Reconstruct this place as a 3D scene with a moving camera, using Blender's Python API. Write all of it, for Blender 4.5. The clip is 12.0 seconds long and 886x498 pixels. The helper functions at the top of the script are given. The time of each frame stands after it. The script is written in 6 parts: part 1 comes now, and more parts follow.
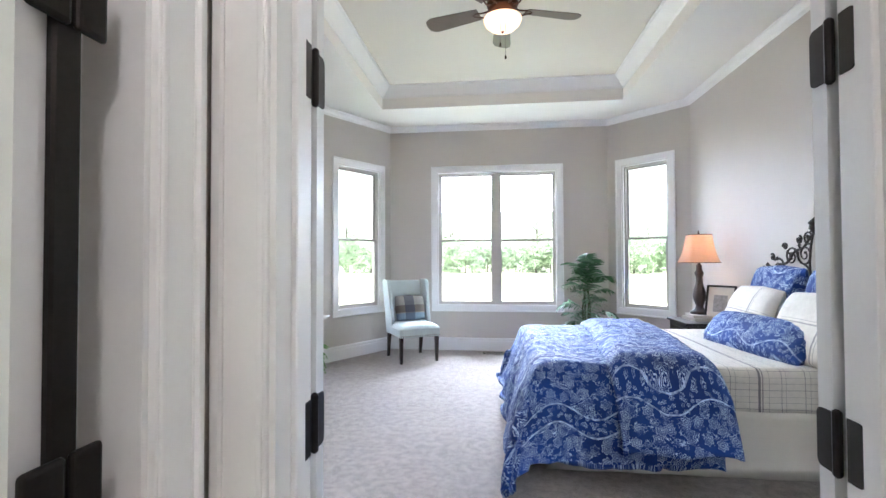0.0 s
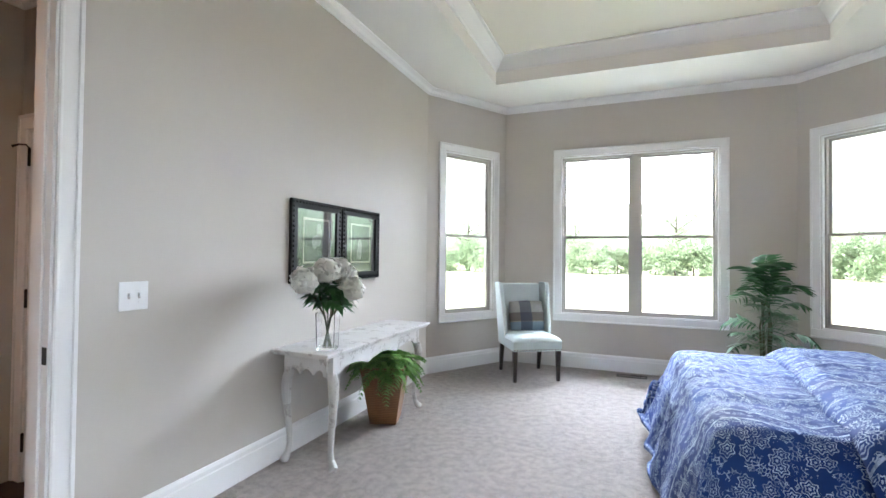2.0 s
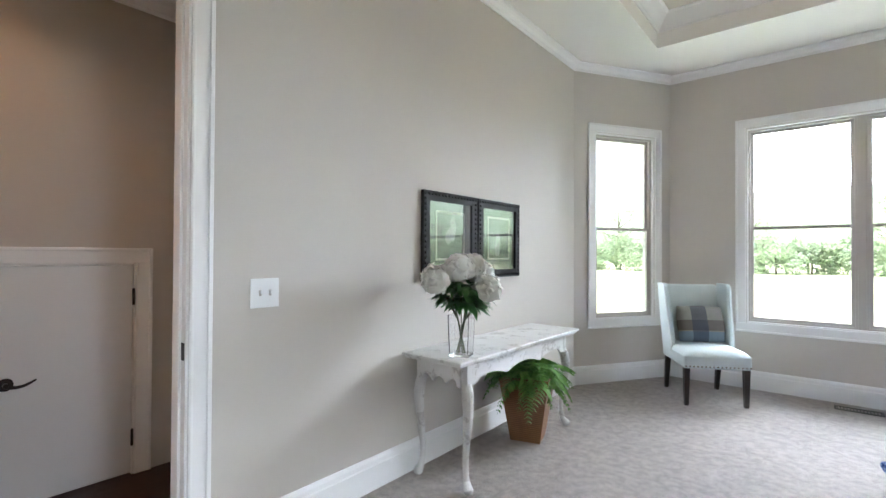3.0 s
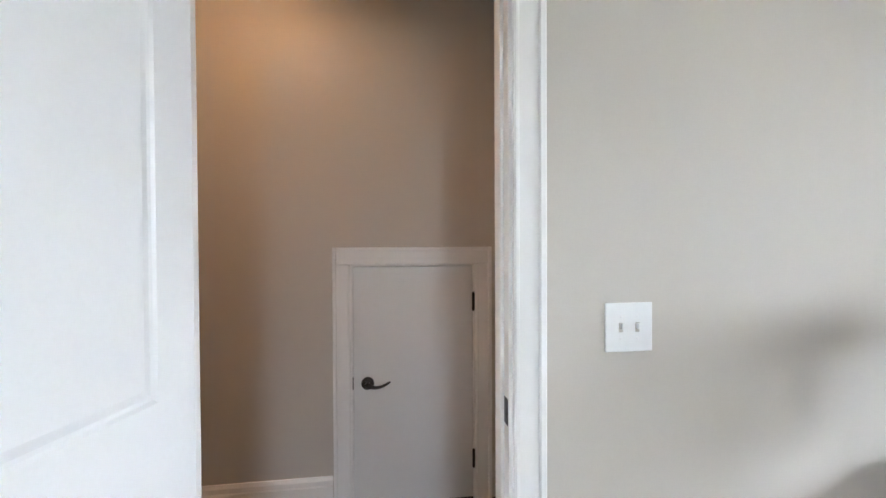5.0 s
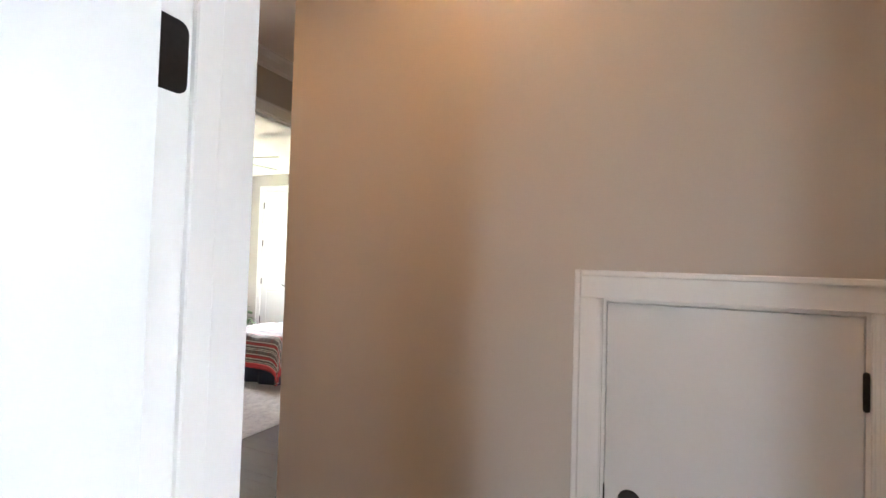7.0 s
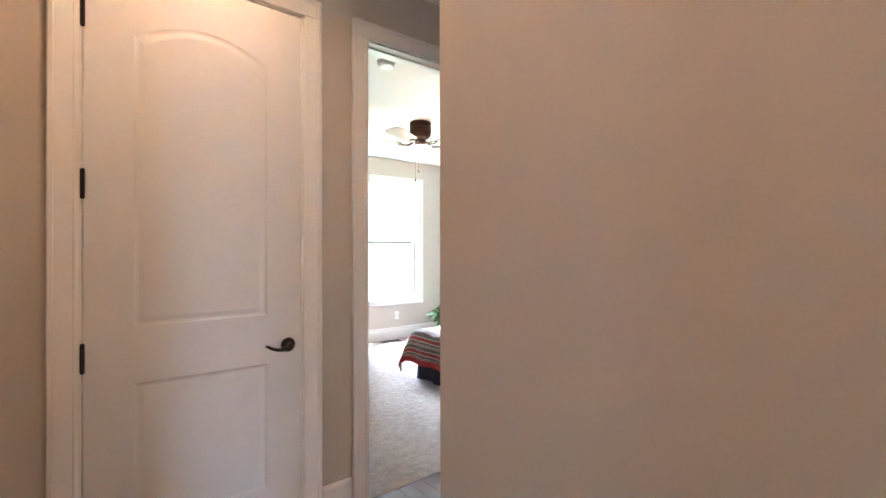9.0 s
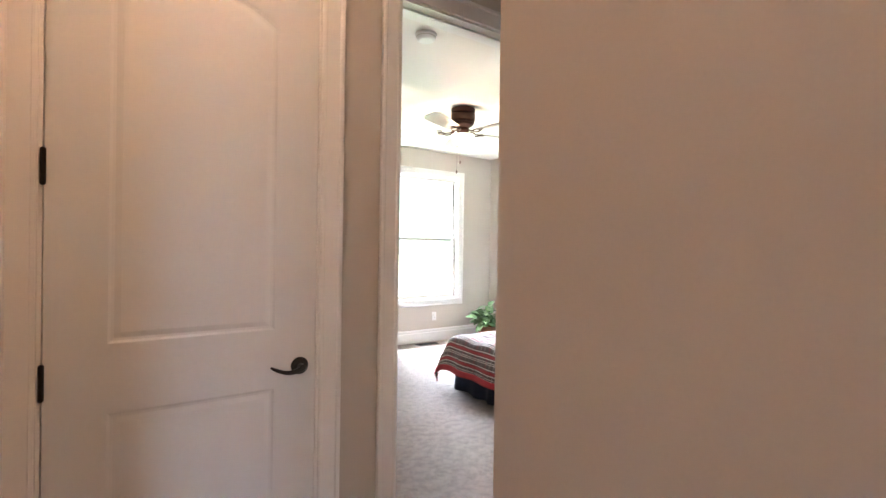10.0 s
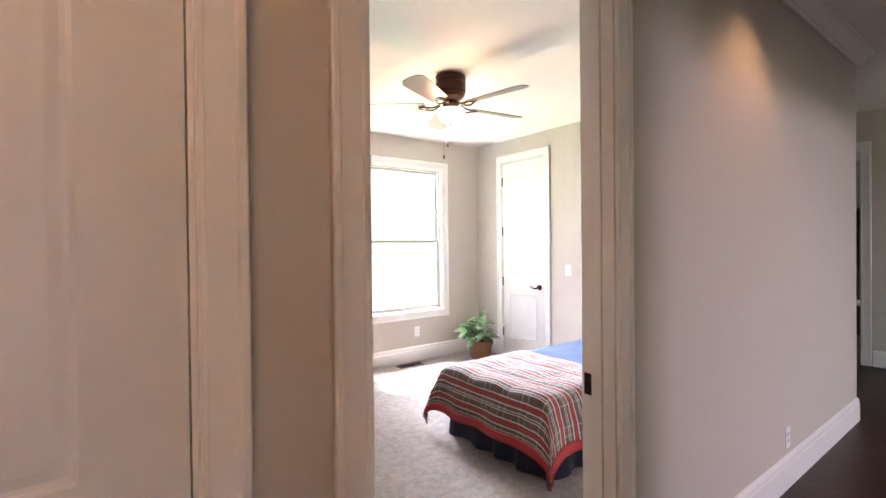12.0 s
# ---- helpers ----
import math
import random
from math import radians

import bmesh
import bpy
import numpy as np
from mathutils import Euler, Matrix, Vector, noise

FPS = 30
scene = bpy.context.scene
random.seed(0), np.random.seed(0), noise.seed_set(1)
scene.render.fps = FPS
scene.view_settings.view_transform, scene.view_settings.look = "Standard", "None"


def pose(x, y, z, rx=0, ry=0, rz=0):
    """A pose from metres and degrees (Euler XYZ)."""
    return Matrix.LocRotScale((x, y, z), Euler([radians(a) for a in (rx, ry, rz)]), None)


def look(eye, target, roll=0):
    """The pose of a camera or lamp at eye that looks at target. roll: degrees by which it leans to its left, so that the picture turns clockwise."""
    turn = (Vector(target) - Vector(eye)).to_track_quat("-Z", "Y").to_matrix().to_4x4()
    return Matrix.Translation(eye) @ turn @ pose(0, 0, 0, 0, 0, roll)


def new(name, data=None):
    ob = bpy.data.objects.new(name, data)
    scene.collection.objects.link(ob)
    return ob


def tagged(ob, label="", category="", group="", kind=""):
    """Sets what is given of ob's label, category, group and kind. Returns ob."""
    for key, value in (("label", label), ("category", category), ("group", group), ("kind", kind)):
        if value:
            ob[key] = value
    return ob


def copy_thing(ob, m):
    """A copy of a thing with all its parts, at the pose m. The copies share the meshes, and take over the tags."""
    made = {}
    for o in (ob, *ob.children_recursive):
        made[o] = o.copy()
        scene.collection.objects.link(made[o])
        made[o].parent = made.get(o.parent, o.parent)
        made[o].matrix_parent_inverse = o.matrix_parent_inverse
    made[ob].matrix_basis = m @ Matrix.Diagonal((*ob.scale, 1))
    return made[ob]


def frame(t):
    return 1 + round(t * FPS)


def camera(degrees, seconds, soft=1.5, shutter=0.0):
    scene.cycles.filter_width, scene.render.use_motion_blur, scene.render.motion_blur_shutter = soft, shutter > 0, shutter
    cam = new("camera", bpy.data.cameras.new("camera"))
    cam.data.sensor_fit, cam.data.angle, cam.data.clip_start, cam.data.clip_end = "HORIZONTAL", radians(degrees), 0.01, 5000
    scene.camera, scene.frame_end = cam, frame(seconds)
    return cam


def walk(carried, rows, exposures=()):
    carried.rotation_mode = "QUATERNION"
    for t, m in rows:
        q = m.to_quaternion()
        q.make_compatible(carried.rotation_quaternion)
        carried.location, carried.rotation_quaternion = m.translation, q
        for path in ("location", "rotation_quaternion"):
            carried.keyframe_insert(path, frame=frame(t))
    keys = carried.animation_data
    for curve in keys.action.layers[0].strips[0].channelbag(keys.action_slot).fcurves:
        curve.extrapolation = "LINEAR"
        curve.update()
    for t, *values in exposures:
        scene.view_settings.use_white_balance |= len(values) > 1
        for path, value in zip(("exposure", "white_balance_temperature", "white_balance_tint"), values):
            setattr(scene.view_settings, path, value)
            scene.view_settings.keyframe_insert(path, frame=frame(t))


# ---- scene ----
cam = camera(88.3, 12.0)
PATH = [
    (0, (2.222, -0.206, 1.34), (1.991, 1.781, 1.381), -0.2),
    (0.5, (2.231, 0.022, 1.338), (1.907, 1.996, 1.367), -1.0),
    (1, (2.226, 0.243, 1.338), (1.814, 2.199, 1.365), -1.4),
    (1.5, (2.171, 0.454, 1.343), (1.64, 2.382, 1.373), -0.6),
    (2, (2.131, 0.632, 1.343), (1.385, 2.487, 1.377), 0.6),
    (2.5, (2.064, 0.809, 1.338), (1.062, 2.54, 1.37), 0.8),
    (3, (1.953, 0.989, 1.327), (0.675, 2.527, 1.349), 0.3),
    (3.5, (1.816, 1.127, 1.348), (0.289, 2.418, 1.388), 0.4),
    (3.7, (1.741, 1.165, 1.356), (0.122, 2.339, 1.396), 0.9),
    (5.3, (1.004, 1.403, 1.379), (-0.991, 1.545, 1.368), -0.2),
    (5.5, (0.913, 1.400, 1.371), (-1.086, 1.451, 1.384), 0.2),
    (6, (0.682, 1.393, 1.356), (-1.306, 1.172, 1.404), 0.6),
    (6.2, (0.597, 1.388, 1.353), (-1.379, 1.076, 1.409), 0.8),
    (6.5, (0.472, 1.391, 1.366), (-1.474, 0.914, 1.413), 1.3),
    (6.8, (0.378, 1.414, 1.363), (-1.487, 0.711, 1.431), 1.6),
    (7, (0.302, 1.422, 1.364), (-1.509, 0.572, 1.421), 1.7),
    (7.2, (0.229, 1.418, 1.370), (-1.522, 0.455, 1.413), 1.4),
    (8.8, (-0.469, 0.889, 1.329), (-1.762, -0.637, 1.343), -0.1),
    (9, (-0.526, 0.827, 1.344), (-1.778, -0.733, 1.352), -0.1),
    (9.5, (-0.65, 0.661, 1.369), (-1.804, -0.973, 1.372), 0.8),
    (10, (-0.774, 0.471, 1.375), (-1.886, -1.19, 1.363), 0.9),
    (10.5, (-0.888, 0.28, 1.384), (-1.995, -1.385, 1.346), 0.4),
    (11, (-1.003, 0.077, 1.388), (-2.115, -1.585, 1.357), -0.3),
    (11.5, (-1.126, -0.16, 1.379), (-2.274, -1.798, 1.372), -0.6),
    (12, (-1.236, -0.377, 1.427), (-2.437, -1.976, 1.409), -0.6),
]
walk(cam, [(t, look(eye, target, roll)) for t, eye, target, roll in PATH], [(0, 1.62, 5650, 13), (1.6, 1.46, 5800, 12), (2.6, 1.34, 5950, 10), (3.5, 1.34, 5950, 10), (5.2, 1.64, 6050, 10), (7.2, 2.0, 6050, 10), (8.8, 2.25, 5450, 10), (9.6, 2.1, 5600, 11), (10.6, 1.88, 6000, 16), (12, 1.72, 6150, 21)])

# ---------- world, sun, exposure ----------
world = bpy.data.worlds.new("world")
scene.world = world
world.use_nodes = True
wn = world.node_tree
sky = wn.nodes.new("ShaderNodeTexSky")
sky.sky_type = "NISHITA"
sky.sun_disc = False
sky.sun_elevation = radians(62)
sky.sun_rotation = radians(190)
sky.air_density, sky.dust_density, sky.ozone_density = 0.8, 6.0, 0.6
wn.nodes["Background"].inputs["Strength"].default_value = 0.15
wn.links.new(sky.outputs["Color"], wn.nodes["Background"].inputs["Color"])

sun = new("sun", bpy.data.lights.new("sun", "SUN"))
sun.data.energy, sun.data.angle, sun.data.color = 5.0, radians(0.6), (1.0, 0.95, 0.88)
sun.matrix_world = look((0, 0, 20), (1.6, 9.2, 0))


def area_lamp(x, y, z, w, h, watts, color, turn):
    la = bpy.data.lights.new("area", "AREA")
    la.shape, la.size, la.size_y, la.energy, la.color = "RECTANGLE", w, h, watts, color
    ob = new("daylight_fill", la)
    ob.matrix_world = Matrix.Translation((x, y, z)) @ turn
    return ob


def point_lamp(name, x, y, z, watts, color, radius):
    la = bpy.data.lights.new(name, "POINT")
    la.energy, la.color, la.shadow_soft_size = watts, color, radius
    ob = new(name, la)
    ob.location = (x, y, z)
    return ob


def spot_lamp(name, x, y, z, watts, color, angle, radius=0.05):
    la = bpy.data.lights.new(name, "SPOT")
    la.energy, la.color, la.spot_size, la.spot_blend, la.shadow_soft_size = watts, color, radians(angle), 0.6, radius
    ob = new(name, la)
    ob.location = (x, y, z)
    return ob


# ---------- materials ----------
def shader(name):
    m = bpy.data.materials.new(name)
    m.use_nodes = True
    nt = m.node_tree
    return m, nt, nt.nodes["Principled BSDF"]


def noise_node(nt, scale, detail=4.0, rough=0.55, coords="Object"):
    tc = nt.nodes.new("ShaderNodeTexCoord")
    n = nt.nodes.new("ShaderNodeTexNoise")
    n.inputs["Scale"].default_value, n.inputs["Detail"].default_value, n.inputs["Roughness"].default_value = scale, detail, rough
    nt.links.new(tc.outputs[coords], n.inputs["Vector"])
    return n


def ramp(nt, source, stops):
    r = nt.nodes.new("ShaderNodeValToRGB")
    while len(r.color_ramp.elements) < len(stops):
        r.color_ramp.elements.new(0.5)
    for e, (at, c) in zip(r.color_ramp.elements, stops):
        e.position, e.color = at, (*c, 1)
    nt.links.new(source, r.inputs["Fac"])
    return r.outputs["Color"]


def mixed(nt, fac, a, b, mode="MIX"):
    x = nt.nodes.new("ShaderNodeMix")
    x.data_type, x.blend_type = "RGBA", mode
    for sock, v in ((x.inputs["Factor"], fac), (x.inputs["A"], a), (x.inputs["B"], b)):
        if isinstance(v, bpy.types.NodeSocket):
            nt.links.new(v, sock)
        elif isinstance(v, tuple):
            sock.default_value = (*v, 1)
        else:
            sock.default_value = v
    return x.outputs["Result"]


def bump(nt, bsdf, height, strength, distance=0.01):
    b = nt.nodes.new("ShaderNodeBump")
    b.inputs["Strength"].default_value, b.inputs["Distance"].default_value = strength, distance
    nt.links.new(height, b.inputs["Height"])
    nt.links.new(b.outputs["Normal"], bsdf.inputs["Normal"])


def scaled(c, k):
    return tuple(min(1.0, v * k) for v in c)


def surface(name, color, rough=0.5, metal=0.0, vary=0.08, large=1.5, fine=60.0, relief=0.05, depth=0.004, coat=0.0):
    """Paint, wood, metal and the like: two scales of variation and a fine relief."""
    m, nt, b = shader(name)
    big, small = noise_node(nt, large, 3), noise_node(nt, fine, 4)
    c1 = ramp(nt, big.outputs["Fac"], [(0.3, scaled(color, 1 - vary)), (0.7, scaled(color, 1 + vary))])
    c2 = mixed(nt, 0.35, c1, ramp(nt, small.outputs["Fac"], [(0.3, scaled(color, 1 - 1.5 * vary)), (0.7, scaled(color, 1 + vary))]))
    nt.links.new(c2, b.inputs["Base Color"])
    b.inputs["Roughness"].default_value, b.inputs["Metallic"].default_value, b.inputs["Coat Weight"].default_value = rough, metal, coat
    if relief:
        bump(nt, b, small.outputs["Fac"], relief, depth)
    return m


WALL = surface("greige_wall_paint", (0.53, 0.49, 0.435), 0.68, vary=0.03, large=0.8, fine=160, relief=0.12, depth=0.002)
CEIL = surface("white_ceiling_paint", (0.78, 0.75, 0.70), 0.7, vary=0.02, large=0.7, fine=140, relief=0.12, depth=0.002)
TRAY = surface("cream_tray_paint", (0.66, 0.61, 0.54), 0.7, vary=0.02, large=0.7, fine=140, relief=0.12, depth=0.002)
TRIM = surface("white_trim_paint", (0.80, 0.79, 0.77), 0.32, vary=0.02, large=2.5, fine=90, relief=0.03, depth=0.002)
DOORW = surface("white_door_paint", (0.70, 0.70, 0.69), 0.3, vary=0.02, large=2.0, fine=70, relief=0.04, depth=0.002)
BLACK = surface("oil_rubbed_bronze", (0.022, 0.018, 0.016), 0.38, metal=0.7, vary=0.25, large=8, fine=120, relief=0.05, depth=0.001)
SASH = surface("clay_sash_vinyl", (0.46, 0.43, 0.38), 0.4, vary=0.04, relief=0.02)
PLATE = surface("white_plastic", (0.80, 0.80, 0.79), 0.3, vary=0.02, relief=0)


def carpet_material():
    m, nt, b = shader("greige_carpet")
    big, mid, small = noise_node(nt, 2.2, 5, 0.6), noise_node(nt, 17, 5, 0.7), noise_node(nt, 190, 3, 0.6)
    c1 = ramp(nt, mid.outputs["Fac"], [(0.40, (0.22, 0.182, 0.152)), (0.60, (0.60, 0.525, 0.465))])
    c2 = mixed(nt, 0.35, c1, ramp(nt, big.outputs["Fac"], [(0.35, (0.34, 0.288, 0.248)), (0.65, (0.58, 0.51, 0.455))]))
    c3 = mixed(nt, 0.4, c2, ramp(nt, small.outputs["Fac"], [(0.3, (0.23, 0.19, 0.16)), (0.7, (0.66, 0.585, 0.525))]))
    nt.links.new(c3, b.inputs["Base Color"])
    b.inputs["Roughness"].default_value = 1.0
    b.inputs["Sheen Weight"].default_value = 0.3
    add = nt.nodes.new("ShaderNodeMath")
    add.operation = "ADD"
    nt.links.new(mid.outputs["Fac"], add.inputs[0])
    nt.links.new(small.outputs["Fac"], add.inputs[1])
    bump(nt, b, add.outputs["Value"], 1.0, 0.03)
    return m


CARPET = carpet_material()


def glass_material():
    m, nt, b = shader("window_glass")
    b.inputs["Base Color"].default_value = (1, 1, 1, 1)
    b.inputs["Transmission Weight"].default_value, b.inputs["Roughness"].default_value, b.inputs["IOR"].default_value = 1.0, 0.0, 1.45
    return m


GLASS = glass_material()


# ---------- mesh helpers ----------
def finish(bm, name, mats, smooth=False):
    me = bpy.data.meshes.new(name)
    bmesh.ops.recalc_face_normals(bm, faces=bm.faces[:])
    bm.to_mesh(me)
    bm.free()
    for m in mats if isinstance(mats, (list, tuple)) else (mats,):
        me.materials.append(m)
    if smooth:
        me.polygons.foreach_set("use_smooth", [True] * len(me.polygons))
        me.update()
    return me


def part(name, bm, material, parent=None, label="", smooth=False):
    ob = new(name, finish(bm, name, material, smooth))
    if parent is not None:
        ob.parent = parent
    return tagged(ob, label)


def thing(name, label, category, m=None, group="", kind=""):
    ob = new(name)
    ob.empty_display_size = 0.1
    if m is not None:
        ob.matrix_world = m
    return tagged(ob, label, category, group, kind)


def box(bm, x0, y0, z0, x1, y1, z1, bevel=0.0, seg=1, mi=0):
    v = [bm.verts.new(p) for p in ((x0, y0, z0), (x1, y0, z0), (x1, y1, z0), (x0, y1, z0), (x0, y0, z1), (x1, y0, z1), (x1, y1, z1), (x0, y1, z1))]
    fs = [bm.faces.new([v[i] for i in q]) for q in ((0, 3, 2, 1), (4, 5, 6, 7), (0, 1, 5, 4), (1, 2, 6, 5), (2, 3, 7, 6), (3, 0, 4, 7))]
    for f_ in fs:
        f_.material_index = mi
    if bevel:
        es = list({e for f_ in fs for e in f_.edges})
        bmesh.ops.bevel(bm, geom=es, offset=bevel, segments=seg, affect="EDGES", profile=0.5)
    return v


def boxed(*args, **kw):
    bm = bmesh.new()
    box(bm, *args, **kw)
    return bm


def prism(bm, pts, z0, z1):
    """An upright prism over a plan polygon."""
    lo, hi = [bm.verts.new((x, y, z0)) for x, y in pts], [bm.verts.new((x, y, z1)) for x, y in pts]
    bm.faces.new(lo[::-1])
    bm.faces.new(hi)
    for i in range(len(pts)):
        j = (i + 1) % len(pts)
        bm.faces.new((lo[i], lo[j], hi[j], hi[i]))


def sweep(bm, profile, path, closed=False):
    """Sweeps a profile of (out, up) pairs along a level path of (x, y, z, nx, ny): n points out of the wall, mitred by the caller."""
    rings = [[bm.verts.new((x + o * nx, y + o * ny, z + u)) for o, u in profile] for x, y, z, nx, ny in path]
    n = len(rings)
    for i in range(n if closed else n - 1):
        a, b = rings[i], rings[(i + 1) % n]
        for j in range(len(profile)):
            k = (j + 1) % len(profile)
            bm.faces.new((a[j], b[j], b[k], a[k]))
    if not closed:
        bm.faces.new(rings[0])
        bm.faces.new(rings[-1][::-1])


def lathe(bm, profile, seg=24, mi=0, cx=0, cy=0):
    """A solid of revolution about z from (radius, height) pairs."""
    rings = []
    for r, z in profile:
        rings.append([bm.verts.new((cx + r * math.cos(2 * math.pi * i / seg), cy + r * math.sin(2 * math.pi * i / seg), z)) for i in range(seg)])
    for a, b in zip(rings, rings[1:]):
        for i in range(seg):
            j = (i + 1) % seg
            f_ = bm.faces.new((a[i], a[j], b[j], b[i]))
            f_.material_index = mi
    for ring, flip in ((rings[0], True), (rings[-1], False)):
        f_ = bm.faces.new(ring[::-1] if flip else ring)
        f_.material_index = mi


def tube(bm, pts, radii, seg=8):
    """A round tube through points; radii: one number or one for each point."""
    pts = [Vector(p) for p in pts]
    radii = radii if isinstance(radii, (list, tuple)) else [radii] * len(pts)
    rings, up = [], Vector((0.31, 0.17, 0.93)).normalized()
    for i, p in enumerate(pts):
        d = (pts[min(i + 1, len(pts) - 1)] - pts[max(i - 1, 0)]).normalized()
        u = up - d * up.dot(d)
        if u.length < 1e-3:
            u = d.orthogonal()
        u.normalize()
        w = d.cross(u)
        up = u
        rings.append([bm.verts.new(p + radii[i] * (math.cos(2 * math.pi * k / seg) * u + math.sin(2 * math.pi * k / seg) * w)) for k in range(seg)])
    for a, b in zip(rings, rings[1:]):
        for k in range(seg):
            l = (k + 1) % seg
            bm.faces.new((a[k], a[l], b[l], b[k]))
    bm.faces.new(rings[0][::-1])
    bm.faces.new(rings[-1])


def wall(name, p0, p1, thick, z0, z1, openings=(), mats=None, label="painted greige wall"):
    """A wall whose room face runs from p0 to p1, with its thickness to the right of that way, and openings (s0, s1, z0, z1) through it."""
    a, b = Vector(p0), Vector(p1)
    length = (b - a).length
    bm, s = bmesh.new(), 0.0
    for s0, s1, o0, o1 in sorted(openings):
        box(bm, s, -thick, z0, s0, 0, z1)
        if o0 > z0 + 0.001:
            box(bm, s0, -thick, z0, s1, 0, o0)
        if o1 < z1 - 0.001:
            box(bm, s0, -thick, o1, s1, 0, z1)
        s = s1
    box(bm, s, -thick, z0, length, 0, z1)
    ob = new(name, finish(bm, name, mats or WALL))
    d = (b - a).normalized()
    ob.matrix_world = Matrix(((d.x, -d.y, 0, a.x), (d.y, d.x, 0, a.y), (0, 0, 1, 0), (0, 0, 0, 1)))
    return tagged(ob, label, "wall", kind="structure")


def along(p0, p1):
    """The frame of a wall: x along it, y out of it into the room, z up."""
    a, b = Vector(p0), Vector(p1)
    d = (b - a).normalized()
    return Matrix(((d.x, -d.y, 0, a.x), (d.y, d.x, 0, a.y), (0, 0, 1, 0), (0, 0, 0, 1)))


# Corners of the main bedroom, clockwise seen from above as the room lies to the left of each way.
BACK_Y, WIN_Y, RIGHT_X = 0.595, 6.475, 4.60
CL, CM, CR, CE = (0.0, 5.43), (0.655, 6.475), (3.80, 6.475), (4.60, 5.69)
SOFFIT, HALL_CEIL, B2_CEIL = 3.29, 2.90, 2.74

BASE_PROFILE = [(0, 0), (0.017, 0), (0.017, 0.135), (0.013, 0.142), (0.013, 0.165), (0.006, 0.182), (0, 0.185)]
CASE_W, CASE_T = 0.092, 0.02


def baseboard(points, name="baseboard"):
    """Baseboard along a run of wall with the room to its left."""
    bm = bmesh.new()
    run = []
    pts = [Vector(p) for p in points]
    for i, p in enumerate(pts):
        ns = []
        if i > 0:
            d = (p - pts[i - 1]).normalized()
            ns.append(Vector((-d.y, d.x)))
        if i < len(pts) - 1:
            d = (pts[i + 1] - p).normalized()
            ns.append(Vector((-d.y, d.x)))
        n = sum(ns, Vector((0, 0))).normalized()
        n = n / max(0.3, n.dot(ns[0]))
        run.append((p.x, p.y, 0.0, n.x, n.y))
    sweep(bm, BASE_PROFILE, run)
    return tagged(new(name, finish(bm, name, TRIM)), "white painted wooden baseboard", "baseboard", kind="structure")


def crown(points, z, closed=False, size=0.115, name="crown_molding", mats=None):
    prof = [(0, 0), (0, -size), (0.012, -size), (0.02, -size * 0.86), (0.03, -size * 0.8), (size * 0.55, -size * 0.42), (size * 0.78, -size * 0.2), (size * 0.82, -0.018), (size, -0.012), (size, 0)]
    bm = bmesh.new()
    pts = [Vector(p) for p in points]
    run, n = [], len(pts)
    for i, p in enumerate(pts):
        ns = []
        if i > 0 or closed:
            d = (p - pts[(i - 1) % n]).normalized()
            ns.append(Vector((-d.y, d.x)))
        if i < n - 1 or closed:
            d = (pts[(i + 1) % n] - p).normalized()
            ns.append(Vector((-d.y, d.x)))
        v = sum(ns, Vector((0, 0))).normalized()
        v = v / max(0.3, v.dot(ns[0]))
        run.append((p.x, p.y, z, v.x, v.y))
    sweep(bm, prof, run, closed)
    return tagged(new(name, finish(bm, name, mats or TRIM)), "white painted crown molding under the ceiling", "molding", kind="structure")


def casing_set(parent, s0, s1, z0, z1, sill=False, y=0.0, sign=1, w=CASE_W):
    """Flat casing with a raised back band round an opening s0..s1, z0..z1, on the plane y; sign: which way is out."""
    def board(x0, x1, za, zb, band):
        bm = bmesh.new()
        ya, yb = sorted((y, y + sign * 0.014))
        box(bm, x0, ya, za, x1, yb, zb, bevel=0.002)
        bx0, bx1, bza, bzb = band
        ya, yb = sorted((y + sign * 0.002, y + sign * 0.022))
        box(bm, bx0, ya, bza, bx1, yb, bzb, bevel=0.004)
        part("casing", bm, TRIM, parent)
    b = 0.02
    board(s0 - w, s0 - 0.004, z0, z1 + 0.004, (s0 - w, s0 - w + b, z0, z1 + w))
    board(s1 + 0.004, s1 + w, z0, z1 + 0.004, (s1 + w - b, s1 + w, z0, z1 + w))
    board(s0 - w + b, s1 + w - b, z1 + 0.0045, z1 + w, (s0 - w + b, s1 + w - b, z1 + w - b, z1 + w))
    if not sill:
        for e, d in ((s0, -1), (s1, 1)):
            for o0, o1, proud in ((0.008, 0.020, 0.0165),):
                xa, xb = sorted((e + d * o0, e + d * o1))
                ya, yb = sorted((y + sign * 0.003, y + sign * proud))
                part("casing_bead", boxed(xa, ya, z0, xb, yb, z1 + 0.003, bevel=0.003, seg=2), TRIM, parent)
    if sill:
        board(s0 - w, s1 + w, z0 - w, z0 - 0.0005, (s0 - w, s1 + w, z0 - w, z0 - w + b))


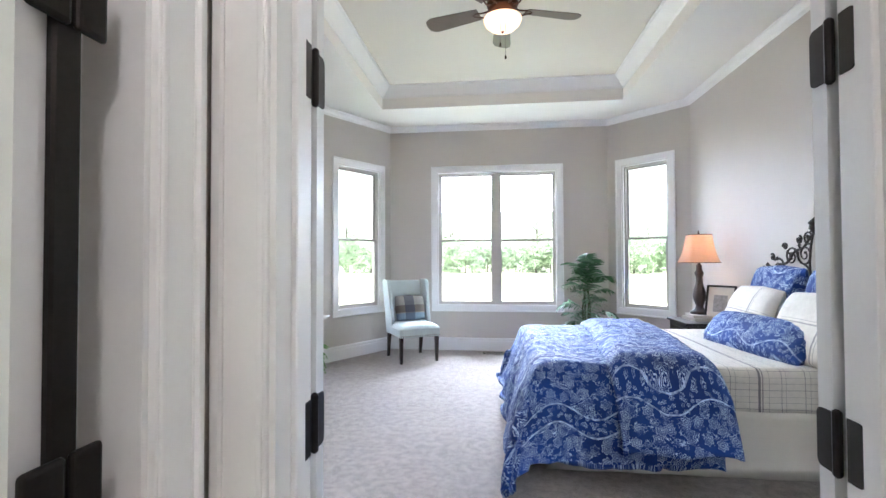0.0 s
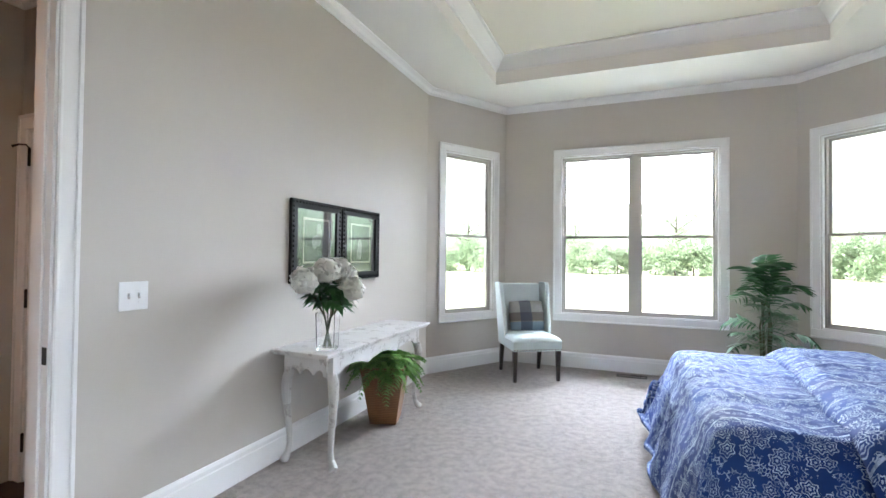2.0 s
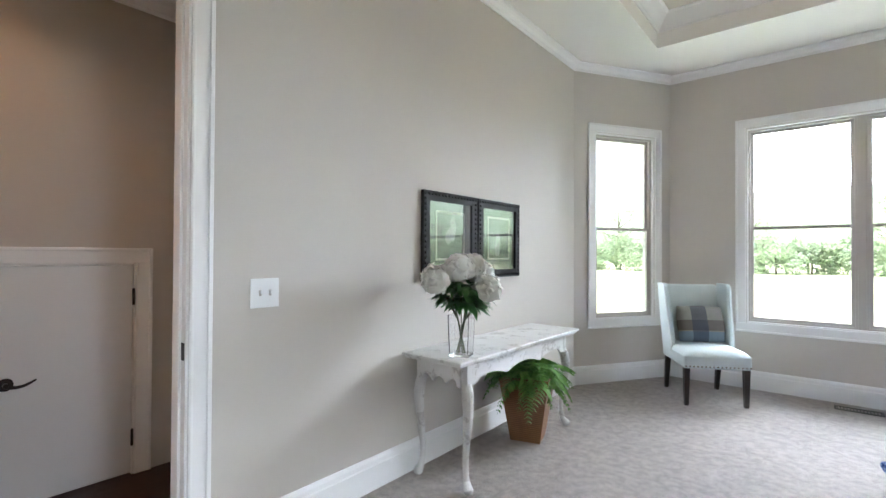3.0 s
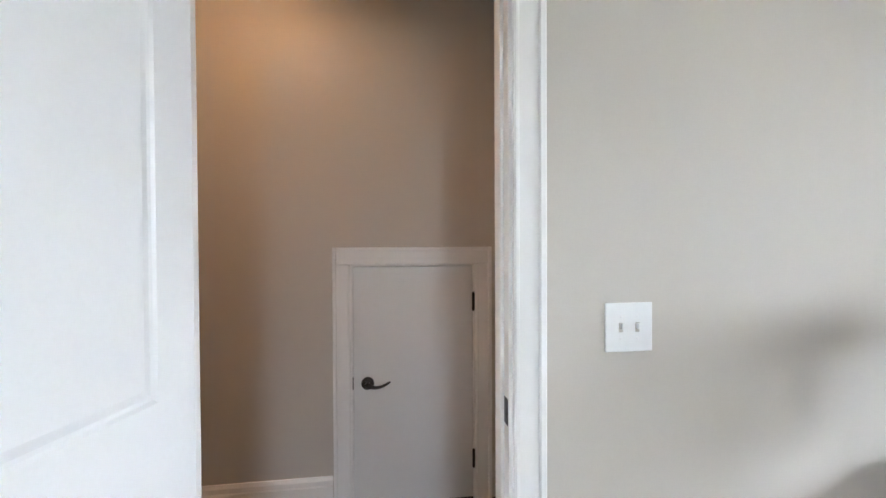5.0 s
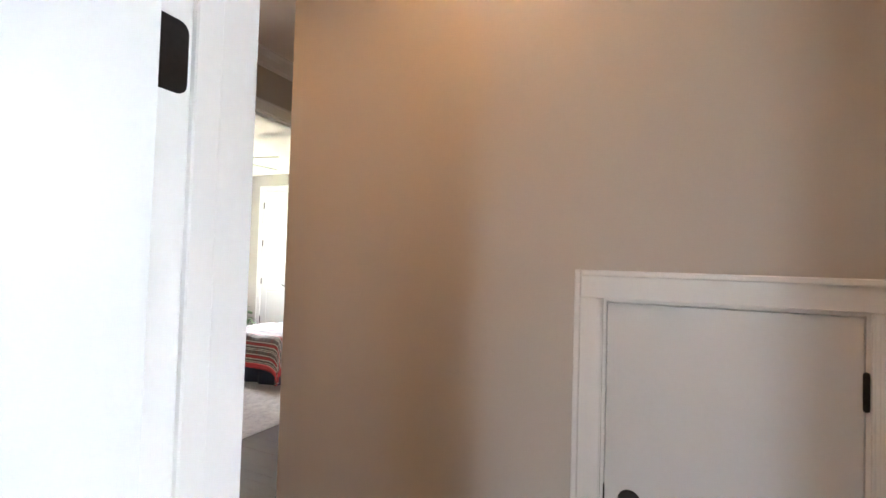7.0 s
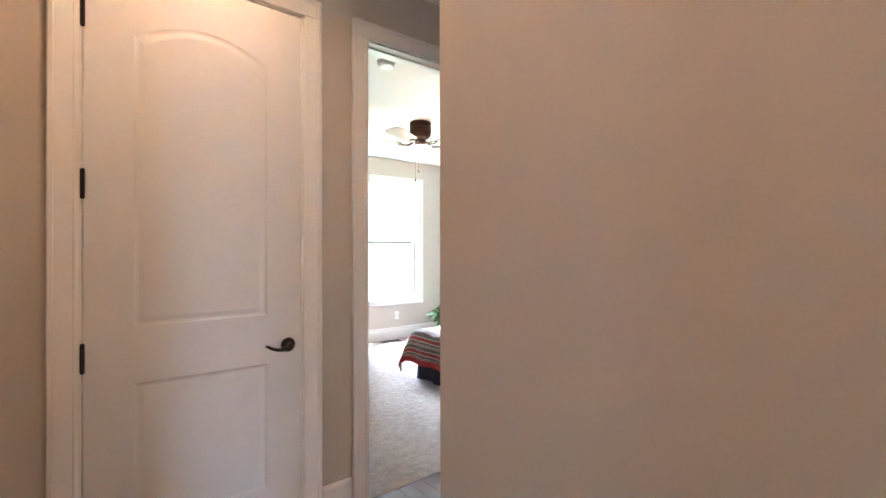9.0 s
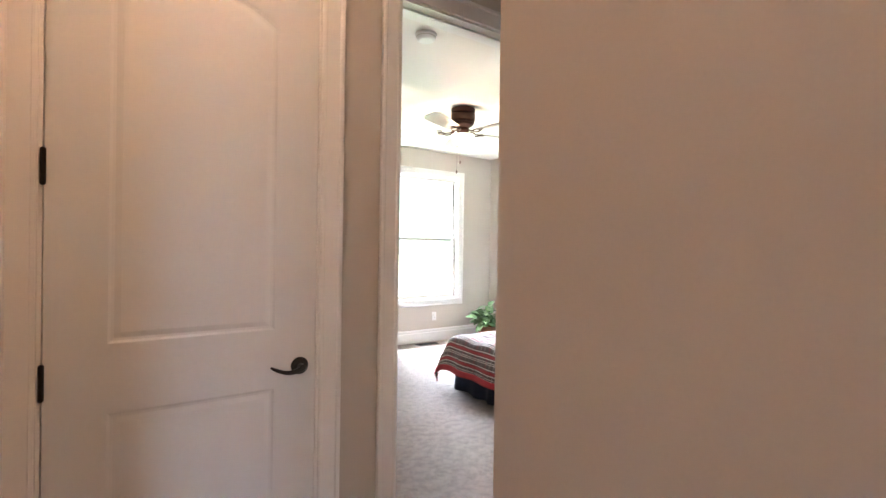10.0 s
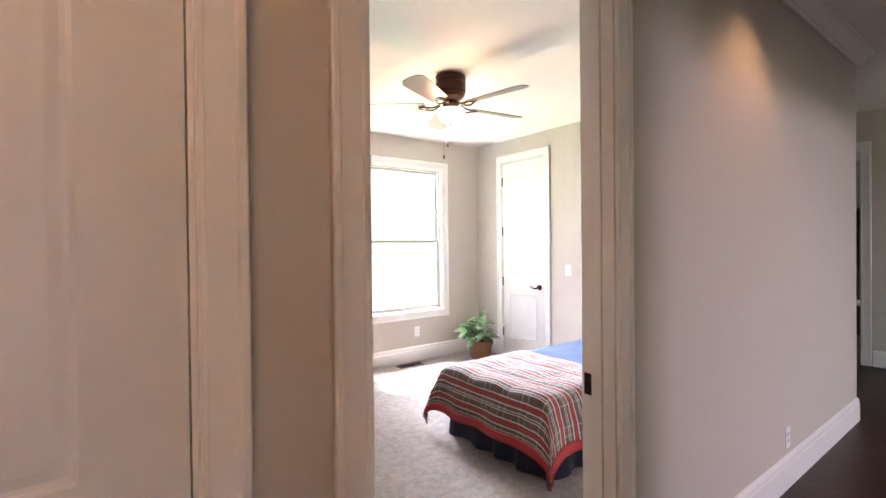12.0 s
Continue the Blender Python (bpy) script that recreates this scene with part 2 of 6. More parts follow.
def window(name, p0, p1, s0, s1, z0, z1, thick, units=1):
    """A double-hung window in the opening s0..s1, z0..z1 of the wall p0-p1."""
    w = thing(name, "white-cased double-hung window with clay-coloured sashes", "window", along(p0, p1), kind="structure")
    casing_set(w, s0, s1, z0, z1, sill=True)
    for a, b, c, d in ((s0, s0 + 0.012, z0, z1), (s1 - 0.012, s1, z0, z1), (s0 + 0.012, s1 - 0.012, z1 - 0.012, z1), (s0 + 0.012, s1 - 0.012, z0, z0 + 0.012)):
        part("jamb_liner", boxed(a, -thick + 0.005, c, b, -0.001, d), TRIM, w)
    s0, s1, z0, z1 = s0 + 0.012, s1 - 0.012, z0 + 0.012, z1 - 0.012
    wide, mid = (s1 - s0) / units, 0.058
    meet = z0 + (z1 - z0) * 0.485
    for k in range(units):
        a, b = s0 + k * wide, s0 + (k + 1) * wide
        if k:
            part("mullion", boxed(a - mid / 2, -0.095, z0, a + mid / 2, -0.03, z1, bevel=0.003), SASH, w)
        a, b = a + (mid / 2 if k else 0), b - (mid / 2 if k < units - 1 else 0)
        part("frame", frame_bars(a, b, z0, z1, 0.018, -0.105, -0.035), SASH, w)
        a, b = a + 0.018, b - 0.018
        lower = part("lower_sash", frame_bars(a, b, z0 + 0.018, meet + 0.016, 0.027, -0.075, -0.045), SASH, w)
        upper = part("upper_sash", frame_bars(a, b, meet - 0.016, z1 - 0.018, 0.027, -0.103, -0.077), SASH, w)
        for sash, za, zb, yy in ((lower, z0 + 0.043, meet - 0.009, -0.06), (upper, meet + 0.009, z1 - 0.043, -0.09)):
            pane = part("pane", boxed(a + 0.025, yy - 0.002, za, b - 0.025, yy + 0.002, zb), GLASS, sash)
            pane.visible_shadow = False
    return w


def frame_bars(a, b, z0, z1, w, y0, y1):
    bm = bmesh.new()
    box(bm, a, y0, z0, a + w, y1, z1, bevel=0.002)
    box(bm, b - w, y0, z0, b, y1, z1, bevel=0.002)
    box(bm, a + w - 0.0005, y0 + 0.001, z1 - w, b - w + 0.0005, y1 - 0.001, z1)
    box(bm, a + w - 0.0005, y0 + 0.001, z0, b - w + 0.0005, y1 - 0.001, z0 + w)
    return bm


# ---------- structure: main bedroom ----------
T = 0.13
DOOR_Y0, DOOR_Y1, DOOR_H = 0.937, 1.735, 2.45
BATH_X0, BATH_X1 = 1.885, 2.775

wall("wall_bedroom_west", CL, (0, 0.465), T, 0, 3.75, [(5.41 - DOOR_Y1, 5.45 - DOOR_Y0, 0, DOOR_H + 0.02)])
wall("wall_bedroom_bath", (0, BACK_Y), (RIGHT_X, BACK_Y), T, 0, 3.75, [(BATH_X0 - 0.02, BATH_X1 + 0.02, 0, DOOR_H + 0.02)])
wall("wall_bedroom_east", (RIGHT_X, 0.465), CE, 0.16, 0, 3.75, [(0.735, 1.465, 0.655, 2.605)])
WIN_Z0, WIN_Z1 = 0.655, 2.605
wall("wall_bay_right", CE, CR, 0.16, 0, 3.75, [(0.277, 0.905, WIN_Z0, WIN_Z1)])
wall("wall_window", CR, CM, 0.16, 0, 3.75, [(CR[0] - 3.09, CR[0] - 1.367, WIN_Z0, WIN_Z1)])
wall("wall_bay_left", CM, CL, 0.16, 0, 3.75, [(0.215, 0.975, WIN_Z0, WIN_Z1)])
window("window_1", CE, CR, 0.277, 0.905, WIN_Z0, WIN_Z1, 0.16)
window("window_5", (RIGHT_X, 0.465), CE, 0.735, 1.465, WIN_Z0, WIN_Z1, 0.16)
window("window_2", CR, CM, CR[0] - 3.09, CR[0] - 1.367, WIN_Z0, WIN_Z1, 0.16, units=2)
window("window_3", CM, CL, 0.215, 0.975, WIN_Z0, WIN_Z1, 0.16)

bm = bmesh.new()
prism(bm, [(-0.02, 0.5), (RIGHT_X + 0.1, 0.5), (RIGHT_X + 0.1, 5.75), (3.86, 6.55), (0.6, 6.55), (-0.02, 5.5)], -0.08, 0.0)
tagged(new("floor_bedroom", finish(bm, "floor_bedroom", CARPET)), "greige cut-pile bedroom carpet", "carpet", kind="structure")
baseboard([(0, 5.43), (0, DOOR_Y1 + CASE_W + 0.01)])
baseboard([(RIGHT_X, BACK_Y), CE, CR, CM, CL])

# Tray ceiling: flat border, upright rim, raised middle with its own crown.
TX0, TX1, TY0, TY1, TZ = 0.755, 3.79, 1.45, 5.60, 3.56
bm = bmesh.new()
for x0, y0, x1, y1 in ((-0.1, 0.5, TX0, 6.6), (TX1, 0.5, 4.75, 6.6), (TX0, 0.5, TX1, TY0), (TX0, TY1, TX1, 6.6)):
    box(bm, x0, y0, SOFFIT, x1, y1, 3.70)
tagged(new("ceiling", finish(bm, "ceiling", CEIL)), "white bedroom ceiling border round a raised tray", "ceiling", kind="structure")
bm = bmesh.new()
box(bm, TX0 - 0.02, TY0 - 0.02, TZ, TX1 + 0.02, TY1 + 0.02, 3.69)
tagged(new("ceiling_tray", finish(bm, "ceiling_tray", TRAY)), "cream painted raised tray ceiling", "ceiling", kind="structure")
crown([(TX0, TY0), (TX1, TY0), (TX1, TY1), (TX0, TY1)], TZ, closed=True, size=0.13)
crown([(0, BACK_Y), (RIGHT_X, BACK_Y), CE, CR, CM, CL], SOFFIT, closed=True, size=0.075)

# ---------- structure: hall ----------
XH0, XA, YD, YB = -T, -1.235, -1.30, -0.068
WOOD = surface("dark_hardwood", (0.036, 0.013, 0.008), 0.34, vary=0.35, large=5, fine=40, relief=0.05, depth=0.001)


WOOD.node_tree.nodes["Principled BSDF"].inputs["Specular IOR Level"].default_value = 0.25


def floor_planks():
    """Boards of dark hardwood, joined, with gaps between them."""
    bm = bmesh.new()
    rnd = random.Random(4)
    x = -8.0
    while x < -0.10:
        y = -1.42 + rnd.uniform(-1.2, 0)
        while y < 4.2:
            ln = rnd.uniform(0.7, 1.5)
            box(bm, x, max(y, -1.42), -0.02, min(x + 0.0815, -0.065), min(y + ln - 0.0012, 4.2), rnd.uniform(-0.0006, 0.0))
            y += ln
            if y > 4.2:
                break
        x += 0.083
    ob = new("floor_hall", finish(bm, "floor_hall", WOOD))
    return tagged(ob, "dark stained hardwood plank floor", "floor", kind="structure")


floor_planks()
wall("wall_hall_access", (XA, 2.215), (XA, YB), T, 0, HALL_CEIL, [(0.282, 0.955, 0, 1.275)])
wall("wall_hall_corner", (XA, YB), (-3.05, YB), T, 0, HALL_CEIL)
wall("wall_hall_header", (-3.05, YB), (-6.60, YB), T, 2.20, HALL_CEIL, label="painted greige header over the wide hall opening")
wall("wall_hall_north", (XH0, 2.215), (XA - T, 2.215), T, 0, HALL_CEIL, [(0.21, 1.03, 0, 2.08)])
wall("wall_hall_south", (-6.02, YD), (0.0, YD), T, 0, HALL_CEIL, [(-2.70 + 6.02, -1.707 + 6.02, 0, DOOR_H + 0.02), (-1.383 + 6.02, -0.520 + 6.02, 0, 2.483)])
wall("wall_hall_east", (XH0 + 0.002, YD), (XH0 + 0.002, 0.465), 0.128, 0, HALL_CEIL)
bm = bmesh.new()
box(bm, -8.4, -1.44, HALL_CEIL, -0.12, 4.3, 3.05)
tagged(new("ceiling_hall", finish(bm, "ceiling_hall", CEIL)), "white painted hall ceiling", "ceiling", kind="structure")
crown([(-6.02, YD - T), (-6.02, YD), (XH0, YD), (XH0, 2.215), (XA, 2.215), (XA, YB), (-6.60, YB)], HALL_CEIL, size=0.10)
baseboard([(-6.02, YD - T), (-6.02, YD), (-2.69 - CASE_W, YD)])
baseboard([(-1.715 + CASE_W, YD), (-1.375 - CASE_W, YD)])
baseboard([(-0.53 + CASE_W, YD), (XH0, YD), (XH0, DOOR_Y0 - 0.01 - CASE_W)])
baseboard([(XA, 1.27 - CASE_W), (XA, YB), (-3.05, YB)])

# ---------- structure: second bedroom ----------
B2X, B2Y = -5.374, -5.08
wall("wall_second_window", (B2X, B2Y), (-0.4, B2Y), 0.16, 0, 3.0, [(B2X * -1 - 4.755, B2X * -1 - 3.55, 0.61, 2.385)])
wall("wall_second_closet", (B2X, YD - T), (B2X, B2Y - 0.16), T, 0, 3.0, [(3.905 - 1.43, 4.620 - 1.43, 0, 2.475)])
wall("wall_second_east", (-0.4, B2Y), (-0.4, YD - T), T, 0, 3.0)
window("window_4", (B2X, B2Y), (-0.4, B2Y), B2X * -1 - 4.755, B2X * -1 - 3.55, 0.61, 2.385, 0.16)
bm = bmesh.new()
box(bm, B2X - 0.1, B2Y - 0.1, -0.08, -0.35, YD - 0.055, 0.004)
tagged(new("floor_second_bedroom", finish(bm, "floor_second_bedroom", CARPET)), "light greige bedroom carpet", "carpet", kind="structure")
bm = bmesh.new()
box(bm, B2X - 0.16, B2Y - 0.2, B2_CEIL, -0.25, YD - T, 3.0)
tagged(new("ceiling_second", finish(bm, "ceiling_second", CEIL)), "white flat bedroom ceiling", "ceiling", kind="structure")
baseboard([(B2X, -3.83 - 0.01), (B2X, -1.44)][::-1])
baseboard([(B2X, -4.70), (B2X, B2Y), (-0.4, B2Y), (-0.4, YD - T)])

# ---------- structure: bath passage behind the first doorway ----------
wall("wall_bath_left", (1.78, 0.465), (1.78, -1.6), T, 0, 2.75, [(0.125, 0.93, 0, DOOR_H + 0.02)])
wall("wall_bath_right", (3.1, -1.6), (3.1, 0.465), T, 0, 2.75)
wall("wall_bath_back", (1.65, -1.6), (3.1, -1.6), T, 0, 2.75)
wall("wall_closet_end", (0.9, 0.465), (0.9, -1.6), T, 0, 2.75)
bm = bmesh.new()
box(bm, 0.7, -1.75, -0.08, 3.2, 0.5, -0.002)
TILE = surface("beige_floor_tile", (0.42, 0.37, 0.31), 0.35, vary=0.1, relief=0.05)
tagged(new("floor_bath", finish(bm, "floor_bath", TILE)), "beige tiled bath floor", "floor", kind="structure")
bm = bmesh.new()
box(bm, 0.7, -1.75, 2.75, 3.25, 0.464, 2.9)
tagged(new("ceiling_bath", finish(bm, "ceiling_bath", CEIL)), "white bath ceiling", "ceiling", kind="structure")

# Far room beyond the end of the hall, closed around.
wall("wall_far_west", (-8.21, 4.2), (-8.21, -3.2), T, 0, HALL_CEIL, [(5.87, 7.2, 0, 2.47)])
wall("wall_far_south", (-12.4, -3.2), (-6.02, -3.2), T, 0, HALL_CEIL)
# Its opening is unseen, added to let lamp light into the dining room.
wall("wall_dining_west", (-12.4, 4.2), (-12.4, -3.2), 0.16, 0, HALL_CEIL, [(2.2, 4.4, 0.7, 2.4)])
wall("wall_dining_north", (-8.34, 4.2), (-12.4, 4.2), 0.16, 0, HALL_CEIL)
wall("wall_far_east", (-6.02, -3.2), (-6.02, YD - T), T, 0, HALL_CEIL)
# The second north opening is unseen, added to brighten the far west wall.
wall("wall_far_north", (XA - T, 4.2), (-8.21, 4.2), 0.16, 0, HALL_CEIL, [(2.1, 3.8, 0.1, 2.4), (4.95, 6.5, 0.1, 2.4)])
wall("wall_closet_west", (-3.05, 4.2), (-3.05, YB), T, 0, HALL_CEIL)
bm = bmesh.new()
box(bm, -8.0, -3.3, -0.08, -6.0, -1.42, -0.001)
box(bm, -12.5, -3.3, -0.08, -8.0, 4.3, -0.001)
tagged(new("floor_far", finish(bm, "floor_far", WOOD)), "dark hardwood floor", "floor", kind="structure")
bm = bmesh.new()
box(bm, -8.4, -3.3, HALL_CEIL, -6.0, -1.44, 3.05)
box(bm, -12.5, -3.3, HALL_CEIL, -8.4, 4.3, 3.05)
tagged(new("ceiling_far", finish(bm, "ceiling_far", CEIL)), "white ceiling", "ceiling", kind="structure")
# Unseen slab added above the ceilings so that no sun leaks in.
bm = bmesh.new()
box(bm, -12.8, -5.6, 3.80, 5.2, 7.0, 4.0)
tagged(new("roof", finish(bm, "roof", WOOD)), "unseen flat slab added over the house to block the sun", "roof", kind="structure")

# ---------- outside ----------
def ground_material():
    m, nt, b = shader("pale_dry_lawn")
    big, small = noise_node(nt, 0.15, 5), noise_node(nt, 6, 5)
    c = mixed(nt, 0.4, ramp(nt, big.outputs["Fac"], [(0.35, (0.42, 0.46, 0.27)), (0.65, (0.56, 0.56, 0.40))]), ramp(nt, small.outputs["Fac"], [(0.3, (0.34, 0.40, 0.20)), (0.7, (0.60, 0.60, 0.44))]))
    nt.links.new(c, b.inputs["Base Color"])
    b.inputs["Roughness"].default_value = 1.0
    bump(nt, b, small.outputs["Fac"], 0.5, 0.05)
    return m


bm = bmesh.new()
R = 900.0
vs = [bm.verts.new(p) for p in ((-R, -R, -0.25), (R, -R, -0.25), (R, R, -0.25), (-R, R, -0.25))]
bm.faces.new(vs)
tagged(new("ground", finish(bm, "ground", ground_material())), "sunlit pale dry lawn round the house", "lawn", kind="structure")

# ---------- doors ----------
def panel_outline(x0, x1, z0, z1, rise):
    pts = [(x0, z0), (x1, z0), (x1, z1)]
    if rise:
        for k in range(1, 12):
            u = k / 12
            pts.append((x1 + (x0 - x1) * u, z1 + rise * math.sin(math.pi * u) ** 0.85))
    pts.append((x0, z1))
    return pts


def inset(pts, d):
    """Pulls a plan outline inwards by d, roughly."""
    cx, cz = (min(p[0] for p in pts) + max(p[0] for p in pts)) / 2, (min(p[1] for p in pts) + max(p[1] for p in pts)) / 2
    w, h = max(p[0] for p in pts) - min(p[0] for p in pts), max(p[1] for p in pts) - min(p[1] for p in pts)
    return [(cx + (x - cx) * (1 - 2 * d / w), cz + (z - cz) * (1 - 2 * d / h)) for x, z in pts]


def ring_face(bm, a, b, ya, yb):
    """The strip between two outlines at two depths."""
    va, vb = [bm.verts.new((x, ya, z)) for x, z in a], [bm.verts.new((x, yb, z)) for x, z in b]
    for i in range(len(a)):
        j = (i + 1) % len(a)
        bm.faces.new((va[i], va[j], vb[j], vb[i]))


def cap_face(bm, a, y):
    bm.faces.new([bm.verts.new((x, y, z)) for x, z in a])


def slab_mesh(w, h, t, panels):
    """A moulded door leaf, x 0..w, y 0..t, z 0..h, with panels (x0, x1, z0, z1, rise) sunk into both faces."""
    bm = bmesh.new()
    for y, sgn in ((0.0, 1), (t, -1)):
        outer = [bm.verts.new(p) for p in ((0, y, 0), (w, y, 0), (w, y, h), (0, y, h))]
        edges = [bm.edges.new((outer[i], outer[(i + 1) % 4])) for i in range(4)]
        for p in panels:
            o = panel_outline(*p)
            vs = [bm.verts.new((x, y, z)) for x, z in o]
            edges += [bm.edges.new((vs[i], vs[(i + 1) % len(vs)])) for i in range(len(vs))]
            i1, i2, i3 = inset(o, 0.008), inset(o, 0.016), inset(o, 0.034)
            ring_face(bm, o, i1, y, y + sgn * 0.004)
            ring_face(bm, i1, i2, y + sgn * 0.004, y + sgn * 0.005)
            ring_face(bm, i2, i3, y + sgn * 0.005, y + sgn * 0.0015)
            cap_face(bm, i3, y + sgn * 0.0015)
        bmesh.ops.triangle_fill(bm, edges=edges, use_beauty=True)
    for a, b in (((0, 0), (w, 0)), ((w, 0), (w, h)), ((w, h), (0, h)), ((0, h), (0, 0))):
        bm.faces.new([bm.verts.new(p) for p in ((a[0], 0, a[1]), (b[0], 0, b[1]), (b[0], t, b[1]), (a[0], t, a[1]))])
    bmesh.ops.remove_doubles(bm, verts=bm.verts[:], dist=0.00005)
    return bm


def lever_mesh(sgn):
    """A round rose with a waved lever along +x * sgn, standing out along +y."""
    bm = bmesh.new()
    lathe(bm, [(0.030, 0), (0.033, 0.004), (0.033, 0.009), (0.027, 0.013), (0.012, 0.016), (0.011, 0.045), (0.013, 0.05), (0.009, 0.055)], 20)
    bmesh.ops.rotate(bm, verts=bm.verts[:], cent=(0, 0, 0), matrix=Matrix.Rotation(radians(-90), 3, "X"))
    pts = [(sgn * u * 0.115, 0.045, -0.004 - 0.012 * math.sin(u * 3.3) + 0.016 * u * u) for u in [k / 9 for k in range(10)]]
    tube(bm, pts, [0.010, 0.0105, 0.010, 0.009, 0.0085, 0.008, 0.0075, 0.007, 0.006, 0.004], 8)
    return bm


def hinge_knuckle(parent, x, y, z, h=0.10):
    bm = bmesh.new()
    lathe(bm, [(0.003, -h / 2 - 0.006), (0.0065, -h / 2 - 0.003), (0.0075, -h / 2), (0.0075, h / 2), (0.0065, h / 2 + 0.003), (0.003, h / 2 + 0.006)], 10)
    for v in bm.verts:
        v.co += Vector((x, y, z))
    part("hinge", bm, BLACK, parent, "dark bronze hinge")


def rounded_plate(bm, w, h, t, r=0.012, seg=4):
    """A plate in the x-z plane, centred, thickness along y, corners rounded on its +x side."""
    pts = [(-w / 2, -h / 2)]
    for cx, cz, a0 in ((w / 2 - r, -h / 2 + r, -90), (w / 2 - r, h / 2 - r, 0)):
        for k in range(seg + 1):
            a = radians(a0 + 90 * k / seg)
            pts.append((cx + r * math.cos(a), cz + r * math.sin(a)))
    pts.append((-w / 2, h / 2))
    lo, hi = [bm.verts.new((x, 0, z)) for x, z in pts], [bm.verts.new((x, t, z)) for x, z in pts]
    bm.faces.new(lo)
    bm.faces.new(hi[::-1])
    for i in range(len(pts)):
        j = (i + 1) % len(pts)
        bm.faces.new((lo[i], hi[i], hi[j], lo[j]))


def doorway(name, p0, p1, s0, s1, h, thick, label, both=True, stop_side=0.0, room_side=True):
    """Jamb boards, stops and casings of a clear opening s0..s1; the wall's own opening is 2 cm wider."""
    d = thing(name, label, "doorway", along(p0, p1), kind="structure")
    for a, b in ((s0 - 0.02, s0), (s1, s1 + 0.02)):
        part("jamb", boxed(a, -thick - 0.002, 0, b, 0.002, h), TRIM, d)
    part("jamb", boxed(s0 - 0.02, -thick - 0.002, h, s1 + 0.02, 0.002, h + 0.02), TRIM, d)
    if stop_side is not None:
        y0 = stop_side
        for a, b in ((s0, s0 + 0.011), (s1 - 0.011, s1)):
            part("stop", boxed(a, y0 - 0.035, 0, b, y0, h - 0.011, bevel=0.002), TRIM, d)
        part("stop", boxed(s0, y0 - 0.035, h - 0.011, s1, y0, h, bevel=0.002), TRIM, d)
    if room_side:
        casing_set(d, s0 - 0.006, s1 + 0.006, 0, h + 0.006, y=0.0, sign=1)
    if both:
        casing_set(d, s0 - 0.006, s1 + 0.006, 0, h + 0.006, y=-thick, sign=-1)
    return d


TWO_PANEL = [(0.115, 0.115, 1.04, 2.17, 0.09), (0.115, 0.115, 0.24, 0.80, 0.0)]


def leaf(name, label, m, w, h, hinges, handle_z, panels=TWO_PANEL, t=0.035, handle_sides=(0, 1), knuckle_y=None, sgn=-1):
    """A door leaf hinged at x = 0. knuckle_y: where the hinge knuckles stand."""
    d = thing(name, label, "door", m, kind="structure")
    part("slab", slab_mesh(w, h, t, [(a, w - b, z0, z1, r) for a, b, z0, z1, r in panels]), DOORW, d)
    if handle_z:
        for side in handle_sides:
            bm = lever_mesh(-1)
            if side == 0:
                bmesh.ops.scale(bm, vec=(1, -1, 1), verts=bm.verts[:])
            for v in bm.verts:
                v.co += Vector((w - 0.062, t if side else 0.0, handle_z))
            part("handle", bm, BLACK, d, "dark bronze lever handle", smooth=False)
        part("latch_plate", boxed(w - 0.001, t / 2 - 0.0125, handle_z - 0.03, w + 0.0015, t / 2 + 0.0125, handle_z + 0.03), BLACK, d, "dark bronze latch plate")
    if knuckle_y is not None:
        for z in hinges:
            hinge_knuckle(d, -0.002, knuckle_y, z)
    return d


H4 = (0.30, 0.94, 1.58, 2.21)
WEST, NORTH_H, SOUTH_H = (CL, (0, 0.465)), ((XH0, 2.215), (XA - T, 2.215)), ((-6.02, YD), (0.0, YD))

# Main bedroom's entry, its leaf standing open into the room.
d1 = doorway("door_frame_1", *WEST, 5.43 - DOOR_Y1, 5.43 - DOOR_Y0, DOOR_H, T, "white cased doorway between bedroom and hall", stop_side=-0.038)
bm = boxed(5.43 - DOOR_Y1 - 0.0005, -0.036, 0.895, 5.43 - DOOR_Y1 + 0.0015, -0.006, 0.965, bevel=0.0005)
part("strike_plate", bm, BLACK, d1, "dark bronze strike plate")
bm = boxed(5.43 - DOOR_Y1 + 0.0016, -0.030, 0.912, 5.43 - DOOR_Y1 + 0.0022, -0.014, 0.948)
part("strike_hole", bm, BLACK, d1)
for z in (0.30, 0.94, 1.583, 2.235):
    bm = bmesh.new()
    rounded_plate(bm, 0.036, 0.082, 0.0016)
    bmesh.ops.rotate(bm, verts=bm.verts[:], cent=(0, 0, 0), matrix=Matrix.Rotation(radians(-90), 3, "Z"))
    for v in bm.verts:
        v.co += Vector((5.43 - DOOR_Y0 - 0.0015, -0.017, z))
    part("hinge_leaf", bm, BLACK, d1, "dark bronze hinge leaf")
leaf("door_1", "white two-panel arched bedroom door standing open", pose(0.010, 0.941, 0.012, 0, 0, -15) @ Matrix.Translation((0.004, 0.008, 0)), 0.82, 2.43, (0.31, 0.955, 1.60, 2.25), 0.93, knuckle_y=-0.008)

# Closed door in the hall.
doorway("door_frame_2", *SOUTH_H, -1.363 + 6.02, -0.540 + 6.02, 2.463, T, "white cased doorway of the closed hall door", both=False, stop_side=-0.04)
leaf("door_2", "closed white two-panel arched hall door", pose(-0.5435, YD + 0.001, 0.012, 0, 0, 180), 0.816, 2.446, H4, 0.895, panels=[(0.155, 0.155, 1.04, 2.17, 0.085), (0.155, 0.155, 0.255, 0.82, 0.0)], handle_sides=(0,), knuckle_y=-0.006)

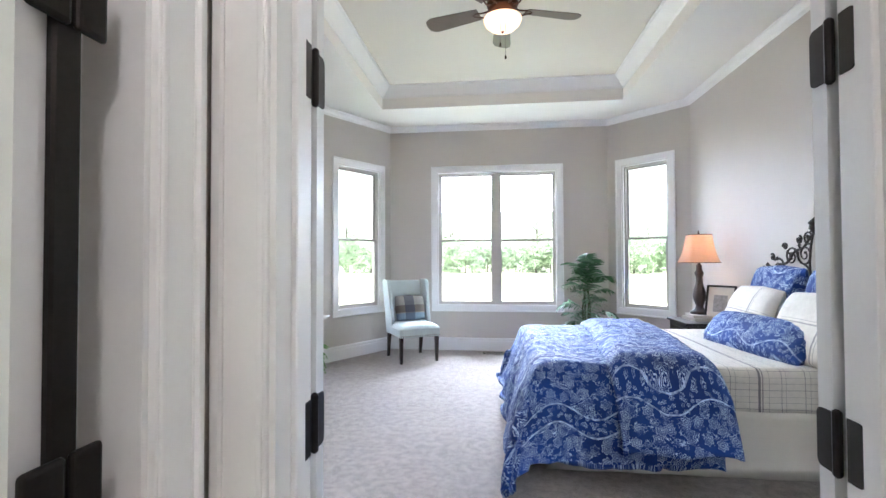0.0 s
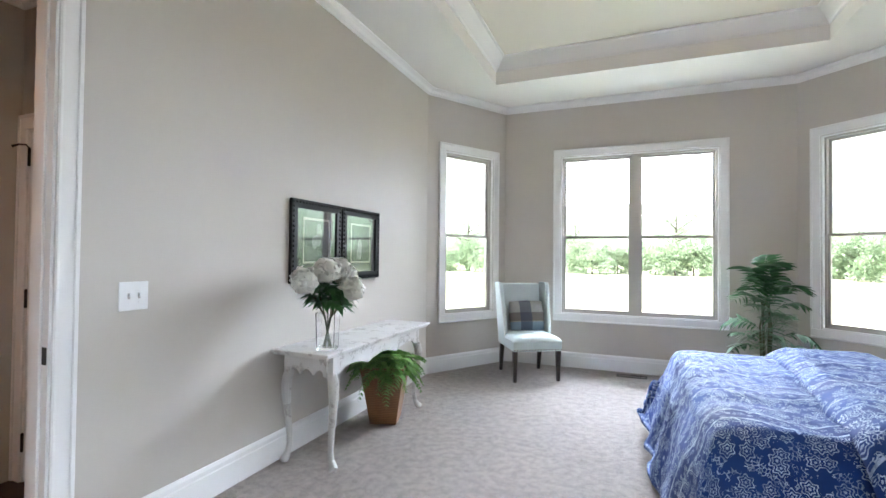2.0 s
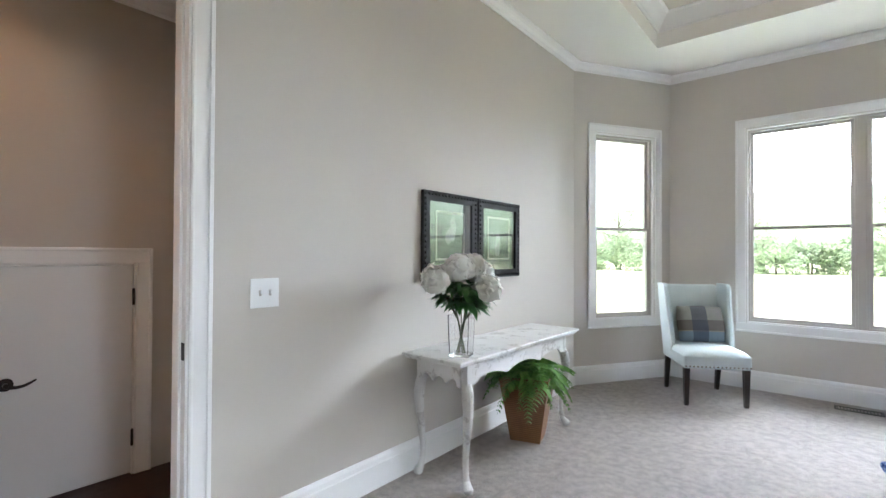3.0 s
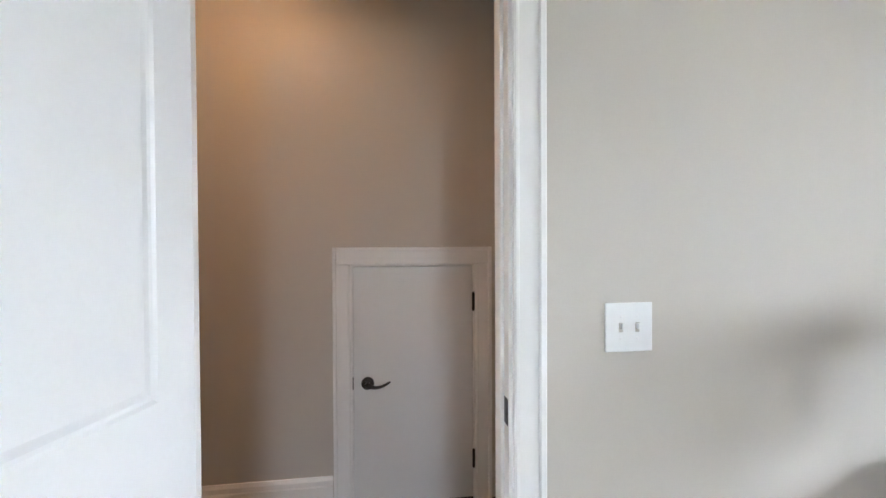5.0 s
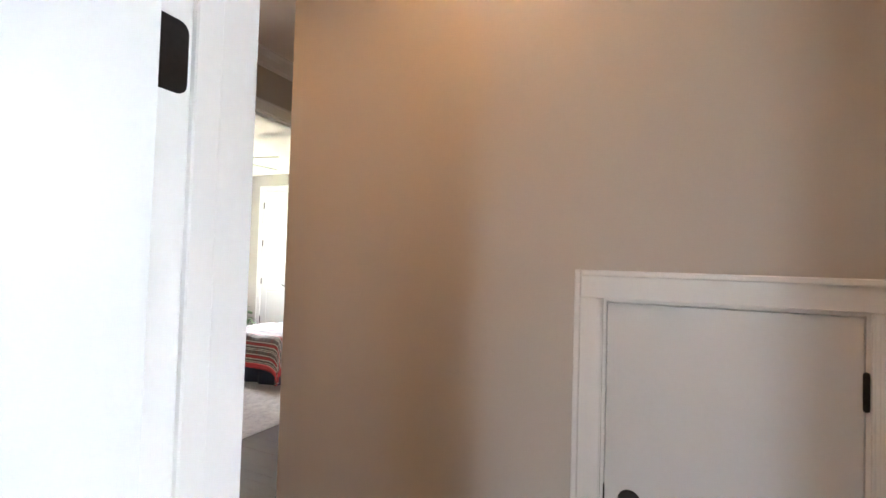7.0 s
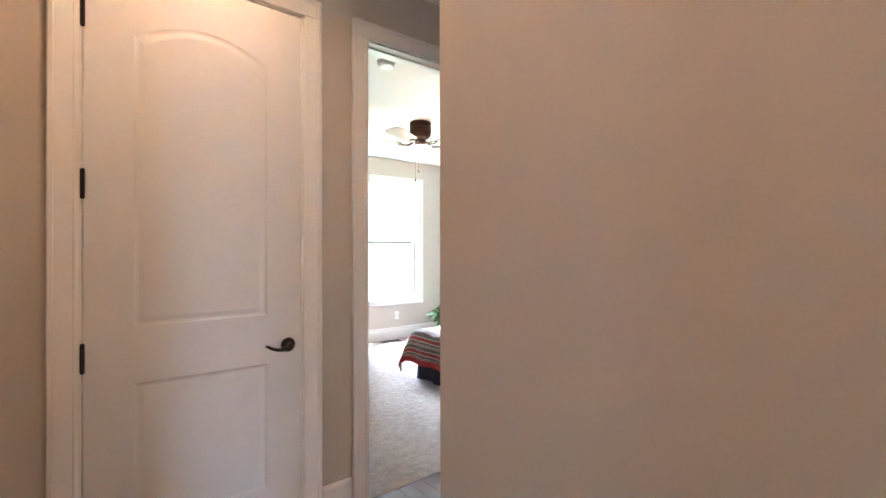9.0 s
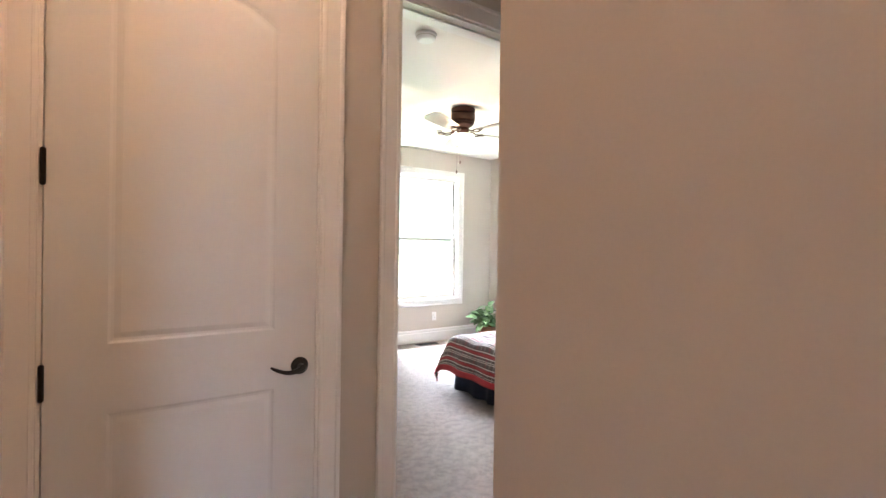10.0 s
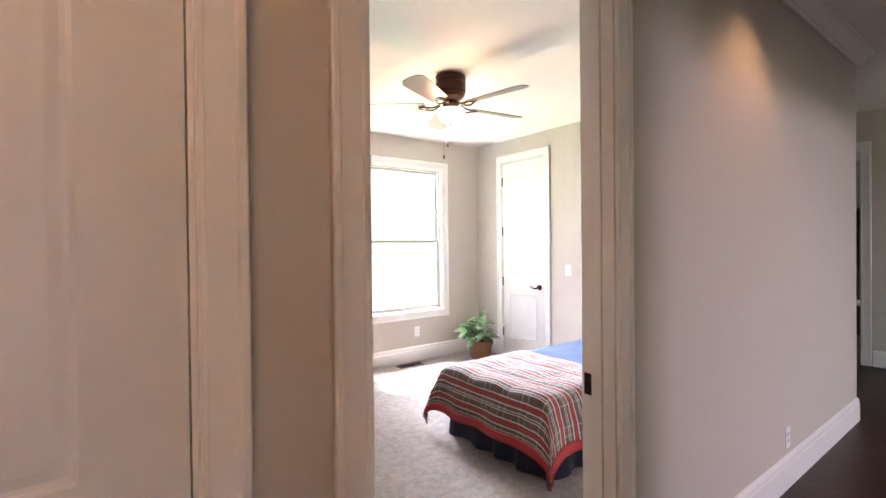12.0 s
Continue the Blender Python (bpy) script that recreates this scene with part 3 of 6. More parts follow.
# Second bedroom's open doorway.
d3 = doorway("door_frame_3", *SOUTH_H, -2.68 + 6.02, -1.727 + 6.02, DOOR_H, T, "white cased open doorway to the second bedroom", stop_side=-0.045)
part("strike_plate", boxed(-2.6805 + 6.02, -0.125, 0.865, -2.6775 + 6.02, -0.095, 0.945, bevel=0.0005), BLACK, d3, "dark bronze strike plate")
leaf("door_3", "white bedroom door folded back against the wall", pose(-1.735, YD - T - 0.015, 0.012, 0, 0, -82) @ Matrix.Translation((0.004, 0.004, 0)), 0.835, 2.43, H4, 0.9, knuckle_y=-0.006)

# Low access door in the hall.
ACC = ((XA, 2.215), (XA, YB))
doorway("door_frame_4", *ACC, 2.215 - 1.913, 2.215 - 1.28, 1.255, T, "white cased low access doorway", both=False, stop_side=-0.04)
acc = thing("door_4", "low flat white access door, closed", "door", pose(XA + 0.001, 1.9105, 0.012, 0, 0, -90), kind="structure")
part("slab", boxed(0, -0.035, 0, 0.628, 0, 1.24, bevel=0.002), DOORW, acc)
bm = lever_mesh(-1)
for v in bm.verts:
    v.co += Vector((0.555, 0.0, 0.64))
part("handle", bm, BLACK, acc, "dark bronze lever handle")
for z in (0.21, 1.05):
    hinge_knuckle(acc, -0.002, 0.006, z, 0.09)
part("latch_plate", boxed(0.627, -0.02, 0.61, 0.6315, 0.004, 0.67), BLACK, acc, "dark bronze latch plate")

# Door at the hall's north end.
doorway("door_frame_5", *NORTH_H, 0.23, 1.01, 2.06, T, "white cased doorway at the hall's end", both=False, stop_side=-0.04)
d5 = leaf("door_5", "closed white two-panel door with bronze hinges", pose(-1.1375, 2.214, 0.012, 0, 0, 0), 0.774, 2.042, (0.22, 1.06, 1.895), 0.93, panels=[(0.115, 0.115, 1.02, 1.80, 0.09), (0.115, 0.115, 0.22, 0.80, 0.0)], handle_sides=(0,), knuckle_y=-0.006)
bm = bmesh.new()
tube(bm, [(-0.002, -0.006, 1.945), (0.012, -0.03, 1.96), (0.004, -0.06, 1.957), (-0.012, -0.085, 1.94)], [0.004, 0.005, 0.005, 0.008], 8)
part("hinge_pin_stop", bm, BLACK, d5, "bronze hinge-pin door stop")

# Second bedroom's closet door.
CLO = ((B2X, YD - T), (B2X, B2Y - 0.16))
doorway("door_frame_6", *CLO, 3.925 - 1.43 + 0.0, 4.600 - 1.43, 2.455, T, "white cased closet doorway", both=False, stop_side=-0.04)
leaf("door_6", "closed white two-panel closet door", pose(B2X + 0.001, -4.5975, 0.012, 0, 0, 90), 0.668, 2.436, H4, 0.9, handle_sides=(0,), knuckle_y=-0.006)
part("closet_back", boxed(B2X - 0.6, -4.9, 0, B2X - 0.55, -3.6, 2.6), WALL)
bpy.data.objects["closet_back"].name = "wall_closet_back"
tagged(bpy.data.objects["wall_closet_back"], "painted closet wall", "wall", kind="structure")

# Double doors to the bath: both narrow leaves folded flat against the bedroom wall.
BATHW = ((0, BACK_Y), (RIGHT_X, BACK_Y))
d7 = doorway("door_frame_7", *BATHW, BATH_X0, BATH_X1, DOOR_H, T, "white cased double doorway to the bath", stop_side=-0.045)
H_B = (0.385, 1.034, 1.683, 2.30)
for sx, face in ((BATH_X0, 1), (BATH_X1, -1)):
    for z in H_B:
        bm = bmesh.new()
        rounded_plate(bm, 0.034, 0.10, 0.0022)
        bmesh.ops.rotate(bm, verts=bm.verts[:], cent=(0, 0, 0), matrix=Matrix.Rotation(radians(-90), 3, "Z"))
        for v in bm.verts:
            v.co += Vector((sx if face > 0 else sx - 0.002, -0.019, z))
        part("hinge_leaf", bm, BLACK, d7, "dark bronze hinge leaf")
for nm, sx, rot, yoff in (("door_7", BATH_X0 - 0.001, 180, -0.035), ("door_8", BATH_X1 + 0.001, 0, 0.0)):
    d = thing(nm, "narrow white bath door folded flat against the wall", "door", pose(sx, BACK_Y + 0.031, 0.012, 0, 0, rot), kind="structure")
    bm = slab_mesh(0.438, 2.43, 0.035, [(0.09, 0.348, 1.04, 2.2, 0.05), (0.09, 0.348, 0.24, 0.8, 0)])
    for v in bm.verts:
        v.co.y += yoff
    part("slab", bm, DOORW, d)
    for z in H_B:
        bm = bmesh.new()
        rounded_plate(bm, 0.034, 0.10, 0.0022)
        bmesh.ops.rotate(bm, verts=bm.verts[:], cent=(0, 0, 0), matrix=Matrix.Rotation(radians(90 if rot == 0 else -90), 3, "Z"))
        for v in bm.verts:
            v.co += Vector((-0.0018 if rot == 0 else -0.0022, 0.017 if rot == 0 else -0.017, z - 0.012))
        part("hinge_leaf", bm, BLACK, d, "dark bronze hinge leaf")
        hinge_knuckle(d, 0.0, -0.008 if rot == 0 else 0.008, z - 0.012)

# Side door of the bath passage, seen edge-on beside the first doorway.
d9 = doorway("door_frame_8", (1.78, 0.465), (1.78, -1.6), 0.145, 0.91, DOOR_H, T, "white cased side doorway in the bath passage", stop_side=-0.085)
d9l = leaf("door_9", "white side door standing open into the closet", pose(1.755, 0.222, 0.012, 0, 0, 176), 0.76, 2.43, H_B, 0.93, knuckle_y=-0.008)
# Dark strip put in for the shade of the gap beside the leaf.
part("gap_shade_strip", boxed(0.216, -0.026, 0.012, 0.250, -0.014, 2.43, bevel=0.003), BLACK, d9, "dark strip filling the shaded gap between the hinges")
for z in (0.53, 1.084, 1.640, 2.19):
    for x0, x1 in ((0.190, 0.231), (0.235, 0.284)):
        bm = boxed(x0, -0.016, z - 0.05, x1, -0.006, z + 0.05, bevel=0.006, seg=3)
        part("hinge_leaf", bm, BLACK, d9, "dark bronze hinge leaf")

# ---------- wall plates ----------
def plate(name, label, m, w, h, kind):
    p = thing(name, label, "switch" if "switch" in name else "outlet", m)
    bm = bmesh.new()
    box(bm, -w / 2, 0, -h / 2, w / 2, 0.006, h / 2, bevel=0.003, seg=2)
    part("cover", bm, PLATE, p)
    if kind == "toggle":
        for dx in (-0.024, 0.024):
            part("toggle_slot", boxed(dx - 0.006, 0.0055, -0.013, dx + 0.006, 0.0075, 0.013, bevel=0.001), SASH, p)
            bm = boxed(dx - 0.004, 0.006, -0.004, dx + 0.004, 0.017, 0.011, bevel=0.0015)
            part("toggle", bm, PLATE, p)
            for dz in (-0.03, 0.03):
                bm = bmesh.new()
                lathe(bm, [(0.0035, 0), (0.0035, 0.001), (0.002, 0.0018)], 10)
                bmesh.ops.rotate(bm, verts=bm.verts[:], cent=(0, 0, 0), matrix=Matrix.Rotation(radians(-90), 3, "X"))
                for v in bm.verts:
                    v.co += Vector((dx, 0.006, dz))
                part("screw", bm, PLATE, p)
    else:
        for dz in (-0.02, 0.02):
            part("socket", boxed(-0.016, 0.0055, dz - 0.014, 0.016, 0.008, dz + 0.014, bevel=0.004, seg=2), PLATE, p)
            for dx in (-0.006, 0.006):
                part("slot", boxed(dx - 0.001, 0.0078, dz - 0.002, dx + 0.001, 0.0085, dz + 0.007), BLACK, p)
    return p


plate("light_switch", "white double toggle switch plate on the greige wall", pose(0, 2.07, 1.146, 0, 0, -90), 0.137, 0.133, "toggle")
plate("wall_outlet", "white duplex outlet low on the hall wall", pose(-4.43, YD, 0.285, 0, 0, 0), 0.075, 0.125, "outlet")
plate("wall_outlet", "white duplex outlet under the second bedroom window", pose(-4.35, B2Y, 0.36, 0, 0, 0), 0.075, 0.12, "outlet")
plate("light_switch", "white switch plate beside the closet door", pose(B2X, -3.58, 1.13, 0, 0, -90), 0.075, 0.12, "outlet")


def floor_vent(m, label):
    v = thing("floor_vent", label, "vent", m)
    part("frame", frame_bars(-0.16, 0.16, -0.06, 0.06, 0.012, 0.0, 0.006), BLACK, v).matrix_local = Matrix.Rotation(radians(90), 4, "X")
    for k in range(14):
        x = -0.14 + k * 0.0215
        part("slat", boxed(x - 0.004, -0.05, 0.0, x + 0.004, 0.05, 0.005), BLACK, v)
    return v


floor_vent(pose(2.19, 6.28, 0.001, 0, 0, 0), "dark bronze floor register set in the carpet")
floor_vent(pose(-4.15, -4.93, 0.005, 0, 0, 0), "dark bronze floor register under the window")

# ---------- lights of the place, and lamps added as fill ---
WARM = (1.0, 0.54, 0.26)
CANM = surface("can_trim_white", (0.75, 0.72, 0.68), 0.4, relief=0)
BULB, nt_, b_ = shader("warm_bulb_glow")
b_.inputs["Emission Color"].default_value = (1.0, 0.62, 0.32, 1)
b_.inputs["Emission Strength"].default_value = 6.0
for cx, cy, watts in ((-0.66, 0.85, 11), (-0.90, -0.80, 14), (-3.85, -0.98, 9)):
    can = thing("recessed_light", "warm recessed ceiling can light, lit", "ceiling light", pose(cx, cy, HALL_CEIL), group="recessed hall lights")
    bm = bmesh.new()
    lathe(bm, [(0.058, -0.001), (0.085, -0.001), (0.085, -0.006), (0.062, -0.008), (0.058, -0.004)], 28)
    part("trim_ring", bm, CANM, can)
    bm = bmesh.new()
    lathe(bm, [(0.001, -0.0025), (0.056, -0.0025), (0.056, -0.0015), (0.001, -0.0015)], 24)
    part("lens", bm, BULB, can, "glowing warm lens")
    spot_lamp("can_light", cx, cy, HALL_CEIL - 0.02, watts, WARM, 150 if cx > -2 else 95, 0.05)

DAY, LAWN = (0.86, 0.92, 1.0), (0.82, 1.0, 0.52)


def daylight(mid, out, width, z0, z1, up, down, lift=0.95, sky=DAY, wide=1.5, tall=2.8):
    """Area lamps added outside one opening, in place of sky from above its head and lawn light from below its sill; out
    points outdoors.
    """
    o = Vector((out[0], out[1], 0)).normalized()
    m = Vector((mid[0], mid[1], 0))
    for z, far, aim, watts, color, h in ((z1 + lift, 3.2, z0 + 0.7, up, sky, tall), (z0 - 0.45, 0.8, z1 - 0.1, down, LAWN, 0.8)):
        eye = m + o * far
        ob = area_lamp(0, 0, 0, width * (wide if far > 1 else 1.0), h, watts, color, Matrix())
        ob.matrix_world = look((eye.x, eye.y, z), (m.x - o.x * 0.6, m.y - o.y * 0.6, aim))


# Added lamps, out of view outdoors, replace the sky's and lawn's light.
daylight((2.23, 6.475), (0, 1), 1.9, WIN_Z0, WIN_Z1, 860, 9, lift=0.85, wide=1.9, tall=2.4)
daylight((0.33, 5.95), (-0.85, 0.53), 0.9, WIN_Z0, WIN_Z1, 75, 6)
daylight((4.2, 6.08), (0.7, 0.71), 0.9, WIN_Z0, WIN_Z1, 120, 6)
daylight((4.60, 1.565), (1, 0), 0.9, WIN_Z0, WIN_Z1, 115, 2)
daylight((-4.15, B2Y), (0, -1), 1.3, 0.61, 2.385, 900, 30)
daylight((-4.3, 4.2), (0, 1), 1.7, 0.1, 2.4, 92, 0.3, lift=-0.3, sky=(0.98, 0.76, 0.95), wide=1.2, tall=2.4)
# Fill lamp for the added, unseen north opening.
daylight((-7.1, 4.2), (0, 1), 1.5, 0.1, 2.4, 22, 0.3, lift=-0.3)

# Unseen fixture added behind the starting view to brighten the bath passage.
bath_fill = thing("bath_fill_light", "unseen white flush ceiling fixture, lit, added to brighten the bath passage", "ceiling light", pose(2.45, -0.95, 2.75))
bm = bmesh.new()
lathe(bm, [(0.16, 0.0), (0.165, -0.02), (0.15, -0.03)], 28)
part("rim", bm, CANM, bath_fill)
BG, nt_, b_ = shader("neutral_fill_glow")
b_.inputs["Emission Color"].default_value = (1.0, 0.9, 0.8, 1)
b_.inputs["Emission Strength"].default_value = 2.0
bm = bmesh.new()
lathe(bm, [(0.148, -0.031), (0.13, -0.06), (0.07, -0.085), (0.005, -0.09)], 28)
part("diffuser", bm, BG, bath_fill, "glowing white diffuser").visible_shadow = False
point_lamp("bath_fill_point", 2.45, -0.95, 2.60, 9, (1.0, 0.90, 0.82), 0.12)

# ---------- cloth and pattern materials ----------
def uv_axis(nt):
    tc = nt.nodes.new("ShaderNodeTexCoord")
    sp = nt.nodes.new("ShaderNodeSeparateXYZ")
    nt.links.new(tc.outputs["UV"], sp.inputs[0])
    return sp.outputs["X"], sp.outputs["Y"], tc.outputs["UV"]


def math_node(nt, op, a, b=0.0, c=0.0):
    n = nt.nodes.new("ShaderNodeMath")
    n.operation = op
    for s, v in zip(n.inputs, (a, b, c)):
        if isinstance(v, bpy.types.NodeSocket):
            nt.links.new(v, s)
        else:
            s.default_value = v
    return n.outputs[0]


def stripe(nt, x, period, at, width):
    """1 on a stripe of that width at that offset in each period, in metres."""
    f_ = math_node(nt, "FRACT", math_node(nt, "DIVIDE", math_node(nt, "SUBTRACT", x, at), period))
    return math_node(nt, "LESS_THAN", f_, width / period)


def weave(nt, b, strength=0.25, scale=420.0):
    tc = nt.nodes.new("ShaderNodeTexCoord")
    n = nt.nodes.new("ShaderNodeTexNoise")
    n.inputs["Scale"].default_value = scale
    nt.links.new(tc.outputs["UV"], n.inputs["Vector"])
    bump(nt, b, n.outputs["Fac"], strength, 0.002)


def plaid(name, base, lines):
    """Woven plaid: lines of (axis, period, at, width, colour, weight)."""
    m, nt, b = shader(name)
    u, v, uv = uv_axis(nt)
    n = noise_node(nt, 30, 4, coords="UV")
    col = ramp(nt, n.outputs["Fac"], [(0.3, scaled(base, 0.93)), (0.7, scaled(base, 1.04))])
    for axis, period, at, width, color, weight in lines:
        fac = math_node(nt, "MULTIPLY", stripe(nt, u if axis == "u" else v, period, at, width), weight)
        col = mixed(nt, fac, col, color)
    nt.links.new(col, b.inputs["Base Color"])
    b.inputs["Roughness"].default_value = 0.9
    b.inputs["Sheen Weight"].default_value = 0.15
    weave(nt, b)
    return m


def floral_material():
    """Blue cotton printed with white lobed flowers, sprigs and pairs of wavy bands."""
    m, nt, b = shader("blue_floral_cotton")
    u, v, uv = uv_axis(nt)
    warp = nt.nodes.new("ShaderNodeTexNoise")
    warp.inputs["Scale"].default_value = 9
    nt.links.new(uv, warp.inputs["Vector"])
    vec = nt.nodes.new("ShaderNodeVectorMath")
    vec.operation = "MULTIPLY_ADD"
    nt.links.new(warp.outputs["Color"], vec.inputs[0])
    vec.inputs[1].default_value = (0.014, 0.014, 0)
    nt.links.new(uv, vec.inputs[2])

    def flowers(scale, radius, pitch, lobes):
        vo = nt.nodes.new("ShaderNodeTexVoronoi")
        vo.voronoi_dimensions = "2D"
        vo.inputs["Scale"].default_value, vo.inputs["Randomness"].default_value = scale, 1.0
        nt.links.new(vec.outputs[0], vo.inputs["Vector"])
        off = nt.nodes.new("ShaderNodeVectorMath")
        off.operation = "SUBTRACT"
        nt.links.new(vec.outputs[0], off.inputs[0])
        nt.links.new(vo.outputs["Position"], off.inputs[1])
        sp = nt.nodes.new("ShaderNodeSeparateXYZ")
        nt.links.new(off.outputs[0], sp.inputs[0])
        ang = math_node(nt, "ARCTAN2", sp.outputs["Y"], sp.outputs["X"])
        lobe = math_node(nt, "MULTIPLY_ADD", math_node(nt, "COSINE", math_node(nt, "MULTIPLY", ang, float(lobes))), 0.17, 1.0)
        flat = math_node(nt, "SQRT", math_node(nt, "ADD", math_node(nt, "POWER", sp.outputs["X"], 2.0), math_node(nt, "POWER", sp.outputs["Y"], 2.0)))
        d = math_node(nt, "MULTIPLY", flat, lobe)
        ring = math_node(nt, "GREATER_THAN", math_node(nt, "SINE", math_node(nt, "MULTIPLY", d, 6.2832 / pitch)), 0.30)
        return math_node(nt, "MULTIPLY", ring, math_node(nt, "LESS_THAN", d, radius)), math_node(nt, "GREATER_THAN", d, radius * 1.1)

    big_f, clear = flowers(13.5, 0.029, 0.0105, 6)
    small_f, _ = flowers(33.0, 0.0125, 0.0066, 5)
    ve = nt.nodes.new("ShaderNodeTexVoronoi")
    ve.feature = "DISTANCE_TO_EDGE"
    ve.inputs["Scale"].default_value = 74
    nt.links.new(vec.outputs[0], ve.inputs["Vector"])
    patch = noise_node(nt, 16, 3, coords="UV")
    sprig = math_node(nt, "MULTIPLY", math_node(nt, "LESS_THAN", ve.outputs["Distance"], 0.075), math_node(nt, "GREATER_THAN", patch.outputs["Fac"], 0.50))
    sprig = math_node(nt, "MULTIPLY", sprig, clear)
    wave_y = math_node(nt, "ADD", v, math_node(nt, "MULTIPLY", math_node(nt, "SINE", math_node(nt, "MULTIPLY", u, 14.0)), 0.04))
    band = math_node(nt, "ADD", stripe(nt, wave_y, 0.46, 0.05, 0.010), stripe(nt, wave_y, 0.46, 0.155, 0.010))
    lane = stripe(nt, wave_y, 0.46, 0.05, 0.115)
    outside = math_node(nt, "SUBTRACT", 1.0, lane)
    motif = math_node(nt, "ADD", math_node(nt, "MULTIPLY", small_f, lane), math_node(nt, "MULTIPLY", math_node(nt, "MAXIMUM", big_f, sprig), outside))
    mask = math_node(nt, "MINIMUM", math_node(nt, "ADD", motif, math_node(nt, "MULTIPLY", band, 1.2)), 1.0)
    fade = noise_node(nt, 22, 5, 0.7, coords="UV")
    mask = math_node(nt, "MULTIPLY", mask, ramp(nt, fade.outputs["Fac"], [(0.36, (0.08, 0.08, 0.08)), (0.60, (1.0, 1.0, 1.0))]))
    tone = noise_node(nt, 3, 4, coords="UV")
    ground = ramp(nt, tone.outputs["Fac"], [(0.3, (0.008, 0.026, 0.13)), (0.7, (0.022, 0.066, 0.27))])
    nt.links.new(mixed(nt, mask, ground, (0.52, 0.64, 0.84)), b.inputs["Base Color"])
    b.inputs["Roughness"].default_value = 0.75
    b.inputs["Specular IOR Level"].default_value = 0.15
    b.inputs["Sheen Weight"].default_value = 0.06
    weave(nt, b, 0.35, 260)
    return m


FLORAL = floral_material()
CREAM = (0.70, 0.66, 0.58)
GREYL = (0.15, 0.14, 0.15)
SHEETM = plaid("cream_plaid_sheet", (0.68, 0.64, 0.57), [("u", 0.42, 0.0, 0.014, GREYL, 0.9), ("u", 0.42, 0.022, 0.006, GREYL, 0.8), ("u", 0.42, 0.06, 0.003, GREYL, 0.5), ("u", 0.42, 0.13, 0.004, GREYL, 0.65), ("u", 0.42, 0.155, 0.003, GREYL, 0.5), ("u", 0.42, 0.26, 0.004, GREYL, 0.7), ("u", 0.42, 0.29, 0.003, GREYL, 0.5), ("u", 0.42, 0.37, 0.003, GREYL, 0.5), ("v", 0.115, 0.0, 0.004, GREYL, 0.6), ("v", 0.115, 0.04, 0.003, GREYL, 0.5), ("v", 0.115, 0.075, 0.003, GREYL, 0.4)])
SHAMM = plaid("cream_plaid_sham", CREAM, [("u", 0.6, 0.42, 0.014, GREYL, 0.7), ("u", 0.6, 0.45, 0.005, GREYL, 0.6), ("v", 0.4, 0.30, 0.010, GREYL, 0.6), ("v", 0.4, 0.325, 0.004, GREYL, 0.5)])
LINEN = surface("cream_skirt_linen", (0.74, 0.70, 0.62), 0.9, vary=0.05, large=3, fine=220, relief=0.3, depth=0.002)
MINT = surface("pale_mint_upholstery", (0.54, 0.60, 0.585), 0.9, vary=0.06, large=6, fine=260, relief=0.35, depth=0.002)
CHECK = plaid("navy_grey_beige_check", (0.30, 0.29, 0.25), [("v", 0.40, 0.48, 0.14, (0.17, 0.25, 0.33), 0.85), ("v", 0.40, 0.63, 0.10, (0.10, 0.075, 0.06), 0.8), ("u", 0.60, 0.80, 0.14, (0.025, 0.035, 0.07), 0.68)])
ESPRESSO = surface("espresso_wood", (0.030, 0.016, 0.010), 0.35, vary=0.3, large=6, fine=80, relief=0.08, depth=0.001)
BLACKWOOD = surface("black_painted_wood", (0.012, 0.011, 0.010), 0.3, vary=0.3, large=6, fine=80, relief=0.08, depth=0.001)
IRON = surface("aged_iron", (0.035, 0.028, 0.022), 0.5, metal=0.6, vary=0.4, large=12, fine=90, relief=0.2, depth=0.001)
BRONZE = surface("fan_bronze", (0.055, 0.022, 0.012), 0.35, metal=0.6, vary=0.25, large=9, fine=90, relief=0.05, depth=0.001)
NAIL = surface("antique_nail_heads", (0.20, 0.17, 0.13), 0.35, metal=0.9, vary=0.2, relief=0)


def distressed_paint():
    m, nt, b = shader("distressed_white_paint")
    n1, n2, n3 = noise_node(nt, 9, 6, 0.7), noise_node(nt, 70, 5, 0.7), noise_node(nt, 2.5, 3)
    wear = math_node(nt, "MULTIPLY", math_node(nt, "GREATER_THAN", n1.outputs["Fac"], 0.56), math_node(nt, "GREATER_THAN", n2.outputs["Fac"], 0.44))
    paint = ramp(nt, n3.outputs["Fac"], [(0.3, (0.55, 0.53, 0.50)), (0.7, (0.70, 0.69, 0.67))])
    nt.links.new(mixed(nt, math_node(nt, "MULTIPLY", wear, 0.55), paint, (0.30, 0.27, 0.24)), b.inputs["Base Color"])
    b.inputs["Roughness"].default_value = 0.5
    bump(nt, b, n2.outputs["Fac"], 0.15, 0.002)
    return m


DISTRESS = distressed_paint()


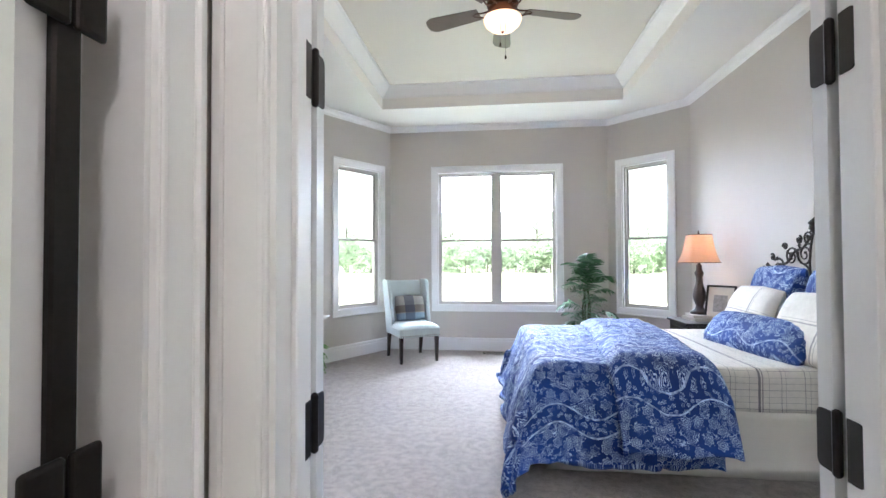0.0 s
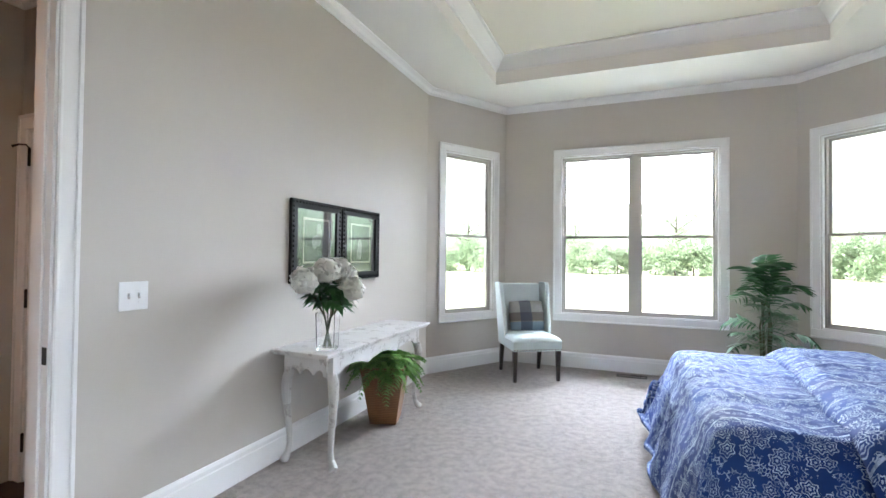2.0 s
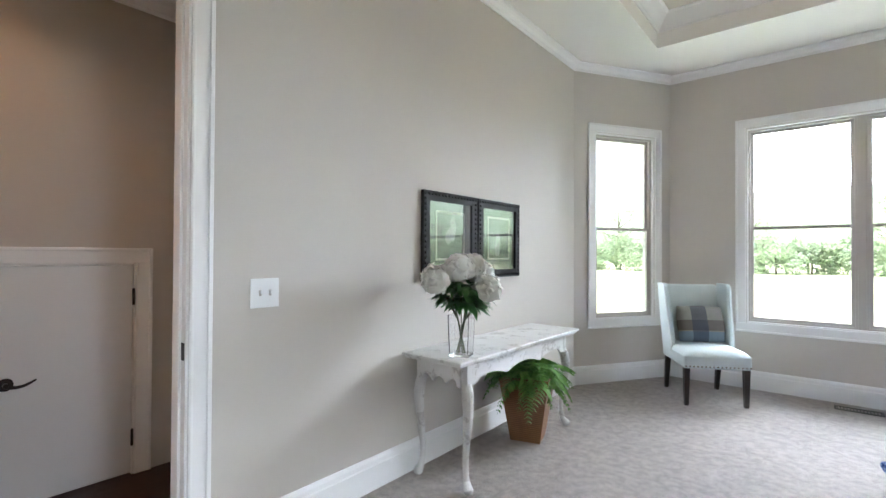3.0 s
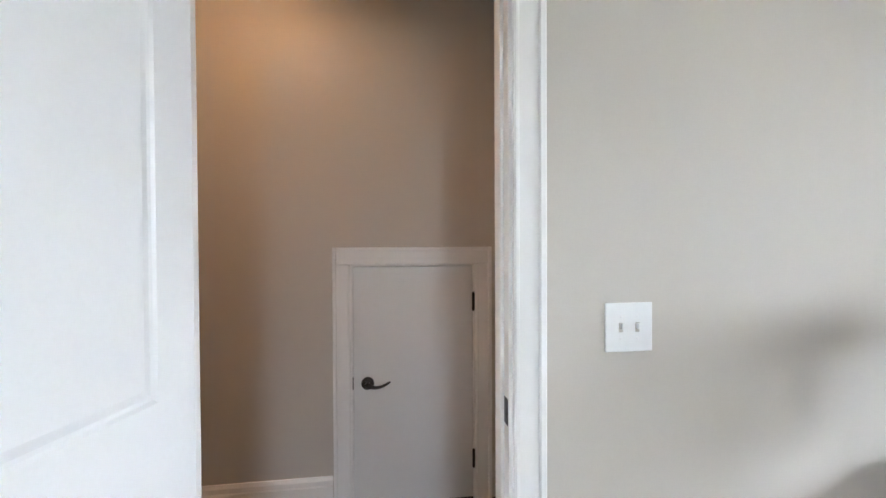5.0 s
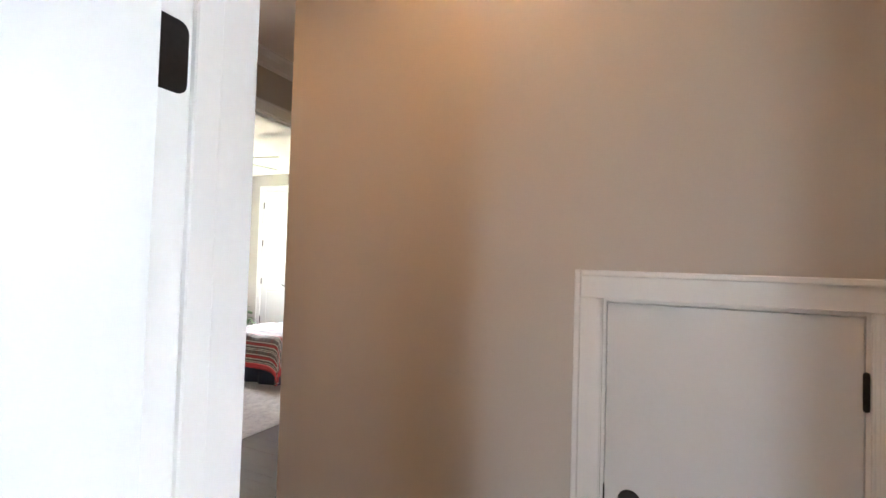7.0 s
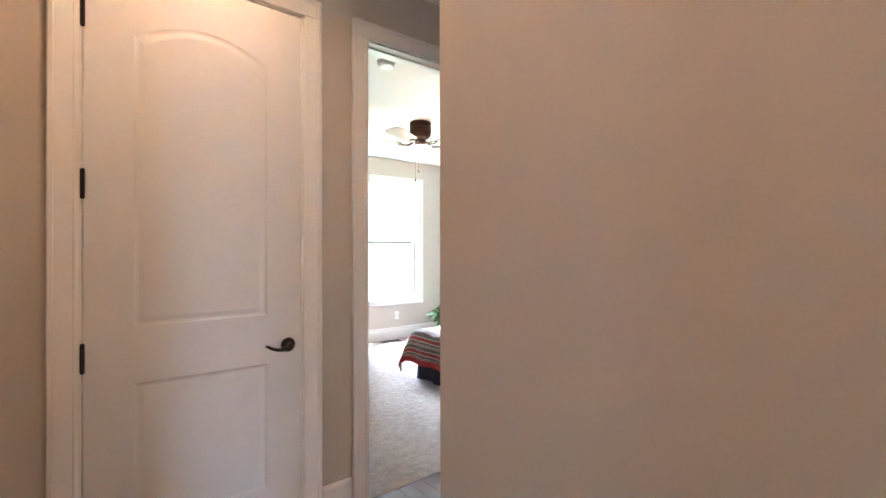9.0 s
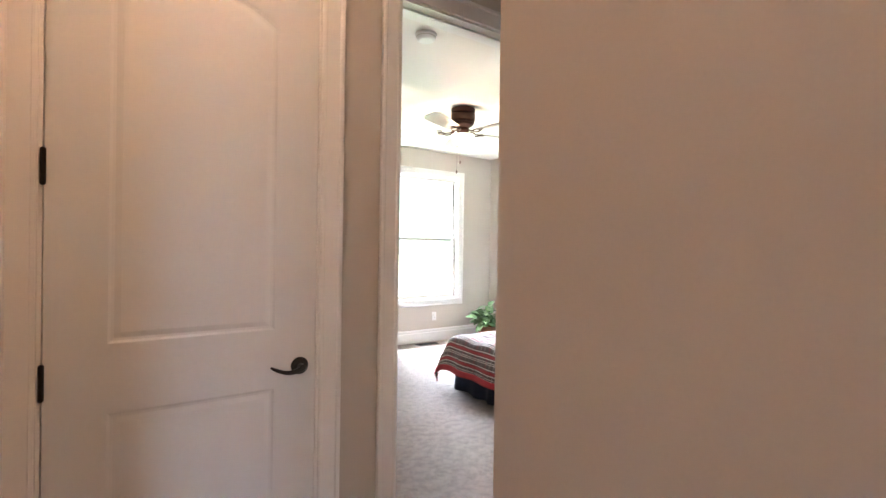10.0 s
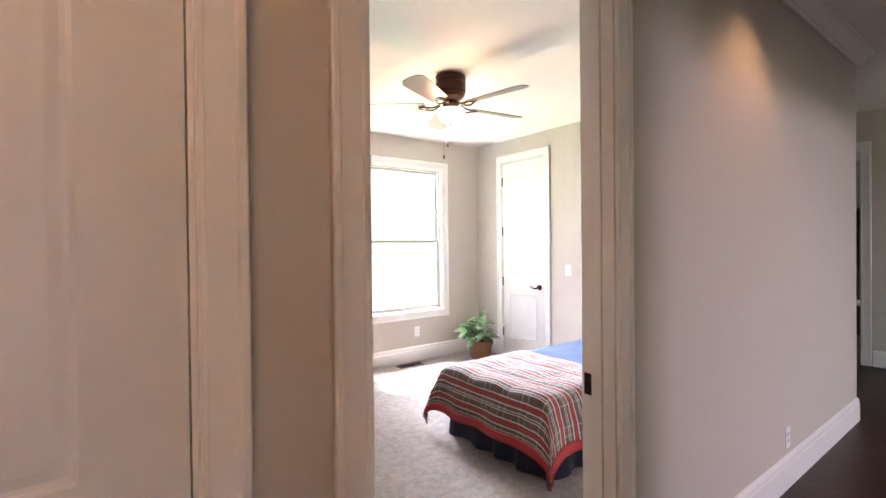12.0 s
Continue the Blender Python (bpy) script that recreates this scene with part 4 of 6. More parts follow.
def leaf_material(name, dark, light, thin=0.0):
    m, nt, b = shader(name)
    info = nt.nodes.new("ShaderNodeNewGeometry")
    n = noise_node(nt, 14, 3)
    c = mixed(nt, 0.5, ramp(nt, info.outputs["Random Per Island"], [(0.0, dark), (1.0, light)]), ramp(nt, n.outputs["Fac"], [(0.3, dark), (0.7, light)]))
    nt.links.new(c, b.inputs["Base Color"])
    b.inputs["Roughness"].default_value = 0.45
    if thin:
        tr = nt.nodes.new("ShaderNodeBsdfTranslucent")
        nt.links.new(c, tr.inputs["Color"])
        mx = nt.nodes.new("ShaderNodeMixShader")
        mx.inputs[0].default_value = thin
        nt.links.new(b.outputs[0], mx.inputs[1])
        nt.links.new(tr.outputs[0], mx.inputs[2])
        nt.links.new(mx.outputs[0], nt.nodes["Material Output"].inputs["Surface"])
    return m


PALML = leaf_material("palm_green", (0.014, 0.055, 0.018), (0.06, 0.17, 0.05))
FERNL = leaf_material("fern_green", (0.05, 0.15, 0.03), (0.26, 0.46, 0.12), 0.35)
PEONYL = leaf_material("peony_leaf_green", (0.02, 0.08, 0.022), (0.08, 0.21, 0.06), 0.2)
PETAL = leaf_material("ivory_petal", (0.76, 0.74, 0.66), (0.88, 0.87, 0.82), 0.3)
STEM = surface("stem_brown_green", (0.07, 0.08, 0.03), 0.6, relief=0.1)


def cloth(name, nu, nv, fn, mat, parent=None, thick=0.0, label=""):
    """A cloth mesh over a grid; fn(i/nu, j/nv) gives the place and the cloth's own metres (u, v)."""
    me = bpy.data.meshes.new(name)
    pts, uvs = [], []
    for j in range(nv + 1):
        for i in range(nu + 1):
            p, q = fn(i / nu, j / nv)
            pts.append(p)
            uvs.append(q)
    faces = [(j * (nu + 1) + i, j * (nu + 1) + i + 1, (j + 1) * (nu + 1) + i + 1, (j + 1) * (nu + 1) + i) for j in range(nv) for i in range(nu)]
    me.from_pydata(pts, [], faces)
    layer = me.uv_layers.new(name="UVMap")
    for poly in me.polygons:
        for li in poly.loop_indices:
            layer.data[li].uv = uvs[me.loops[li].vertex_index]
    me.polygons.foreach_set("use_smooth", [True] * len(me.polygons))
    me.materials.append(mat)
    ob = new(name, me)
    if thick:
        s = ob.modifiers.new("thickness", "SOLIDIFY")
        s.thickness, s.offset = thick, -1.0
    if parent is not None:
        ob.parent = parent
    return tagged(ob, label)


def drape(a, lo, hi, r):
    """Where arc length a across an edge-to-edge top lo..hi lands: level place and drop, rounded by r."""
    for edge, sgn in ((lo, -1), (hi, 1)):
        d = (a - edge) * sgn
        if d > 0:
            if d < r * math.pi / 2:
                t_ = d / r
                return edge + sgn * r * math.sin(t_), r * (1 - math.cos(t_))
            return edge + sgn * r, r + d - r * math.pi / 2
    return a, 0.0


def wrinkle(x, y, s, seed=0.0):
    return noise.fractal(Vector((x * s, y * s, seed)), 0.8, 2.1, 4)


# ---------- bed ----------
BX0, BX1, BY0, BY1, BTOP = 2.50, 4.50, 2.76, 4.36, 0.655
bed = thing("bed", "queen bed with cream linen skirt and scrolled iron headboard", "bed", pose(0, 0, 0))
part("mattress", boxed(BX0 + 0.02, BY0 + 0.02, 0.36, BX1, BY1 - 0.02, BTOP - 0.012, bevel=0.05, seg=3), LINEN, bed)
part("box_spring", boxed(BX0 + 0.04, BY0 + 0.04, 0.15, BX1, BY1 - 0.04, 0.36, bevel=0.02), LINEN, bed)


def skirt_fn(path_len, pts):
    def fn(i, j):
        s = i * path_len
        acc = 0.0
        for (x0, y0), (x1, y1) in zip(pts, pts[1:]):
            ln = math.hypot(x1 - x0, y1 - y0)
            if s <= acc + ln + 1e-6:
                u = (s - acc) / ln
                x, y = x0 + (x1 - x0) * u, y0 + (y1 - y0) * u
                nx, ny = (y1 - y0) / ln, -(x1 - x0) / ln
                break
            acc += ln
        z = 0.004 + (1 - j) * 0.43
        w = 0.012 * j * wrinkle(s, 0, 2.6, 3.0) + 0.006 * j * wrinkle(s, 0, 9, 5.0) + 0.012 * j
        return (x + nx * w, y + ny * w, z), (s, z)
    return fn


SK = [(BX1, BY1), (BX0 + 0.02, BY1), (BX0 + 0.02, BY0), (BX1, BY0)]
cloth("skirt", 150, 6, skirt_fn(2 * (BX1 - BX0 - 0.02) + BY1 - BY0, SK[::-1]), LINEN, bed, 0.003)


def spiral(cy, cz, r0, turns, start, sgn, n=26):
    return [(0, cy + sgn * r0 * (1 - 0.8 * k / n) * math.cos(start + turns * 2 * math.pi * k / n), cz + r0 * (1 - 0.8 * k / n) * math.sin(start + turns * 2 * math.pi * k / n)) for k in range(n + 1)]


def headboard():
    """Scrolled iron headboard: posts, swept rails and mirrored scrolls, in a plane across the bed."""
    mid, half = 3.41, 0.79
    hx = BX1 + 0.045
    for sy in (-1, 1):
        bm = bmesh.new()
        lathe(bm, [(0.016, 0), (0.016, 1.06), (0.024, 1.07), (0.024, 1.09), (0.014, 1.11), (0.02, 1.14), (0.006, 1.17)], 12, cx=hx, cy=mid + sy * half)
        part("post", bm, IRON, bed, "dark iron headboard post", smooth=True)
    sweepz = lambda u: 1.17 + 0.40 * (1 - u) ** 1.25
    bm = bmesh.new()
    for sy in (-1, 1):
        tube(bm, [(hx, mid + sy * half * k / 20, sweepz(k / 20) - 0.05 + 0.018 * math.sin(k * 1.25)) for k in range(21)], 0.010, 8)
    for z, r in ((0.66, 0.011), (1.03, 0.010), (1.09, 0.008)):
        tube(bm, [(hx, mid + u * half, z) for u in (-1, 0, 1)], r, 8)
    part("rail", bm, IRON, bed, "dark iron swept rails")
    scrolls = ((0.71, 1.185, 0.055, 1.6, 0.4, 1), (0.60, 1.225, 0.078, 1.7, 2.6, -1), (0.62, 1.13, 0.040, 1.4, 0.9, 1), (0.455, 1.25, 0.085, 1.7, 0.9, 1), (0.48, 1.135, 0.050, 1.4, 3.8, -1), (0.31, 1.20, 0.080, 1.6, 3.4, 1), (0.29, 1.345, 0.075, 1.7, 0.2, -1), (0.145, 1.20, 0.080, 1.5, 1.7, 1), (0.135, 1.36, 0.085, 1.7, 2.9, -1), (0.09, 1.49, 0.055, 1.5, 4.0, 1), (0.37, 1.425, 0.032, 1.3, 0.0, 1), (0.54, 1.34, 0.030, 1.3, 1.0, 1), (0.20, 1.475, 0.034, 1.3, 2.0, 1))
    for sy in (-1, 1):
        for cy, cz, r, tn, st, sg in scrolls:
            bm = bmesh.new()
            pts = [(hx, mid + sy * y, z) for _, y, z in spiral(cy, cz, r, tn, st, sg)]
            tube(bm, pts, [0.0088 - 0.004 * k / (len(pts) - 1) for k in range(len(pts))], 6)
            bmesh.ops.create_icosphere(bm, subdivisions=1, radius=0.013, matrix=Matrix.Translation(pts[-1]))
            part("scroll", bm, IRON, bed)
        for k in range(5):
            bm = bmesh.new()
            c, a0 = (0.73 - 0.135 * k, 1.215 + 0.05 * k), radians(60 + 20 * k)
            for a in (a0 - 0.7, a0, a0 + 0.7):
                tube(bm, [(hx - 0.004, mid + sy * c[0], c[1]), (hx - 0.012, mid + sy * (c[0] + 0.017 * math.cos(a)), c[1] + 0.017 * math.sin(a)), (hx - 0.006, mid + sy * (c[0] + 0.034 * math.cos(a)), c[1] + 0.034 * math.sin(a))], [0.004, 0.008, 0.002], 6)
            part("leaf", bm, IRON, bed)
        bm = bmesh.new()
        tube(bm, [(hx, mid + sy * (0.03 + 0.05 * math.sin(k / 10 * 3.0)), 1.06 + 0.46 * k / 10) for k in range(11)], 0.008, 6)
        part("bar", bm, IRON, bed)
    bm = bmesh.new()
    lathe(bm, [(0.01, 1.50), (0.030, 1.52), (0.048, 1.555), (0.044, 1.575), (0.052, 1.595), (0.026, 1.62), (0.006, 1.64)], 14, cx=hx, cy=mid)
    for k in range(9):
        a = radians(-10 + 25 * k)
        tube(bm, [(hx, mid + 0.02 * math.cos(a), 1.54 + 0.02 * math.sin(a)), (hx - 0.008, mid + 0.075 * math.cos(a), 1.535 + 0.06 * math.sin(a))], [0.013, 0.004], 6)
    part("crest", bm, IRON, bed, "dark iron leaf crest")


headboard()

sheet = thing("bed_cover", "cream plaid bed cover smoothed over the mattress", "bedding", pose(0, 0, 0))


def sheet_fn(i, j):
    x = BX0 + 0.35 + i * (BX1 - BX0 - 0.36)
    a = BY0 - 0.245 + j * (BY1 - BY0 + 0.49)
    y, drop = drape(a, BY0 + 0.03, BY1 - 0.03, 0.035)
    z = BTOP + 0.012 - drop + 0.004 * wrinkle(x, a, 3.0, 1.0)
    y += (0.006 * wrinkle(x, a, 5, 2.0) - 0.006) * (1 if drop > 0.03 and a < 3.5 else -1 if drop > 0.03 else 0)
    return (x, y, z), (x, a)


cloth("cover", 70, 70, sheet_fn, SHEETM, sheet, 0.008)

comforter = thing("comforter", "rumpled blue and white floral comforter folded back", "bedding", pose(0, 0, 0))


def comforter_fn(i, j):
    """Hangs over the foot and both sides."""
    L0, L1 = BX0 - 0.66, 3.52
    a, b = L0 + i * (L1 - L0), BY0 - 0.60 + j * (BY1 - BY0 + 1.16)
    x, dx = drape(a, BX0 + 0.02, 99, 0.07)
    y, dy = drape(b, BY0 + 0.02, BY1 - 0.02, 0.07)
    near = b < (BY0 + BY1) / 2
    hang = max(dx, dy) + 0.30 * min(dx, dy)
    limit = (0.70 if near else 0.60) if dx > 0.05 else 0.56 + 0.035 * wrinkle(a, 0, 2.2, 8)
    over = max(0.0, hang - limit)
    hang = min(hang, limit)
    z = BTOP + 0.028 - hang
    fold = 0.014 * wrinkle(a * 0.9 + 5, b * 0.9, 2.4, 4) + 0.008 * wrinkle(a, b, 6.5, 7)
    out = 0.05 + 0.17 * min(1, hang / 0.6) ** 1.3
    wav = 0.022 * math.sin((b if dx > dy else a) * 11 + 2 * wrinkle(a, b, 1.3, 2)) * min(1, hang / 0.35)
    if dx > 0.005:
        x -= (out * 0.75 + wav) * min(1, dx / 0.2)
    if dy > 0.005:
        y += (-1 if near else 1) * (out * (0.6 + 0.7 * min(1, dx / 0.3)) + wav) * min(1, dy / 0.2)
    if over > 0:
        x -= over * 0.35 if dx > 0 else 0
        y += (-1 if near else 1) * over * 0.2 if dy > 0 else 0
    puff = 0.009 * abs(math.sin(a * 8.0)) * abs(math.sin(b * 8.0)) if hang < 0.05 else 0.006
    z = max(0.022 + 0.01 * abs(wrinkle(a, b, 5, 1)), z + fold * (1.0 if hang < 0.1 else 0.45) + puff)
    return (x, y, z), (a, b)


cloth("quilt", 120, 130, comforter_fn, FLORAL, comforter, 0.03)


def fold_fn(i, j):
    """The folded-back upper layer, a thick roll across the bed."""
    L0, L1 = 2.96, 3.60
    a, b = L0 + i * (L1 - L0), BY0 - 0.50 + j * (BY1 - BY0 + 0.95)
    y, dy = drape(b, BY0 + 0.0, BY1 - 0.0, 0.09)
    near = b < 3.5
    edge = min(i, 1 - i)
    bulge = 0.085 * min(1, edge / 0.16) ** 0.5
    skew = 0.07 * math.sin(b * 1.7 + 0.6) + 0.10 * min(dy, 0.4)
    x = a + skew
    z = BTOP + 0.018 - dy + (bulge if dy < 0.1 else bulge * 0.3) + 0.012 * wrinkle(a, b, 5, 9)
    y += (-1 if near else 1) * (0.085 + 0.10 * min(1, dy / 0.5) + bulge * 0.6 + 0.03 * math.sin(a * 14) * min(1, dy / 0.3)) * min(1, dy / 0.15)
    return (x, y, max(0.17, z)), (a + 0.9, b + 0.3)


cloth("fold", 44, 110, fold_fn, FLORAL, comforter, 0.025)


def pillow(name, label, m, w, h, d, mat, flange=0.0, n=22):
    p = thing(name, label, "pillow", m)

    def fn_side(side):
        def fn(i, j):
            u, v = 2 * i - 1, 2 * j - 1
            t_ = max(0.0, (1 - abs(u) ** 3.2) * (1 - abs(v) ** 3.2)) ** 0.42
            pin = 1 - 0.07 * (1 - t_) * (1 - abs(abs(u) - abs(v)))
            z = side * d / 2 * t_ + 0.006 * wrinkle(u * 2 + w, v * 2, 2.2, side + d * 9) * t_
            return (w / 2 * u * pin, z, h / 2 * v * pin), (u * w / 2 + 0.9, v * h / 2 + 0.7)
        return fn
    cloth("front", n, n, fn_side(-1), mat, p)
    cloth("back", n, n, fn_side(1), mat, p)
    return p


# Pillows lean on the headboard; their faces look towards the foot (-x).
def stand(x, y, z, lean, turn=0.0):
    return pose(x, y, z, 0, 0, -90 + turn) @ pose(0, 0, 0, -lean)


for y, t_ in ((2.95, 3), (3.70, -3)):
    pillow("euro_pillow", "square blue floral pillow against the iron headboard", stand(4.405, y, 0.975, 12, t_), 0.70, 0.62, 0.17, FLORAL)
for y, t_ in ((2.94, 2), (3.72, -5)):
    pillow("pillow_sham", "cream plaid pillow leaning on a blue pillow", stand(4.235, y, 0.88, 24, t_), 0.74, 0.50, 0.17, SHAMM)
pillow("lumbar_pillow", "long blue floral bolster pillow lying on the bed", stand(4.08, 3.34, 0.78, 40, 8), 1.05, 0.31, 0.17, FLORAL)

# ---------- nightstand, lamp, books, photo ----------
ns = thing("nightstand", "black wooden nightstand beside the bed", "nightstand", pose(4.335, 4.80, 0))
part("top", boxed(-0.26, -0.26, 0.665, 0.25, 0.26, 0.69, bevel=0.006, seg=2), BLACKWOOD, ns)
part("body", boxed(-0.235, -0.235, 0.36, 0.235, 0.235, 0.664, bevel=0.004), BLACKWOOD, ns)
part("drawer", boxed(-0.247, -0.205, 0.43, -0.2355, 0.205, 0.63, bevel=0.004), BLACKWOOD, ns)
bm = bmesh.new()
lathe(bm, [(0.004, 0), (0.005, 0.012), (0.014, 0.018), (0.012, 0.027), (0.003, 0.03)], 12)
bmesh.ops.rotate(bm, verts=bm.verts[:], cent=(0, 0, 0), matrix=Matrix.Rotation(radians(-90), 3, "Y"))
for v in bm.verts:
    v.co += Vector((-0.247, 0, 0.53))
part("knob", bm, BRONZE, ns)
for dx in (-0.2, 0.2):
    for dy in (-0.2, 0.2):
        bm = bmesh.new()
        box(bm, dx - 0.022, dy - 0.022, 0, dx + 0.022, dy + 0.022, 0.362, bevel=0.003)
        part("leg", bm, BLACKWOOD, ns)

PAPER = surface("book_pages", (0.66, 0.62, 0.54), 0.8, vary=0.05, fine=200, relief=0.2)
COVER = surface("ivory_book_cloth", (0.58, 0.55, 0.50), 0.6, vary=0.05, relief=0.1)


def book(x, y, z, w, d, h, turn, label):
    b = thing("book", label, "book", pose(x, y, z, 0, 0, turn), group="books under the lamp")
    part("pages", boxed(-w / 2 + 0.004, -d / 2 + 0.004, 0.003, w / 2 - 0.002, d / 2 - 0.004, h - 0.003), PAPER, b)
    bm = bmesh.new()
    box(bm, -w / 2, -d / 2, 0, w / 2, d / 2, 0.003)
    box(bm, -w / 2, -d / 2, h - 0.003, w / 2, d / 2, h)
    box(bm, -w / 2, -d / 2, 0.003, -w / 2 + 0.003, d / 2, h - 0.003)
    part("cover", bm, COVER, b)


book(4.31, 4.83, 0.691, 0.20, 0.28, 0.032, 5, "ivory hardback book lying on the nightstand")
book(4.31, 4.83, 0.7235, 0.18, 0.25, 0.028, -4, "ivory hardback book lying on another book")


def shade_material():
    m, nt, b = shader("lit_fabric_shade")
    n = noise_node(nt, 90, 4)
    nt.links.new(ramp(nt, n.outputs["Fac"], [(0.3, (0.50, 0.38, 0.31)), (0.7, (0.60, 0.47, 0.39))]), b.inputs["Base Color"])
    b.inputs["Roughness"].default_value = 0.9
    b.inputs["Specular IOR Level"].default_value = 0.1
    tr = nt.nodes.new("ShaderNodeBsdfTranslucent")
    tr.inputs["Color"].default_value = (0.66, 0.42, 0.28, 1)
    mx = nt.nodes.new("ShaderNodeMixShader")
    mx.inputs[0].default_value = 0.35
    out = nt.nodes["Material Output"]
    nt.links.new(b.outputs[0], mx.inputs[1])
    nt.links.new(tr.outputs[0], mx.inputs[2])
    nt.links.new(mx.outputs[0], out.inputs["Surface"])
    return m


SHADE = shade_material()
LX, LY, LZ = 4.335, 4.86, 0.752
lamp = thing("table_lamp", "dark turned table lamp with a lit tan bell shade", "lamp", pose(LX, LY, LZ))
bm = bmesh.new()
lathe(bm, [(0.09, 0), (0.093, 0.014), (0.078, 0.03), (0.06, 0.038), (0.042, 0.06), (0.036, 0.08), (0.044, 0.11), (0.060, 0.15), (0.064, 0.19), (0.056, 0.24), (0.042, 0.29), (0.034, 0.33), (0.032, 0.38), (0.042, 0.41), (0.045, 0.43), (0.032, 0.45), (0.026, 0.48), (0.030, 0.50), (0.014, 0.52), (0.010, 0.56)], 24)
part("base", bm, ESPRESSO, lamp, "dark espresso turned base", smooth=True)
bm = bmesh.new()
prof = [(0.203, 0.535), (0.180, 0.585), (0.156, 0.655), (0.138, 0.735), (0.122, 0.825)]
seg = 40
rings = [[bm.verts.new((r * (1 + 0.012 * math.cos(8 * 2 * math.pi * k / seg)) * math.cos(2 * math.pi * k / seg), r * (1 + 0.012 * math.cos(8 * 2 * math.pi * k / seg)) * math.sin(2 * math.pi * k / seg), z)) for k in range(seg)] for r, z in prof]
for a, b in zip(rings, rings[1:]):
    for k in range(seg):
        bm.faces.new((a[k], a[(k + 1) % seg], b[(k + 1) % seg], b[k]))
part("shade", bm, SHADE, lamp, "lit tan fabric bell shade", smooth=True)
for k in range(8):
    bm, a = bmesh.new(), 2 * math.pi * k / 8
    tube(bm, [(1.016 * r * math.cos(a), 1.016 * r * math.sin(a), z) for r, z in prof], 0.0028, 5)
    part("seam", bm, SHADE, lamp)
for r, z in (prof[0], prof[-1]):
    bm = bmesh.new()
    tube(bm, [(1.012 * r * math.cos(2 * math.pi * k / 32), 1.012 * r * math.sin(2 * math.pi * k / 32), z) for k in range(33)], 0.004, 6)
    part("shade_rim", bm, BRONZE, lamp)
bm = bmesh.new()
lathe(bm, [(0.004, 0.825), (0.012, 0.835), (0.006, 0.845), (0.011, 0.855), (0.003, 0.87)], 12)
tube(bm, [(-0.122, 0, 0.824), (0, 0, 0.828), (0.122, 0, 0.824)], 0.002, 6)
part("finial", bm, BRONZE, lamp)
point_lamp("lamp_bulb", LX, LY, LZ + 0.68, 1.3, (1.0, 0.60, 0.34), 0.03)

photo = thing("photo_frame", "black framed photograph standing on the nightstand", "picture frame", pose(4.43, 4.66, 0.694, 0, 0, -48) @ pose(0, 0, 0, -13))
part("frame", frame_bars(-0.14, 0.14, 0.0, 0.37, 0.02, -0.01, 0.01), BLACKWOOD, photo)
part("mat", boxed(-0.123, -0.003, 0.018, 0.123, 0.001, 0.352), PAPER, photo)
part("print", boxed(-0.065, -0.0045, 0.10, 0.065, -0.0032, 0.27), surface("grey_print", (0.30, 0.29, 0.28), 0.5, vary=0.4, large=25, relief=0), photo)

# ---------- slipper chair ----------
chair = thing("slipper_chair", "pale mint wing-backed slipper chair with nail heads", "chair", pose(1.09, 5.86, 0, 0, 0, 31))


def tapered_leg(parent, x, y, top, kick):
    bm = bmesh.new()
    r0, r1 = 0.024, 0.016
    lo = [bm.verts.new((x + sx * r1, y + kick + sy * r1, 0)) for sx, sy in ((-1, -1), (1, -1), (1, 1), (-1, 1))]
    hi = [bm.verts.new((x + sx * r0, y + sy * r0, top)) for sx, sy in ((-1, -1), (1, -1), (1, 1), (-1, 1))]
    bm.faces.new(lo[::-1])
    bm.faces.new(hi)
    for k in range(4):
        bm.faces.new((lo[k], lo[(k + 1) % 4], hi[(k + 1) % 4], hi[k]))
    part("leg", bm, ESPRESSO, parent, "dark tapered wooden leg")


for x, y, kick in ((-0.245, -0.275, 0.0), (0.245, -0.275, 0.0), (-0.235, 0.24, 0.05), (0.235, 0.24, 0.05)):
    tapered_leg(chair, x, y, 0.335, kick)


def seat_fn(i, j):
    u, v = 2 * i - 1, 2 * j - 1
    e = max(0.0, (1 - abs(u) ** 6) * (1 - abs(v) ** 6)) ** 0.5
    return (0.275 * u, -0.02 + 0.30 * v, 0.445 + 0.045 * e + 0.012 * (1 - u * u) * (1 - v * v)), (u * 0.3, v * 0.3)


seat = cloth("seat", 24, 24, seat_fn, MINT, chair, 0.0)
bm = bmesh.new()
box(bm, -0.275, -0.32, 0.33, 0.275, 0.28, 0.447, bevel=0.018, seg=3)
part("seat_rail", bm, MINT, chair, smooth=False)


bm = bmesh.new()
box(bm, -0.235, 0.20, 0.40, 0.235, 0.265, 1.035, bevel=0.02, seg=3)
for v in bm.verts:
    v.co.y += 0.13 * (v.co.z - 0.40)
part("backrest", bm, MINT, chair, smooth=True)


